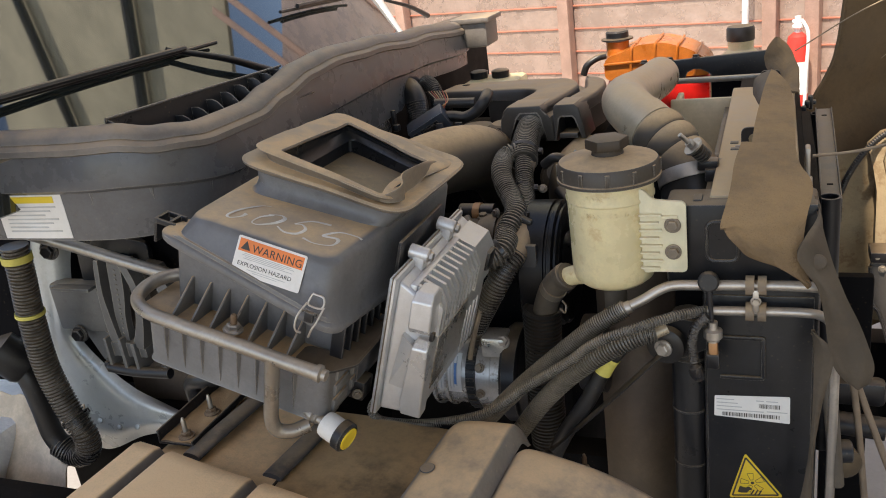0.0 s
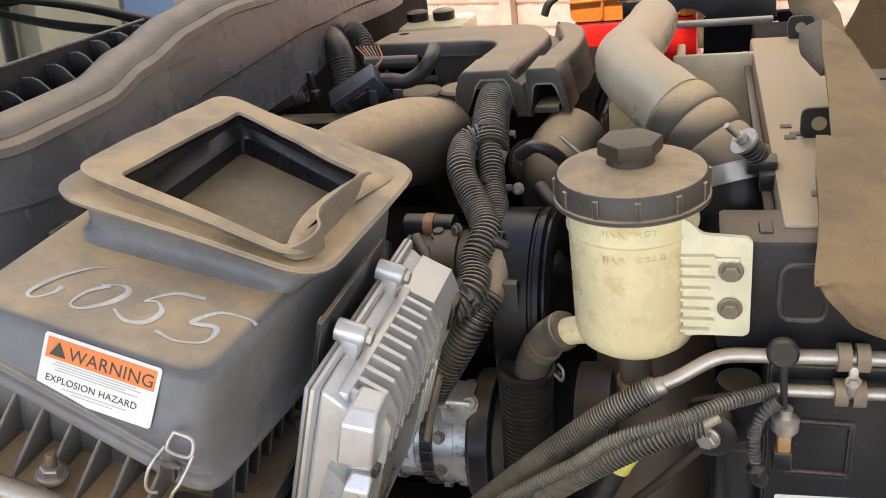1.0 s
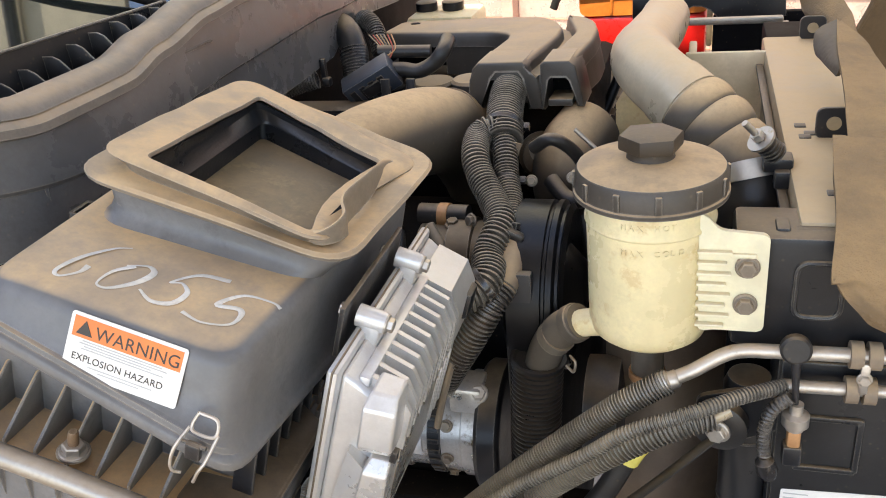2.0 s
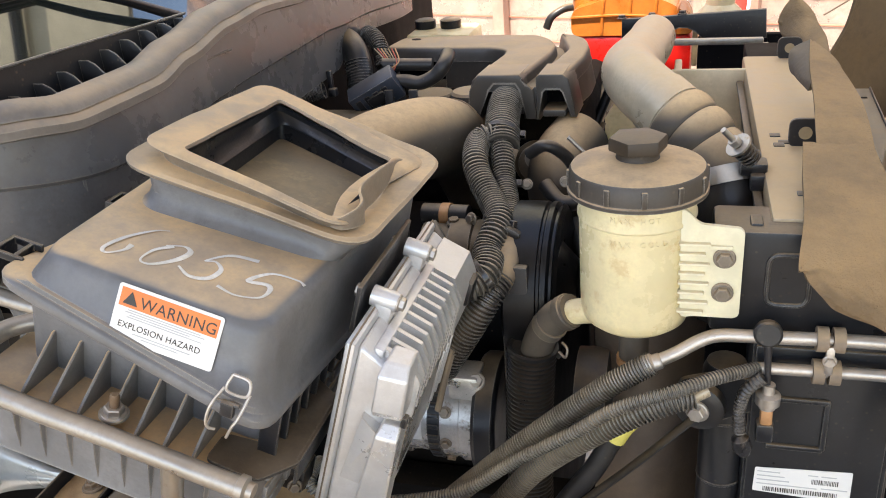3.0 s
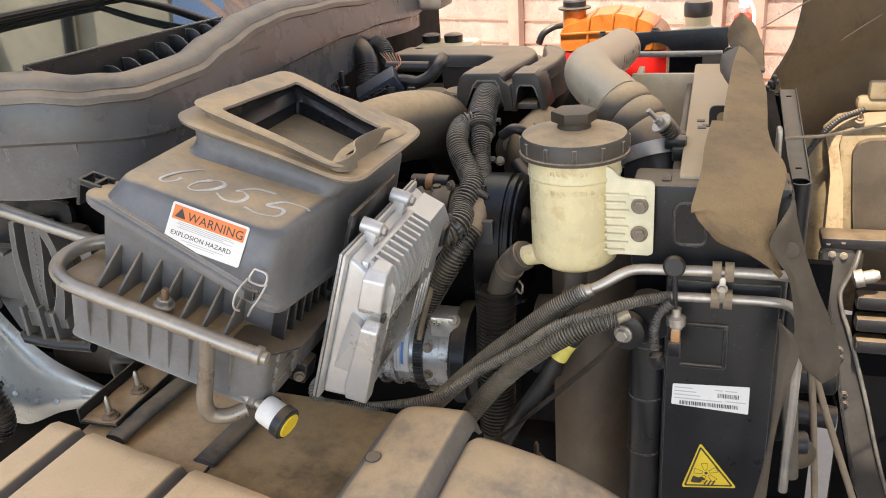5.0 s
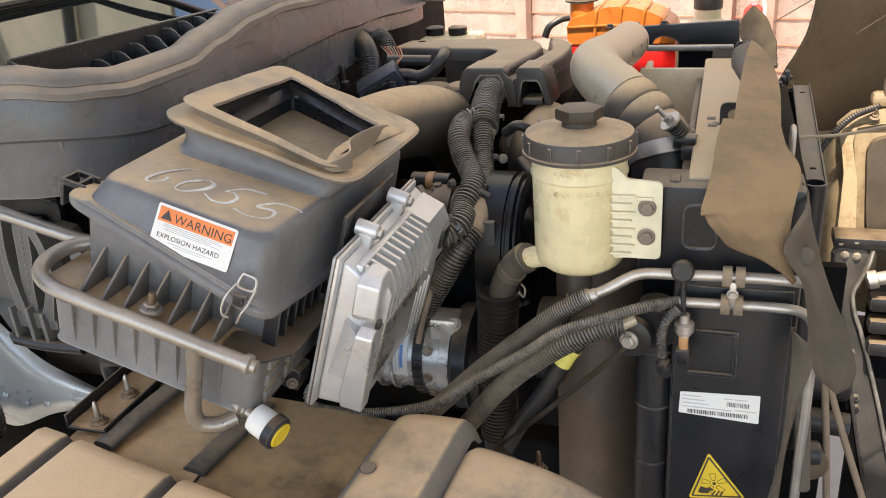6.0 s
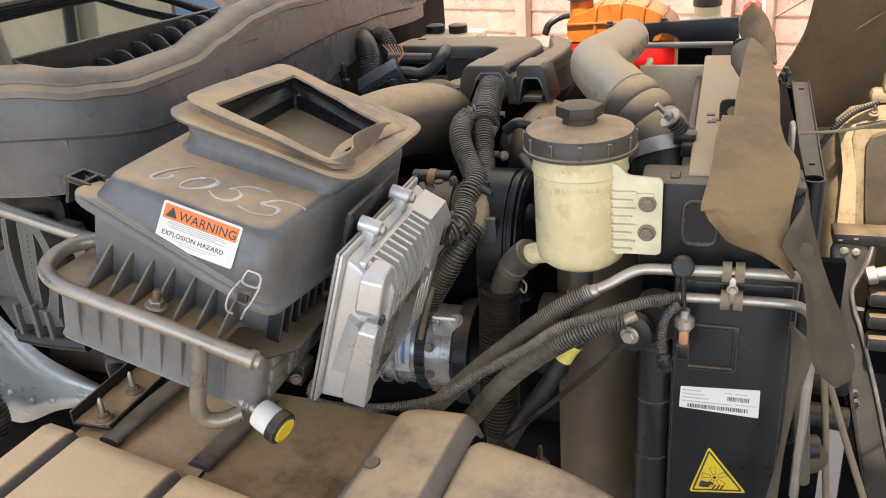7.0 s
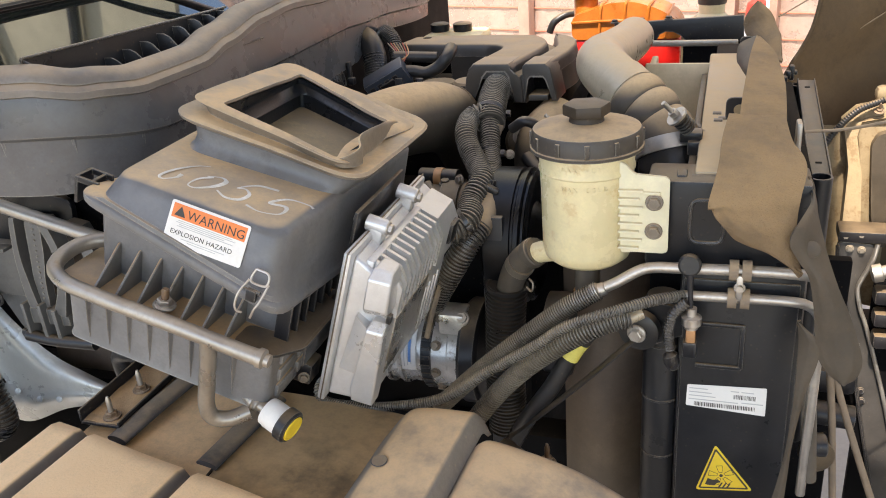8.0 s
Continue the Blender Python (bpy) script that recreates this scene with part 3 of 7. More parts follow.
part("collar", at_a(loft([four((0.06, 0.1, 0.06), (0.25, 0.112, 0.06), (0.262, 0.33, 0.06), (0.06, 0.352, 0.06)), four((0.06, 0.102, 0.0785), (0.2515, 0.114, 0.0785), (0.264, 0.328, 0.0785), (0.062, 0.352, 0.0785)), four((0.064, 0.109, 0.0835), (0.257, 0.12, 0.083), (0.267, 0.324, 0.083), (0.068, 0.351, 0.0835)),
                          four((0.064, 0.1145, 0.092), (0.264, 0.1255, 0.0905), (0.272, 0.322, 0.09), (0.072, 0.352, 0.092)), four((0.06, 0.114, 0.108), (0.268, 0.125, 0.1), (0.274, 0.322, 0.104), (0.07, 0.355, 0.102))], False)), BOX_PLASTIC, box)
part("boot", at_a(slack(loft([
    four((0.06, 0.116, 0.107), (0.266, 0.127, 0.099), (0.272, 0.32, 0.103), (0.072, 0.352, 0.102)),
    four((0.048, 0.108, 0.1125), (0.273, 0.114, 0.103), (0.286, 0.322, 0.109), (0.06, 0.366, 0.106), 0.034), four((0.043, 0.104, 0.1155), (0.277, 0.1095, 0.106), (0.2905, 0.325, 0.113), (0.056, 0.371, 0.109), 0.036),
    four((0.042, 0.103, 0.119), (0.278, 0.1085, 0.109), (0.292, 0.326, 0.117), (0.055, 0.373, 0.112), 0.037), four((0.046, 0.106, 0.1215), (0.275, 0.111, 0.112), (0.289, 0.324, 0.119), (0.058, 0.37, 0.115), 0.036),
    four((0.06, 0.116, 0.122), (0.266, 0.119, 0.1115), (0.276, 0.318, 0.116), (0.07, 0.356, 0.1155)), folded(four((0.07, 0.124, 0.123), (0.258, 0.121, 0.1115), (0.266, 0.312, 0.1125), (0.078, 0.346, 0.1165))),
    folded(four((0.068, 0.123, 0.129), (0.258, 0.118, 0.115), (0.267, 0.312, 0.112), (0.074, 0.349, 0.12))), folded(four((0.06, 0.1185, 0.135), (0.2595, 0.109, 0.1205), (0.274, 0.314, 0.1125), (0.064, 0.357, 0.1225))),
    folded(four((0.058, 0.117, 0.1375), (0.2595, 0.1075, 0.123), (0.275, 0.314, 0.1145), (0.063, 0.358, 0.1245), 0.026)), folded(four((0.062, 0.1185, 0.1395), (0.2575, 0.109, 0.125), (0.272, 0.31, 0.1165), (0.067, 0.354, 0.1265), 0.024)),
    folded(four((0.08, 0.121, 0.1405), (0.25, 0.1145, 0.126), (0.258, 0.298, 0.117), (0.084, 0.338, 0.1268), 0.016)), folded(four((0.097, 0.125, 0.14), (0.2445, 0.1185, 0.1255), (0.245, 0.286, 0.1155), (0.099, 0.323, 0.1258), 0.007)),
    folded(four((0.0985, 0.127, 0.137), (0.2435, 0.1205, 0.1225), (0.2435, 0.284, 0.1125), (0.1005, 0.321, 0.1228), 0.006))], False), 0.0045)),
     RUBBER_SEAL, box, "dust-caked rubber inlet boot")
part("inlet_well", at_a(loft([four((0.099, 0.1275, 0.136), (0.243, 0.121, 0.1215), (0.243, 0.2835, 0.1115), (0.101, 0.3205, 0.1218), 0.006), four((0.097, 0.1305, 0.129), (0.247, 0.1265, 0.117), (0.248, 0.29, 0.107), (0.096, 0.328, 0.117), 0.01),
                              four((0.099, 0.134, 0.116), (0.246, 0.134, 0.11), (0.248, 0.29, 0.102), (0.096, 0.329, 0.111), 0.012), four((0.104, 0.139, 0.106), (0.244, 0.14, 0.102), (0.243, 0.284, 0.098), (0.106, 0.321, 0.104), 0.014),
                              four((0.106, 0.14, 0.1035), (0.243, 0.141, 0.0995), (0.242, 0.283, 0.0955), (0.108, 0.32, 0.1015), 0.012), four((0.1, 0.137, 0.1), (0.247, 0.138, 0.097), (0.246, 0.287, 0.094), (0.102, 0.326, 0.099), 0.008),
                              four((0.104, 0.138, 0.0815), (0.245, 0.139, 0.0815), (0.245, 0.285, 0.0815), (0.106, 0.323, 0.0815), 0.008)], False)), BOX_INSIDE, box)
part("well_floor", at_a(loft([four((0.103, 0.136, 0.0808), (0.246, 0.137, 0.0808), (0.246, 0.286, 0.0808), (0.105, 0.324, 0.0808), 0.008), four((0.106, 0.139, 0.083), (0.243, 0.14, 0.083), (0.243, 0.283, 0.083), (0.108, 0.321, 0.083), 0.008)])), WELL_FLOOR, box)
LIP = catmull([(0.243, 0.118, 0.1255), (0.2505, 0.121, 0.127), (0.2565, 0.132, 0.1305), (0.2575, 0.144, 0.1345), (0.252, 0.152, 0.139), (0.2495, 0.165, 0.1405), (0.2505, 0.19, 0.138), (0.2505, 0.22, 0.133), (0.248, 0.25, 0.1265), (0.2455, 0.272, 0.121), (0.248, 0.284, 0.1185), (0.256, 0.29, 0.1165), (0.266, 0.288, 0.1155)], 5)


def lip(u, v):
    p = LIP[min(int(u * (len(LIP) - 1) + 1e-6), len(LIP) - 1)]
    k = math.sin(math.pi * min(1.0, max(0.0, u))) ** 0.5
    q = V(p.x + 0.0065 * k, p.y + 0.002, 0.1125 + 0.005 * (1 - k))
    w = v * v * (3 - 2 * v)
    return V(p.x + (q.x - p.x) * v, p.y + (q.y - p.y) * v, p.z + (q.z - p.z) * w + 0.0012 * math.sin(14 * u) * (1 - v))


part("folded_lip", at_a(sheet(lip, len(LIP) - 1, 10, 0.0026)), RUBBER_SEAL, box, "torn, curled edge of the boot")
# warning label on the sloping front
LAB = A @ Matrix.Translation((0.119, -0.0137, 0.0352)) @ pose(0, 0, 0, 90 - 21.7, 0, 0)
label = part("warning_label", plate(round_poly(rect(0, 0, 0.09, 0.0447), 0.003), 0.0006, LAB), WHITE_PAPER, box, "white and orange warning sticker")
part("orange_band", plate(rect(0.003, 0.027, 0.087, 0.042), 0.0004, LAB @ Matrix.Translation((0, 0, 0.0006))), ORANGE_INK, label)
words("WARNING", 0.0131, LAB @ Matrix.Translation((0.0205, 0.0292, 0.0011)), BLACK_INK, "lettering", label, 0.0001)
words("EXPLOSION HAZARD", 0.0071, LAB @ Matrix.Translation((0.006, 0.0105, 0.0008)), BLACK_INK, "lettering", label, 0.0001)
part("warning_sign", plate([(0.006, 0.0295), (0.0185, 0.0295), (0.01225, 0.04)], 0.0003, LAB @ Matrix.Translation((0, 0, 0.0011))), BLACK_INK, label)
for k, (w0, w1) in enumerate(((0.012, 0.074), (0.01, 0.078), (0.014, 0.066), (0.012, 0.076), (0.02, 0.07), (0.028, 0.06))):
    h = (0.0248, 0.0229, 0.021, 0.0191, 0.0072, 0.005)[k]
    part("text_bar", plate(rect(w0, h, w1, h + 0.0007), 0.0002, LAB @ Matrix.Translation((0, 0, 0.0006))), GREY_INK, label)


def stroke(pts, r=0.0024):
    out = []
    for x, y in pts:
        out.append(loc(x, y, 0.0808))
    return tube(out, lambda t: r * (0.75 + 0.35 * math.sin(9 * t + 40 * pts[0][0])), 8, 8, None, True, 0.18)


S6 = [(0.113, 0.084), (0.102, 0.076), (0.089, 0.054), (0.084, 0.032), (0.09, 0.026), (0.099, 0.037), (0.1, 0.047)]
S0 = [(0.122, 0.062), (0.136, 0.069), (0.144, 0.063), (0.14, 0.047), (0.127, 0.031), (0.117, 0.032), (0.118, 0.05), (0.128, 0.064)]
S5A = [(0.197, 0.084), (0.174, 0.079), (0.16, 0.06), (0.168, 0.063), (0.177, 0.054), (0.174, 0.038), (0.16, 0.033), (0.146, 0.041)]
S5B = [(0.244, 0.072), (0.236, 0.076), (0.214, 0.073), (0.202, 0.053), (0.218, 0.056), (0.223, 0.049), (0.22, 0.036), (0.202, 0.029), (0.185, 0.033)]
part("chalk_number", join(join(stroke(S6), stroke(S0)), join(stroke(S5A), stroke(S5B))), CHALK, box, "hand-drawn white paint number")
# wire latch
lt = part("latch", at_a(join(tube([(0.2247, -0.021, 0.0325), (0.2195, -0.031, 0.02), (0.2178, -0.0335, 0.006), (0.22, -0.033, -0.001), (0.2244, -0.03, -0.0035)], 0.0013, 8, 8),
                             tube([(0.2462, -0.021, 0.0335), (0.2435, -0.032, 0.018), (0.2405, -0.036, 0.0105), (0.2367, -0.035, -0.0024)], 0.0013, 8, 8))), ZINC, box, "bright wire over-centre latch")
part("latch_frame", at_a(tube([(0.2289, -0.0165, 0.0437), (0.2431, -0.0175, 0.0427), (0.2442, -0.023, 0.0325), (0.2292, -0.023, 0.0312), (0.2262, -0.02, 0.035), (0.2289, -0.0165, 0.0437)], 0.0013, 6, 8)), ZINC, lt)
part("latch_lever", at_a(join(rbox((0.227, -0.0325, 0.014), (0.2385, -0.0265, 0.0275), 0.0015), tube([(0.2235, -0.029, 0.0255), (0.242, -0.0295, 0.0265)], 0.0016, 2, 8))), STEEL_DARK, lt, "dark steel latch lever")
for (u, v, w) in ((0.004, 0.03, 0.046), (0.008, 0.182, 0.024)):
    part("clip", at_a(join(join(rbox((u - 0.012, v - 0.014, w), (u + 0.016, v - 0.0105, w + 0.007), 0.001), rbox((u - 0.012, v + 0.0105, w), (u + 0.016, v + 0.014, w + 0.007), 0.001)),
                           join(rbox((u - 0.014, v - 0.014, w - 0.026), (u - 0.01, v + 0.014, w + 0.007), 0.001), rbox((u + 0.004, v - 0.012, w - 0.004), (u + 0.008, v + 0.012, w + 0.006), 0.001)))), BLACK_PLASTIC, box)

part("side_bracket", at_a(join(plate(round_poly([(0.214, -0.019), (0.262, -0.021), (0.284, 0.012), (0.284, 0.105), (0.25, 0.125), (0.25, 0.02), (0.214, 0.015)], 0.006), 0.0035, Matrix.Translation((0, 0, -0.0535)), 0.001), rbox((0.2805, 0.014, -0.078), (0.284, 0.104, -0.05), 0.0012))), BLACK_PLASTIC, box, "black side bracket")
part("lug", at_a(rbox((0.25, 0.07, -0.15), (0.275, 0.1, -0.12), 0.004)), STEEL_DARK, box)
bolt(box, loc(0.268, 0.066, -0.136), A.to_3x3() @ V(0.5, -1, 0.2), 0.0052, 0.007, BOLT_GREY)
rail = thing("tube_frame", loc(0.12, -0.03, -0.15), "bent grey steel tube rail holding the filter housing", "tube frame")
part("tube", at_a(tube([(0.06, 0.075, -0.034), (0.02, 0.062, -0.037), (-0.012, 0.032, -0.043), (-0.014, -0.008, -0.049), (0.012, -0.03, -0.05), (0.06, -0.036, -0.048), (0.14, -0.038, -0.045), (0.24, -0.042, -0.041), (0.256, -0.042, -0.04)],
                       0.0088, 10, 16)), TUBE_METAL, rail)
part("end_cap", at_a(lathe([(0.0075, 0), (0.0105, 0.001), (0.0105, 0.007), (0.007, 0.009), (0.007, 0.014), (0.004, 0.015)], pose(0.254, -0.042, -0.04, 0, 90, 0), 18)), TUBE_METAL, rail)
part("leg", at_a(tube([(0.196, -0.04, -0.044), (0.197, -0.038, -0.07), (0.198, -0.036, -0.105), (0.199, -0.034, -0.135), (0.206, -0.03, -0.153), (0.222, -0.02, -0.156), (0.238, -0.006, -0.148)], 0.0092, 8, 16)), TUBE_METAL, rail)
bolt(box, (-0.612, 0.766, 1.474), A.to_3x3() @ V(0, 0, 1), 0.0085, 0.0125, ZINC, "nut", 0, "dirty flanged nut")
part("stud", lathe([(0.0042, 0), (0.0042, 0.02), (0.003, 0.022)], axis_pose((-0.612, 0.766, 1.474), A.to_3x3() @ V(0, 0, 1)), 12), RUST, box, "rusty stud end")

gauge = thing("restriction_gauge", loc(0.26, 0.0, -0.165), "white and black filter gauge with a yellow end", "gauge")
GM = A @ axis_pose((0.243, 0.0, -0.138), (0.93, -0.22, -0.09)) @ Matrix.Scale(0.87, 4)
part("fitting", lathe([(0.01, -0.03), (0.0115, -0.026), (0.0115, -0.008), (0.0125, -0.007), (0.0125, -0.003), (0.0095, -0.001), (0.0105, 0.001), (0.0105, 0.004), (0.008, 0.006), (0.008, 0.016)], GM, 20), TUBE_METAL, gauge)
part("body", lathe([(0.008, 0.014), (0.0185, 0.018), (0.0195, 0.024), (0.0195, 0.046)], GM, 28), WHITE_PAPER, gauge)
part("collar", lathe([(0.0195, 0.044), (0.0225, 0.045), (0.0225, 0.057), (0.0195, 0.06)], GM, 28), BLACK_PLASTIC, gauge)
part("end", lathe([(0.0172, 0.058), (0.017, 0.0612), (0.0145, 0.062), (0.014, 0.0612), (0.01, 0.0612)], GM, 28), YELLOW_INK, gauge, "yellow reset button")
for k in range(6):
    part("text_bar", sheet(lambda u, v: GM @ V(0.0197 * math.cos(-2.6 + 0.17 * k + 0.06 * v), 0.0197 * math.sin(-2.6 + 0.17 * k + 0.06 * v), 0.024 + (0.018 - 0.004 * (k % 3)) * u), 2, 3, 0.0002), GREY_INK, gauge)

# ---- engine control unit ----
ecu = thing("control_unit", loc(0.32, 0.15, -0.15), "cast aluminium control unit with cooling fins", "control unit")
body = part("case", at_a(loft([[V(0.301, 0.064, -0.143), V(0.352, 0.07, -0.138), V(0.352, 0.30, -0.138), V(0.301, 0.30, -0.143)],
                               [V(0.301, 0.064, 0.0), V(0.352, 0.07, -0.01), V(0.352, 0.30, -0.01), V(0.301, 0.30, 0.0)],
                               [V(0.301, 0.066, 0.046), V(0.335, 0.072, 0.026), V(0.335, 0.30, 0.026), V(0.301, 0.30, 0.046)]])), CAST, ecu, "", 25)
mod = body.modifiers.new("round", "BEVEL")
mod.width, mod.segments, mod.limit_method = 0.0035, 2, "ANGLE"
part("back_plate", at_a(rbox((0.291, 0.056, -0.15), (0.3008, 0.305, 0.052), 0.0035)), CAST, ecu)
part("gasket", at_a(rbox((0.2955, 0.0545, -0.1515), (0.297, 0.306, 0.0535), 0.0005)), CAST_DARK, ecu)
for k in range(10):
    v = 0.079 + 0.0155 * k
    part("fin", at_a(loft([[V(0.3215, v, 0.0415), V(0.3215, v + 0.005, 0.0415), V(0.324, v + 0.005, -0.01), V(0.324, v, -0.01)], [V(0.346, v, 0.0355), V(0.346, v + 0.005, 0.0355), V(0.346, v + 0.005, -0.02), V(0.346, v, -0.02)], [V(0.3575, v, 0.018), V(0.3575, v + 0.005, 0.018), V(0.3575, v + 0.005, -0.02), V(0.3575, v, -0.02)]])), CAST, ecu)
part("fin_rim", at_a(join(rbox((0.312, 0.074, 0.028), (0.322, 0.236, 0.0425), 0.003), loft([[V(0.314, 0.232, 0.0425), V(0.345, 0.232, 0.036), V(0.357, 0.232, 0.016), V(0.357, 0.232, -0.03), V(0.314, 0.232, -0.03)], [V(0.314, 0.296, 0.0425), V(0.345, 0.296, 0.036), V(0.357, 0.296, 0.016), V(0.357, 0.296, -0.03), V(0.314, 0.296, -0.03)]]))), CAST, ecu)
part("dull_plate", at_a(rbox((0.35, 0.1, -0.115), (0.3535, 0.22, -0.035), 0.001)), CAST_WORN, ecu, "dirty data plate")
for k in range(4):
    v = 0.225 + 0.017 * k
    part("side_fin", at_a(rbox((0.347, v, -0.13), (0.3538, v + 0.004, -0.06), 0.0008)), CAST, ecu)
for rings in (((-0.008, 0.328, 0.05, 0.3535, 0.055), (0.0, 0.3265, 0.046, 0.3535, 0.051), (0.036, 0.3255, 0.047, 0.351, 0.051), (0.046, 0.3275, 0.058, 0.348, 0.061)),
              ((-0.138, 0.331, 0.061, 0.357, 0.064), (-0.118, 0.3285, 0.0545, 0.357, 0.058), (-0.03, 0.334, 0.05, 0.3545, 0.052), (-0.018, 0.337, 0.06, 0.3535, 0.062))):
    blk = part("front_block", at_a(loft([[V(u0, v0, w), V(u1, v1, w), V(u1, 0.085, w), V(u0, 0.085, w)] for w, u0, v0, u1, v1 in rings])), CAST, ecu, "", 25)
    mod = blk.modifiers.new("round", "BEVEL")
    mod.width, mod.segments, mod.limit_method = 0.002, 2, "ANGLE"
part("scoop", at_a(loft([[V(0.309, 0.0625, -0.1), V(0.3285, 0.062, -0.1), V(0.3285, 0.07, -0.1), V(0.309, 0.07, -0.1)], [V(0.318, 0.0585, -0.02), V(0.336, 0.0535, -0.03), V(0.336, 0.07, -0.03), V(0.318, 0.07, -0.02)]])), CAST, ecu)
part("clip_hole", at_a(rbox((0.352, 0.058, -0.017), (0.3575, 0.066, -0.006), 0.001)), BLACK_PLASTIC, ecu)
for v in (0.125, 0.225):
    bo = part("boss", at_a(lathe([(0.0095, -0.002), (0.0095, 0.02), (0.0085, 0.022)], pose(0.292, v, 0.059, 0, 90, 0), 20, rbox((0.294, v - 0.0092, 0.036), (0.312, v + 0.0092, 0.059), 0.003))), CAST, ecu)
    bolt(ecu, loc(0.314, v, 0.059), A.to_3x3() @ V(1, 0, 0), 0.0062, 0, ZINC)
    bolt(ecu, loc(0.281, v, 0.059), A.to_3x3() @ V(-1, 0, 0), 0.0062, 0, ZINC)
part("bracket", at_a(rbox((0.281, 0.1, 0.03), (0.2855, 0.245, 0.078), 0.001)), STEEL_DARK, ecu, "dark steel mounting strip")
part("socket", at_a(rbox((0.345, 0.262, -0.012), (0.362, 0.29, 0.018), 0.004)), BLACK_PLASTIC, ecu, "black harness socket")

# ---- fluid reservoir ----
RX, RY = -0.208, 1.09
res = thing("fluid_reservoir", (RX, RY, 1.385), "yellowed translucent plastic fluid reservoir with a dusty black lid", "reservoir")
RM = pose(RX, RY, 0)
part("body", lathe([(0.02, 1.408), (0.044, 1.41), (0.0535, 1.418), (0.0562, 1.43), (0.057, 1.50), (0.0575, 1.531), (0.0592, 1.533), (0.0592, 1.536), (0.058, 1.538), (0.058, 1.566)], RM, 56), CREAM, res)
cap = part("lid", lathe([(0.064, 1.5565), (0.069, 1.558), (0.069, 1.562), (0.0675, 1.563), (0.067, 1.579), (0.0645, 1.583), (0.05, 1.586), (0.026, 1.59), (0.012, 1.591)], RM, 64), CAP_PLASTIC, res)
for k in range(12):
    t = 2 * math.pi * (k + 0.3) / 12
    part("grip", rbox((0.0655, -0.003, 1.563), (0.069, 0.003, 1.5795), 0.001, RM @ pose(0, 0, 0, 0, 0, math.degrees(t))), CAP_PLASTIC, cap)
knob = part("knob", lathe([(0.024, 1.588), (0.0215, 1.59), (0.0205, 1.594), (0.0205, 1.602)], RM, 24, plate([(0.0285 * math.cos(k * math.pi / 3 + 0.25), 0.0285 * math.sin(k * math.pi / 3 + 0.25)) for k in range(6)], 0.0145, pose(RX, RY, 1.5975), 0.0025)), KNOB_PLASTIC, res)
part("flange", join(plate(round_poly([(-0.165, 1.553), (-0.157, 1.549), (-0.147, 1.537), (-0.11, 1.534), (-0.106, 1.53), (-0.106, 1.437), (-0.15, 1.437), (-0.162, 1.434)], 0.006), 0.005, Matrix(((1, 0, 0, 0), (0, 0, -1, 1.0575), (0, 1, 0, 0), (0, 0, 0, 1))), 0.0015), rbox((-0.158, 1.054, 1.45), (-0.147, 1.082, 1.523), 0.002)), RES_FLANGE, res)
for k in range(8):
    part("web", rbox((-0.165, 1.047, 1.442 + 0.0105 * k), (-0.14 + 0.004 * (k % 2), 1.056, 1.445 + 0.0105 * k), 0.001), RES_FLANGE, res)
part("web", rbox((-0.138, 1.0495, 1.512), (-0.116, 1.0535, 1.516), 0.001), RES_FLANGE, res)
for z in (1.503, 1.466):
    bolt(res, (-0.123, 1.052, z), (0, -1, 0), 0.0078, 0.0105, BOLT_GREY, "bolt", 0, "dull grey flange bolt")
part("nipple", tube([(-0.245, 1.085, 1.418), (-0.268, 1.09, 1.412), (-0.282, 1.095, 1.404)], 0.014, 6, 16), CREAM, res)
part("neck", lathe([(0.016, 1.35), (0.016, 1.412)], RM, 20), GREY_HOSE, res)
part("band", lathe([(0.018, 1.352), (0.0185, 1.353), (0.0185, 1.36), (0.018, 1.361)], RM, 20), COPPER, res, "rusty hose clamp")
RT = 0.0576
for k, (txt, z) in enumerate((("MAX HOT", 1.5435), ("MAX COLD", 1.519))):
    for i, ch in enumerate(txt):
        if ch != " ":
            t = math.radians(-112 + 7.2 * i)
            words(ch, 0.0075, Matrix.Translation((RX + (RT + 0.0007) * math.cos(t), RY + (RT + 0.0007) * math.sin(t), z)) @ pose(0, 0, 0, 90, 0, math.degrees(t) + 90), CREAM, "embossed_letter", res, 0.0004)

rh = thing("reservoir_hose", (-0.328, 1.12, 1.2), "grey rubber hose running into a black corrugated sleeve", "hose")
part("hose", tube([(-0.274, 1.092, 1.412), (-0.292, 1.1, 1.398), (-0.308, 1.108, 1.374), (-0.32, 1.116, 1.34), (-0.326, 1.12, 1.3)], 0.0185, 8, 18), GREY_HOSE, rh)
part("sleeve", corrugated([(-0.325, 1.12, 1.342), (-0.33, 1.122, 1.28), (-0.334, 1.124, 1.2), (-0.335, 1.125, 1.1)], 0.029, 0.0062, 0.1, 20), SLEEVE, rh)
part("sleeve_rim", lathe([(0.0285, -0.003), (0.031, -0.002), (0.031, 0.002), (0.027, 0.003), (0.024, 0.001)], axis_pose((-0.325, 1.12, 1.342), (0.05, 0, 1)), 24, None, False), SLEEVE, rh)
part("clamp", join(tube([(-0.2985, 1.103, 1.3875), (-0.305, 1.1065, 1.3785)], 0.0197, 3, 20), tube([(-0.285, 1.088, 1.372), (-0.279, 1.082, 1.368), (-0.281, 1.081, 1.357), (-0.289, 1.087, 1.36)], 0.0016, 5, 6)), BOLT_GREY, rh, "dull spring clamp")
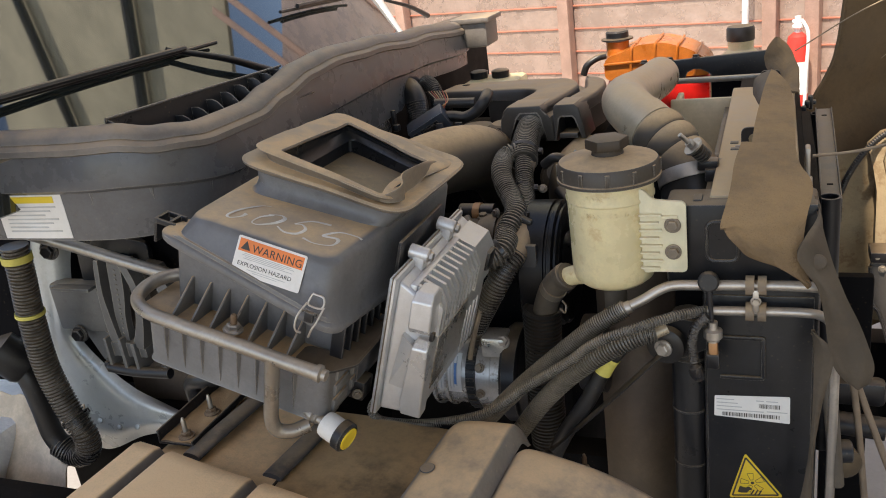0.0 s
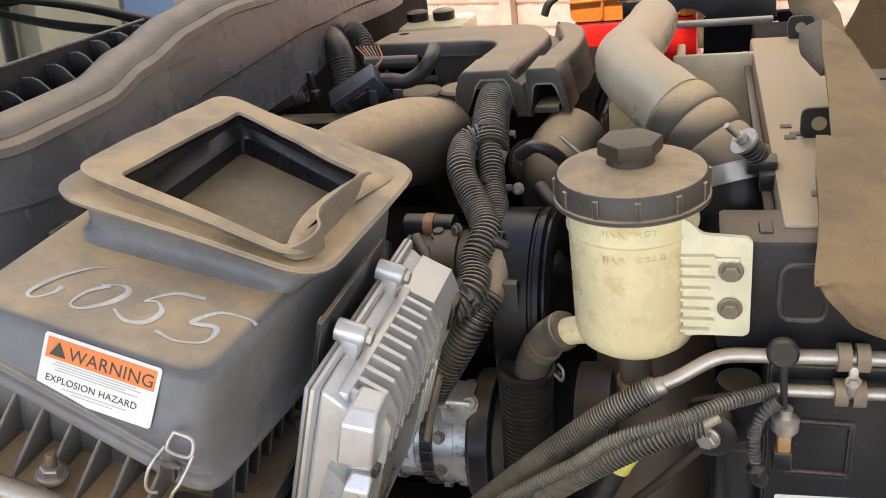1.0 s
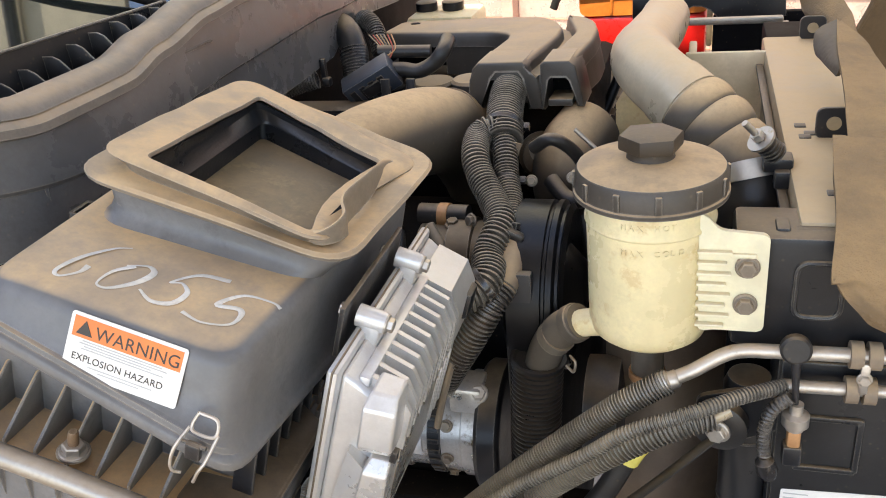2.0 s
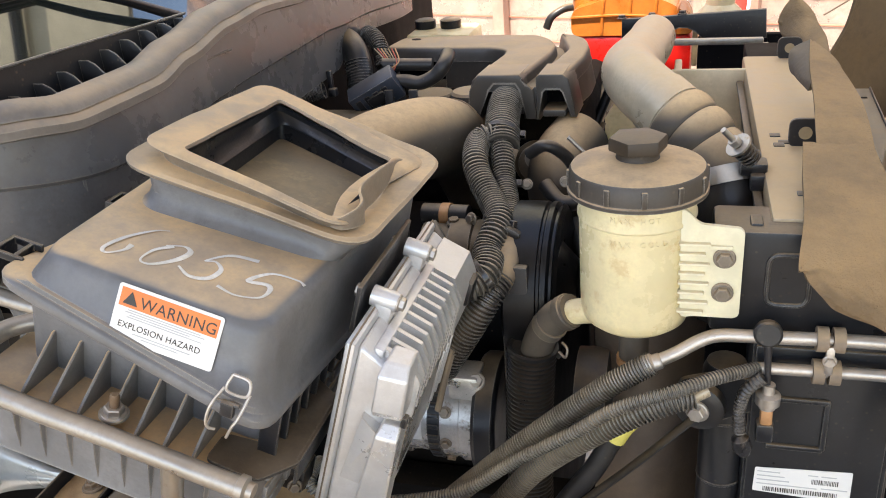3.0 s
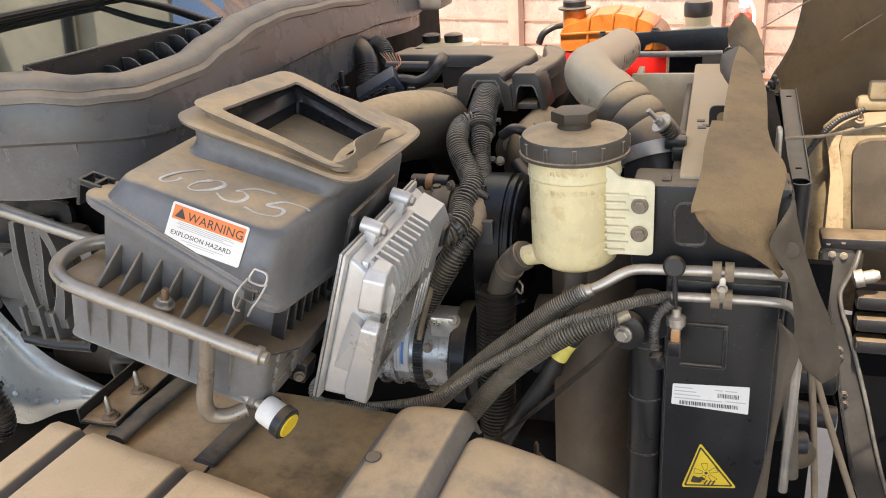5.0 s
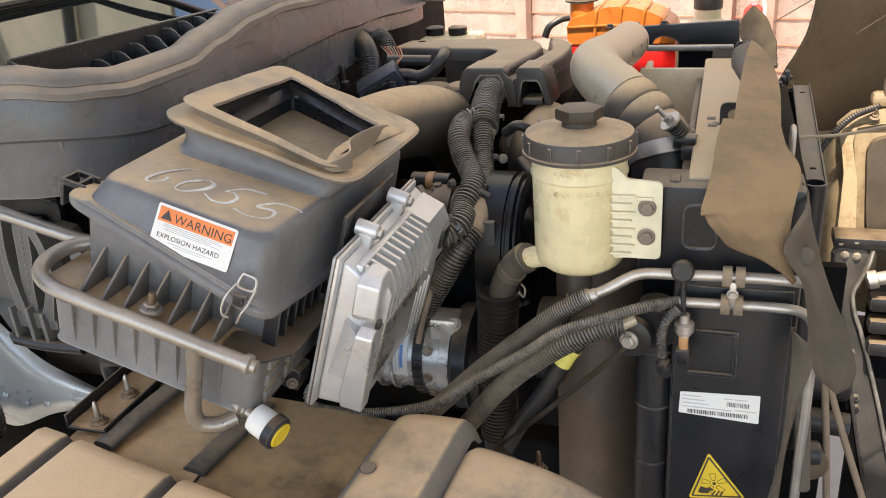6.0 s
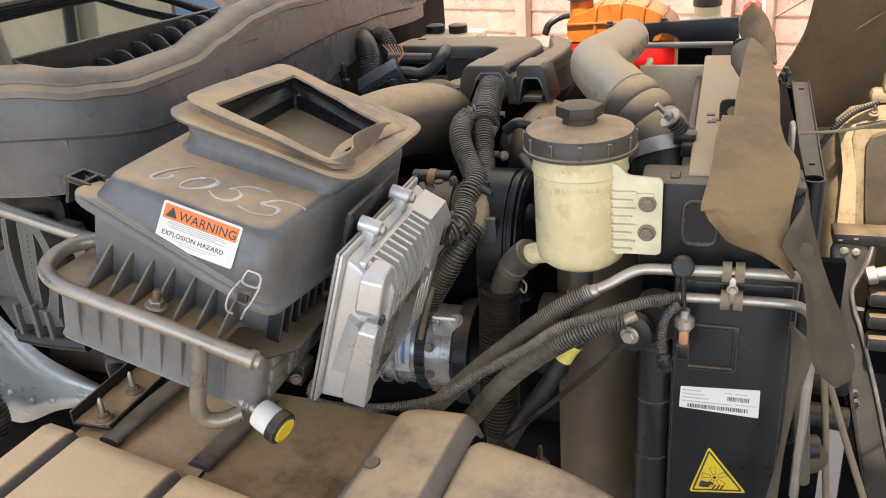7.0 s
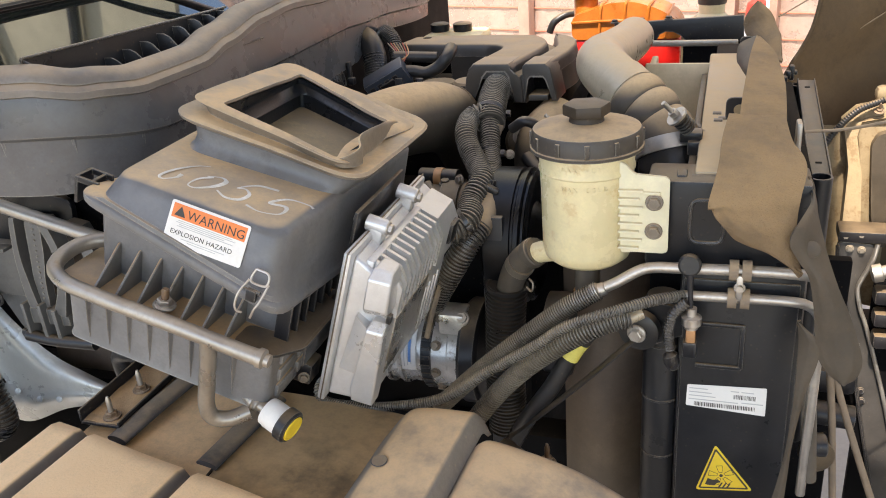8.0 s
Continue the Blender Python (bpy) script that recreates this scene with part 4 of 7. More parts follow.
part("sleeve_end", lathe([(0.0193, -0.006), (0.0203, -0.005), (0.0203, 0.004), (0.0193, 0.006)], axis_pose((-0.281, 1.0955, 1.4065), (-0.7, 0.3, -0.6)), 20), GREY_HOSE, rh)

# ---- radiator ----
rad = thing("radiator", (0.0, 1.4, 0.95), "black radiator assembly with side tank and dusty top plate", "radiator")
tank = part("side_tank", join(rbox((-0.09, 1.068, 0.93), (0.055, 1.13, 1.42), 0.008), rbox((-0.134, 1.062, 1.415), (0.05, 1.13, 1.527), 0.006)), RADIATOR, rad)
part("panel", rbox((-0.086, 1.0645, 0.94), (0.048, 1.07, 1.4), 0.004), RADIATOR, rad)
part("window_frame", join(join(rbox((-0.068, 1.06, 1.336), (-0.012, 1.066, 1.342), 0.002), rbox((-0.068, 1.06, 1.276), (-0.012, 1.066, 1.282), 0.002)), rbox((-0.016, 1.06, 1.278), (-0.01, 1.066, 1.341), 0.002)), RADIATOR, rad)
ROUND = round_poly([(-0.082, 1.45), (-0.044, 1.45), (-0.044, 1.504), (-0.082, 1.504)], 0.012, 6)
part("recess", tube([(x, 1.0615, z) for x, z in ROUND + ROUND[:1]], 0.0028, 1, 8, None, True, 1.0, False), RADIATOR, rad)
part("recess_floor", plate(ROUND, 0.001, Matrix(((1, 0, 0, 0), (0, 0, -1, 1.0622), (0, 1, 0, 0), (0, 0, 0, 1)))), RADIATOR, rad)
part("column", lathe([(0.024, 0.92), (0.024, 1.352), (0.02, 1.362)], pose(-0.111, 1.092, 0), 28), RADIATOR, rad)
for z in (1.293, 1.21, 1.12, 1.03):
    part("seam", lathe([(0.0242, z), (0.0252, z + 0.001), (0.0252, z + 0.003), (0.0242, z + 0.004)], pose(-0.111, 1.092, 0), 28, None, False), RADIATOR, rad)
part("ear", plate(round_poly([(-0.16, 1.305), (-0.12, 1.30), (-0.06, 1.33), (-0.06, 1.352), (-0.12, 1.362), (-0.16, 1.35)], 0.01), 0.006, Matrix(((1, 0, 0, 0), (0, 0, -1, 1.072), (0, 1, 0, 0), (0, 0, 0, 1)))), RADIATOR, rad)
part("isolator", lathe([(0.02, 0), (0.026, 0.003), (0.026, 0.016), (0.018, 0.02), (0.012, 0.02)], axis_pose((-0.135, 1.066, 1.327), (-0.2, -1, 0)), 28), HOSE, rad, "black rubber isolator")
bolt(rad, (-0.1395, 1.046, 1.327), (-0.25, -1, 0), 0.0088, 0.0125, ZINC)
top = part("top_plate", join(rbox((-0.08, 1.087, 1.522), (0.03, 1.735, 1.531), 0.004), rbox((-0.08, 1.087, 1.40), (-0.074, 1.735, 1.528), 0.003)), TOP_PLATE, rad)
part("front_lip", join(rbox((-0.098, 1.075, 1.505), (0.0, 1.088, 1.521), 0.003), rbox((-0.084, 1.078, 1.52), (0.0, 1.0885, 1.5275), 0.002)), STEEL_DARK, rad)
part("side_lip", join(rbox((-0.091, 1.085, 1.505), (-0.0815, 1.735, 1.512), 0.002), rbox((-0.1, 1.075, 1.508), (-0.088, 1.1, 1.53), 0.003)), STEEL_DARK, rad)
for y in (1.2, 1.27):
    part("edge_clip", rbox((-0.094, y, 1.512), (-0.079, y + 0.018, 1.53), 0.002), STEEL_DARK, rad)
for y, x in ((1.301, -0.031), (1.72, -0.012)):
    part("tab", plate(round_poly(rect(-0.018, 0, 0.018, 0.034), 0.01), 0.004, Matrix(((1, 0, 0, x), (0, 0, -1, y), (0, 1, 0, 1.53), (0, 0, 0, 1)))), STEEL_DARK, top)
    part("hole", lathe([(0.0075, -0.0003), (0.0075, 0.0052)], axis_pose((x, y, 1.547), (0, -1, 0)), 18), CREAM_PANEL, top)
for (x, y) in ((-0.06, 1.335), (-0.052, 1.31), (-0.058, 1.30), (-0.046, 1.15)):
    part("slot", rbox((x - 0.006, y - 0.006, 1.5295), (x + 0.006, y + 0.006, 1.5325), 0.001), BLACK_PLASTIC, top)
part("duct", join(rbox((-0.19, 1.655, 1.28), (-0.074, 1.664, 1.53), 0.003), rbox((-0.186, 1.66, 1.3), (-0.174, 1.76, 1.522), 0.003)), DUCT, rad, "dusty sheet shroud panel")
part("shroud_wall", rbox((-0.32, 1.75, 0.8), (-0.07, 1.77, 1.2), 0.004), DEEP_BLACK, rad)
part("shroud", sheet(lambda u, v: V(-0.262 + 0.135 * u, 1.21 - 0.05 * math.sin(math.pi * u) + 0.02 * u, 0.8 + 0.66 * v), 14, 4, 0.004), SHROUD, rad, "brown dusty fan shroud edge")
# Added black sheets stand in for the shade behind column and reservoir.
part("gap_shade", rbox((-0.132, 1.135, 0.85), (-0.06, 1.15, 1.42), 0.003), DEEP_BLACK, rad)
part("inner_shade", rbox((-0.24, 1.42, 1.1), (-0.088, 1.44, 1.47), 0.004), DEEP_BLACK, rad)
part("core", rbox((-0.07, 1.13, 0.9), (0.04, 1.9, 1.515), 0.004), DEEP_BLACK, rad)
# stickers on the side tank
PM = Matrix(((1, 0, 0, 0), (0, 0, -1, 1.0643), (0, 1, 0, 0), (0, 0, 0, 1)))
stick = part("data_label", plate(round_poly([(-0.0765, 1.2155), (0.0215, 1.2105), (0.021, 1.2525), (-0.0755, 1.2475)], 0.002), 0.0006, PM), WHITE_PAPER, rad, "white data label with bar codes")
rnd = random.Random(3)
x = -0.066
while x < 0.008:
    w = rnd.choice((0.0006, 0.0009, 0.0014))
    part("bar", plate(rect(x, 1.2165, x + w, 1.2225), 0.0002, PM @ Matrix.Translation((0, 0, 0.0006))), BLACK_INK, stick)
    x += w + rnd.choice((0.0006, 0.001))
x = -0.018
while x < 0.008:
    w = rnd.choice((0.0005, 0.0008, 0.0012))
    part("bar", plate(rect(x, 1.232, x + w, 1.2385), 0.0002, PM @ Matrix.Translation((0, 0, 0.0006))), BLACK_INK, stick)
    x += w + rnd.choice((0.0006, 0.0009))
for (x0, x1, z) in ((-0.073, -0.05, 1.242), (-0.073, -0.045, 1.2365), (-0.073, -0.04, 1.231), (-0.073, -0.012, 1.2255), (-0.022, -0.012, 1.2425), (-0.009, 0.006, 1.2425), (-0.008, 0.018, 1.2265)):
    part("text_bar", plate(rect(x0, z, x1, z + 0.0014), 0.0002, PM @ Matrix.Translation((0, 0, 0.0006))), GREY_INK, stick)
tri = part("fan_warning_sticker", plate(round_poly([(-0.058, 1.079), (0.015, 1.089), (-0.036, 1.157)], 0.005), 0.0006, PM), YELLOW_INK, rad, "yellow triangular fan warning sticker")
TM = PM @ Matrix.Translation((0, 0, 0.0006))
TC = V(-0.026, 1.108, 0)
for a, b in (((-0.053, 1.0835), (0.0085, 1.0918)), ((0.0085, 1.0918), (-0.0352, 1.1495)), ((-0.0352, 1.1495), (-0.053, 1.0835))):
    a, b = V(*a, 0), V(*b, 0)
    d = (b - a).normalized().cross(V(0, 0, 1)) * 0.0012
    part("border", plate([tuple((a - d)[:2]), tuple((b - d)[:2]), tuple((b + d)[:2]), tuple((a + d)[:2])], 0.0002, TM), BLACK_INK, tri)
part("hub_mark", plate([(TC.x + 0.0025 * math.cos(k), TC.y + 0.0025 * math.sin(k)) for k in (0, 1, 2, 3, 4, 5)], 0.0003, TM), BLACK_INK, tri)
for k in range(5):
    an = math.radians(30 + 72 * k)
    c, s = math.cos(an), math.sin(an)
    q = [(0.005, -0.002), (0.016, -0.0042), (0.016, 0.0042), (0.005, 0.002)]
    for i in range(4):
        (x0, y0), (x1, y1) = q[i], q[(i + 1) % 4]
        a, b = V(x0 * c - y0 * s, x0 * s + y0 * c, 0) + TC, V(x1 * c - y1 * s, x1 * s + y1 * c, 0) + TC
        d = (b - a).normalized().cross(V(0, 0, 1)) * 0.0003
        part("blade_mark", plate([tuple((a - d)[:2]), tuple((b - d)[:2]), tuple((b + d)[:2]), tuple((a + d)[:2])], 0.0003, TM), BLACK_INK, tri)
part("glove_mark", plate([(-0.046, 1.0905), (-0.043, 1.101), (-0.036, 1.099), (-0.03, 1.101), (-0.026, 1.097), (-0.031, 1.0945), (-0.033, 1.0905), (-0.041, 1.0895)], 0.0003, TM), BLACK_INK, tri)
for k in range(3):
    part("glove_mark", plate([(-0.029 + 0.005 * k, 1.0885), (-0.0265 + 0.005 * k, 1.0885), (-0.023 + 0.005 * k, 1.0965), (-0.025 + 0.005 * k, 1.0965)], 0.0003, TM), BLACK_INK, tri)

# ---- air-conditioning lines ----
ac = thing("coolant_lines", (-0.02, 1.05, 1.36), "two bright metal refrigerant lines clamped across the radiator tank", "pipes")
part("upper_line", tube([(-0.187, 1.03, 1.392), (-0.165, 1.035, 1.402), (-0.14, 1.042, 1.416), (-0.122, 1.045, 1.421), (-0.09, 1.046, 1.422), (0.0, 1.046, 1.424), (0.05, 1.048, 1.422), (0.075, 1.06, 1.412)], 0.0068, 8, 14), BRIGHT_METAL, ac)
part("lower_line", tube([(-0.085, 1.046, 1.386), (-0.03, 1.046, 1.387), (0.03, 1.047, 1.387), (0.055, 1.05, 1.382), (0.069, 1.054, 1.366), (0.073, 1.06, 1.34), (0.074, 1.066, 1.25), (0.074, 1.07, 1.15), (0.074, 1.07, 1.09)], 0.0062, 8, 14), BRIGHT_METAL, ac)
part("ferrule", lathe([(0.009, -0.012), (0.0105, -0.01), (0.0105, -0.002), (0.0085, 0.0), (0.0085, 0.006), (0.007, 0.008)], axis_pose((-0.184, 1.03, 1.393), (0.9, 0.1, 0.4)), 20), BRIGHT_METAL, ac)
for z in (1.424, 1.387):
    part("clamp", join(lathe([(0.0068, -0.0125), (0.0125, -0.0125), (0.0125, -0.002), (0.0068, -0.002)], axis_pose((-0.022, 1.046, z), (1, 0, 0)), 18),
                       lathe([(0.0068, 0.002), (0.0125, 0.002), (0.0125, 0.0125), (0.0068, 0.0125)], axis_pose((-0.022, 1.046, z), (1, 0, 0)), 18)), CABLE, ac)
part("clamp_strap", rbox((-0.026, 1.034, 1.39), (-0.018, 1.04, 1.422), 0.002), ZINC, ac)
bolt(ac, (-0.022, 1.036, 1.406), (0, -1, 0), 0.005, 0, ZINC)
part("service_port", lathe([(0.0135, 0), (0.0135, 0.007), (0.011, 0.009), (0.005, 0.009)], axis_pose((-0.079, 1.042, 1.43), (0, -1, 0.2)), 20), HOSE, ac, "black capped service port")
part("stem", tube([(-0.078, 1.036, 1.42), (-0.077, 1.034, 1.40), (-0.075, 1.032, 1.375)], lambda t: 0.0045 - 0.002 * t, 5, 10), STEEL_DARK, ac)
sens = part("pressure_switch", lathe([(0.006, 0.022), (0.006, 0.012), (0.012, 0.01), (0.012, 0.0), (0.008, -0.003), (0.008, -0.006)], pose(-0.074, 1.032, 1.355), 20), ZINC, ac, "zinc pressure switch")
part("switch_base", rbox((-0.08, 1.026, 1.325), (-0.068, 1.038, 1.35), 0.003), COPPER, sens)
part("plug", rbox((-0.083, 1.024, 1.31), (-0.066, 1.04, 1.332), 0.003), BLACK_PLASTIC, sens)
part("lead", corrugated([(-0.08, 1.03, 1.385), (-0.095, 1.028, 1.37), (-0.1, 1.027, 1.345), (-0.098, 1.027, 1.32)], 0.0065, 0.004), CONDUIT, ac)
part("boot", lathe([(0.004, -0.012), (0.009, -0.008), (0.01, 0.004), (0.006, 0.012)], axis_pose((-0.095, 1.026, 1.305), (0.3, 0, -1)), 14), CONDUIT, ac)

hb = thing("hose_bundle", (-0.3, 0.98, 1.2), "bundle of ribbed black hoses running down beside the radiator", "hoses")
part("ribbed_hose", corrugated([(-0.186, 1.03, 1.392), (-0.205, 1.026, 1.381), (-0.233, 1.022, 1.362), (-0.287, 1.016, 1.316), (-0.338, 1.01, 1.27), (-0.40, 1.01, 1.205)], 0.0125, 0.0032, 0.25, 18), BUNDLE, hb)
part("thin_conduit", corrugated([(-0.085, 1.045, 1.386), (-0.1, 1.035, 1.387), (-0.125, 1.02, 1.387), (-0.165, 1.0, 1.38), (-0.219, 0.992, 1.359), (-0.259, 0.99, 1.328), (-0.324, 0.985, 1.284), (-0.375, 0.972, 1.250), (-0.429, 0.962, 1.236), (-0.484, 0.957, 1.229), (-0.536, 0.954, 1.231), (-0.552, 0.957, 1.242), (-0.555, 0.970, 1.248), (-0.559, 1.000, 1.240)], 0.0072, 0.0034, 0.25, 14), BUNDLE, hb)
part("ribbed_hose", corrugated([(-0.145, 1.02, 1.364), (-0.165, 1.015, 1.36), (-0.203, 1.01, 1.341), (-0.254, 1.012, 1.302), (-0.31, 1.03, 1.238), (-0.36, 1.03, 1.17)], 0.0138, 0.0042, 0.25, 18), BUNDLE, hb)
part("fitting", tube([(-0.132, 1.028, 1.367), (-0.148, 1.02, 1.361)], 0.0075, 4, 12), PIPE_DUST, hb)
part("smooth_hose", tube([(-0.195, 1.04, 1.33), (-0.22, 1.04, 1.295), (-0.245, 1.035, 1.245), (-0.28, 1.03, 1.19), (-0.305, 1.03, 1.14)], 0.0118, 8, 14), HOSE, hb)
part("tape", tube([(-0.2085, 1.041, 1.312), (-0.216, 1.0405, 1.3015), (-0.224, 1.039, 1.287)], 0.0128, 4, 14), YELLOW_TAPE, hb, "strip of yellow tape")
part("strap", tube([(-0.142, 1.045, 1.318), (-0.2, 1.03, 1.262), (-0.26, 1.02, 1.205), (-0.32, 1.02, 1.145)], 0.0065, 8, 10, None, True, 0.4), HOSE, hb)

# ---- charge-air pipe ----
cp = thing("charge_pipe", (-0.12, 1.26, 1.42), "large dust-coated intake pipe with rubber couplings", "pipe")
PP = [(-0.112, 1.262, 1.497), (-0.14, 1.283, 1.532), (-0.183, 1.318, 1.565), (-0.222, 1.37, 1.584), (-0.24, 1.45, 1.583), (-0.236, 1.58, 1.568), (-0.228, 1.72, 1.555), (-0.225, 1.8, 1.55)]
part("pipe", tube(PP, 0.0385, 10, 28), PIPE_DUST, cp)
part("coupling", tube([(-0.112, 1.262, 1.497), (-0.14, 1.283, 1.532), (-0.158, 1.297, 1.548), (-0.178, 1.313, 1.562)], lambda t: 0.0395 + 0.0045 * abs(math.sin(3 * math.pi * t)) ** 0.6, 16, 32), ELBOW_DUST, cp, "dusty rubber coupling with two soft bulges")
part("band", tube([(-0.178, 1.3135, 1.562), (-0.186, 1.321, 1.567), (-0.196, 1.334, 1.572)], 0.0405, 2, 28), PIPE_DUST, cp)
part("boot", tube([(-0.118, 1.264, 1.508), (-0.114, 1.255, 1.49), (-0.11, 1.25, 1.46), (-0.108, 1.25, 1.4), (-0.108, 1.25, 1.34)], lambda t: 0.044 + 0.006 * min(1, 3 * t), 6, 28), HOSE, cp, "black rubber boot")
part("clamp", tube([(-0.119, 1.266, 1.512), (-0.1145, 1.257, 1.495)], 0.051, 2, 28), ZINC, cp, "zinc T-bolt hose clamp")
TB = axis_pose((-0.108, 1.203, 1.563), (-0.5, -0.3, 0.6))
part("t_bolt", lathe([(0.0034, -0.03), (0.0034, 0.03)], TB, 10), ZINC, cp)
part("nut", lathe([(0.0065, 0.004), (0.0065, 0.012)], TB, 6), ZINC, cp)
part("clamp_spring", corrugated([TB @ V(0, 0, -0.024), TB @ V(0, 0, -0.004)], 0.0115, 0.0042, 0.3, 16), STEEL_DARK, cp)
part("clamp_washer", lathe([(0.004, 0), (0.0145, 0), (0.0145, 0.003), (0.004, 0.003)], TB, 20), ZINC, cp)
part("clamp_block", rbox((-0.105, 1.21, 1.525), (-0.076, 1.235, 1.54), 0.003), STEEL_DARK, cp)
lower = thing("turbo_elbow", (-0.28, 1.24, 1.36), "dusty rubber elbow behind the fluid reservoir", "pipe")
part("elbow", tube([(-0.313, 1.500, 1.470), (-0.333, 1.450, 1.450), (-0.335, 1.430, 1.407), (-0.316, 1.450, 1.355)], 0.046, 8, 24), ELBOW_DUST, lower)

# ---- intake elbow from the filter housing ----
ie = thing("intake_elbow", (-0.45, 1.2, 1.45), "broad dusty rubber elbow leaving the filter housing", "pipe")
part("elbow", tube([(-0.60, 1.14, 1.495), (-0.567, 1.260, 1.516), (-0.521, 1.370, 1.509), (-0.499, 1.460, 1.474), (-0.483, 1.520, 1.407), (-0.469, 1.540, 1.336)], lambda t: 0.052 + 0.007 * min(1, 2 * t), 8, 28), ELBOW_DUST, ie)
part("band", tube([(-0.506, 1.442, 1.487), (-0.503, 1.450, 1.482)], 0.0605, 2, 28), ELBOW_DUST, ie)
part("stub", tube([(-0.48, 1.235, 1.457), (-0.42, 1.23, 1.458)], 0.0135, 3, 16), HOSE, ie)
part("clamp", lathe([(0.0138, -0.006), (0.015, -0.006), (0.015, 0.006), (0.0138, 0.006)], axis_pose((-0.449, 1.2325, 1.4575), (1, -0.1, 0.02)), 20), COPPER, ie, "brass-coloured clamp")

# ---- engine cover ----
ec = thing("engine_cover", (-0.45, 1.6, 1.5), "dusty grey moulded plastic engine cover with a groove", "engine cover")
L_TOP = [(-0.464, 1.468), (-0.39, 1.468), (-0.376, 1.66), (-0.378, 1.73), (-0.395, 1.79), (-0.424, 1.842), (-0.505, 1.86), (-0.692, 1.845), (-0.692, 1.735), (-0.6, 1.722), (-0.49, 1.712), (-0.463, 1.69), (-0.456, 1.65)]
R_TOP = [(-0.37, 1.468), (-0.328, 1.468), (-0.318, 1.62), (-0.32, 1.71), (-0.334, 1.79), (-0.36, 1.838), (-0.395, 1.858), (-0.376, 1.78), (-0.357, 1.69)]


def grown(poly, d):
    """An outline pushed outwards by d."""
    out, k = [], len(poly)
    for i in range(k):
        a, b = V(*poly[i - 1], 0), V(*poly[(i + 1) % k], 0)
        n = (b - a).normalized().cross(V(0, 0, 1))
        out.append((poly[i][0] + n.x * d, poly[i][1] + n.y * d))
    return out


def leaning(bm):
    """The whole cover falls gently towards its far side."""
    for p in bm.verts:
        p.co.z -= 0.065 * (p.co.y - 1.49)
    return bm


def shell(poly, z_low, draft):
    o = round_poly(poly, 0.02, 5)
    return leaning(loft([ring(grown(o, draft), z_low), ring(o, 1.556), ring(grown(o, -0.0008), 1.5635), ring(grown(o, -0.0028), 1.5695), ring(grown(o, -0.005), 1.572), ring(grown(o, -0.0075), 1.573)]))


part("left_shell", shell(L_TOP, 1.548, 0.001), COVER_PLASTIC, ec)
part("right_shell", shell(R_TOP, 1.55, 0.002), COVER_PLASTIC, ec)
part("right_skirt", leaning(loft([ring(grown(round_poly([(x, max(y, 1.535)) for x, y in R_TOP if y > 1.47 or x > -0.35], 0.016, 5), d), z) for d, z in ((0.008, 1.511), (-0.001, 1.554))])), COVER_PLASTIC, ec)
part("skirt", leaning(plate([(-0.46, 1.53), (-0.392, 1.53), (-0.38, 1.73), (-0.43, 1.83), (-0.578, 1.83), (-0.578, 1.726), (-0.492, 1.716), (-0.466, 1.69)], 0.05, pose(0, 0, 1.5), 0.001)), COVER_PLASTIC, ec)
# Black plates added as the shade deep in the alcove and arches.
part("alcove_shade", leaning(rbox((-0.69, 1.80, 1.5), (-0.57, 1.81, 1.56), 0.002)), DEEP_BLACK, ec)
part("arch_shade", rbox((-0.368, 1.52, 1.512), (-0.33, 1.53, 1.562), 0.001), DEEP_BLACK, ec)
part("arch_shade", rbox((-0.45, 1.53, 1.508), (-0.39, 1.535, 1.562), 0.001), DEEP_BLACK, ec)
FRONT_L = [(-0.477, 1.507), (-0.469, 1.55), (-0.465, 1.564), (-0.456, 1.5735), (-0.395, 1.5737), (-0.39, 1.568), (-0.388, 1.555), (-0.374, 1.555), (-0.371, 1.507), (-0.39, 1.507), (-0.3925, 1.552), (-0.4, 1.5632), (-0.434, 1.5632), (-0.4435, 1.552), (-0.4535, 1.507)]
FRONT_R = [(-0.372, 1.507), (-0.372, 1.568), (-0.367, 1.5737), (-0.333, 1.5737), (-0.325, 1.566), (-0.314, 1.511), (-0.324, 1.511), (-0.3315, 1.548), (-0.337, 1.554), (-0.359, 1.554), (-0.3645, 1.548), (-0.3665, 1.507)]
for poly in (FRONT_L, FRONT_R):
    part("arched_end", leaning(plate(poly, 0.085, Matrix(((1, 0, 0, 0), (0, 0, -1, 1.548), (0, 1, 0, 0), (0, 0, 0, 1))), 0.004, None, 3)), COVER_PLASTIC, ec)
part("groove_floor", leaning(plate([(-0.392, 1.466), (-0.368, 1.466), (-0.354, 1.69), (-0.372, 1.78), (-0.412, 1.856), (-0.43, 1.845), (-0.39, 1.79), (-0.378, 1.7)], 0.04, pose(0, 0, 1.515), 0.002)), COVER_PLASTIC, ec)
part("ledge", leaning(rbox((-0.363, 1.466, 1.511), (-0.33, 1.525, 1.521), 0.002)), COVER_PLASTIC, ec)
part("rim", leaning(lathe([(0.009, 1.5725), (0.009, 1.5738)], pose(-0.655, 1.815, 0), 16)), DEEP_BLACK, ec)

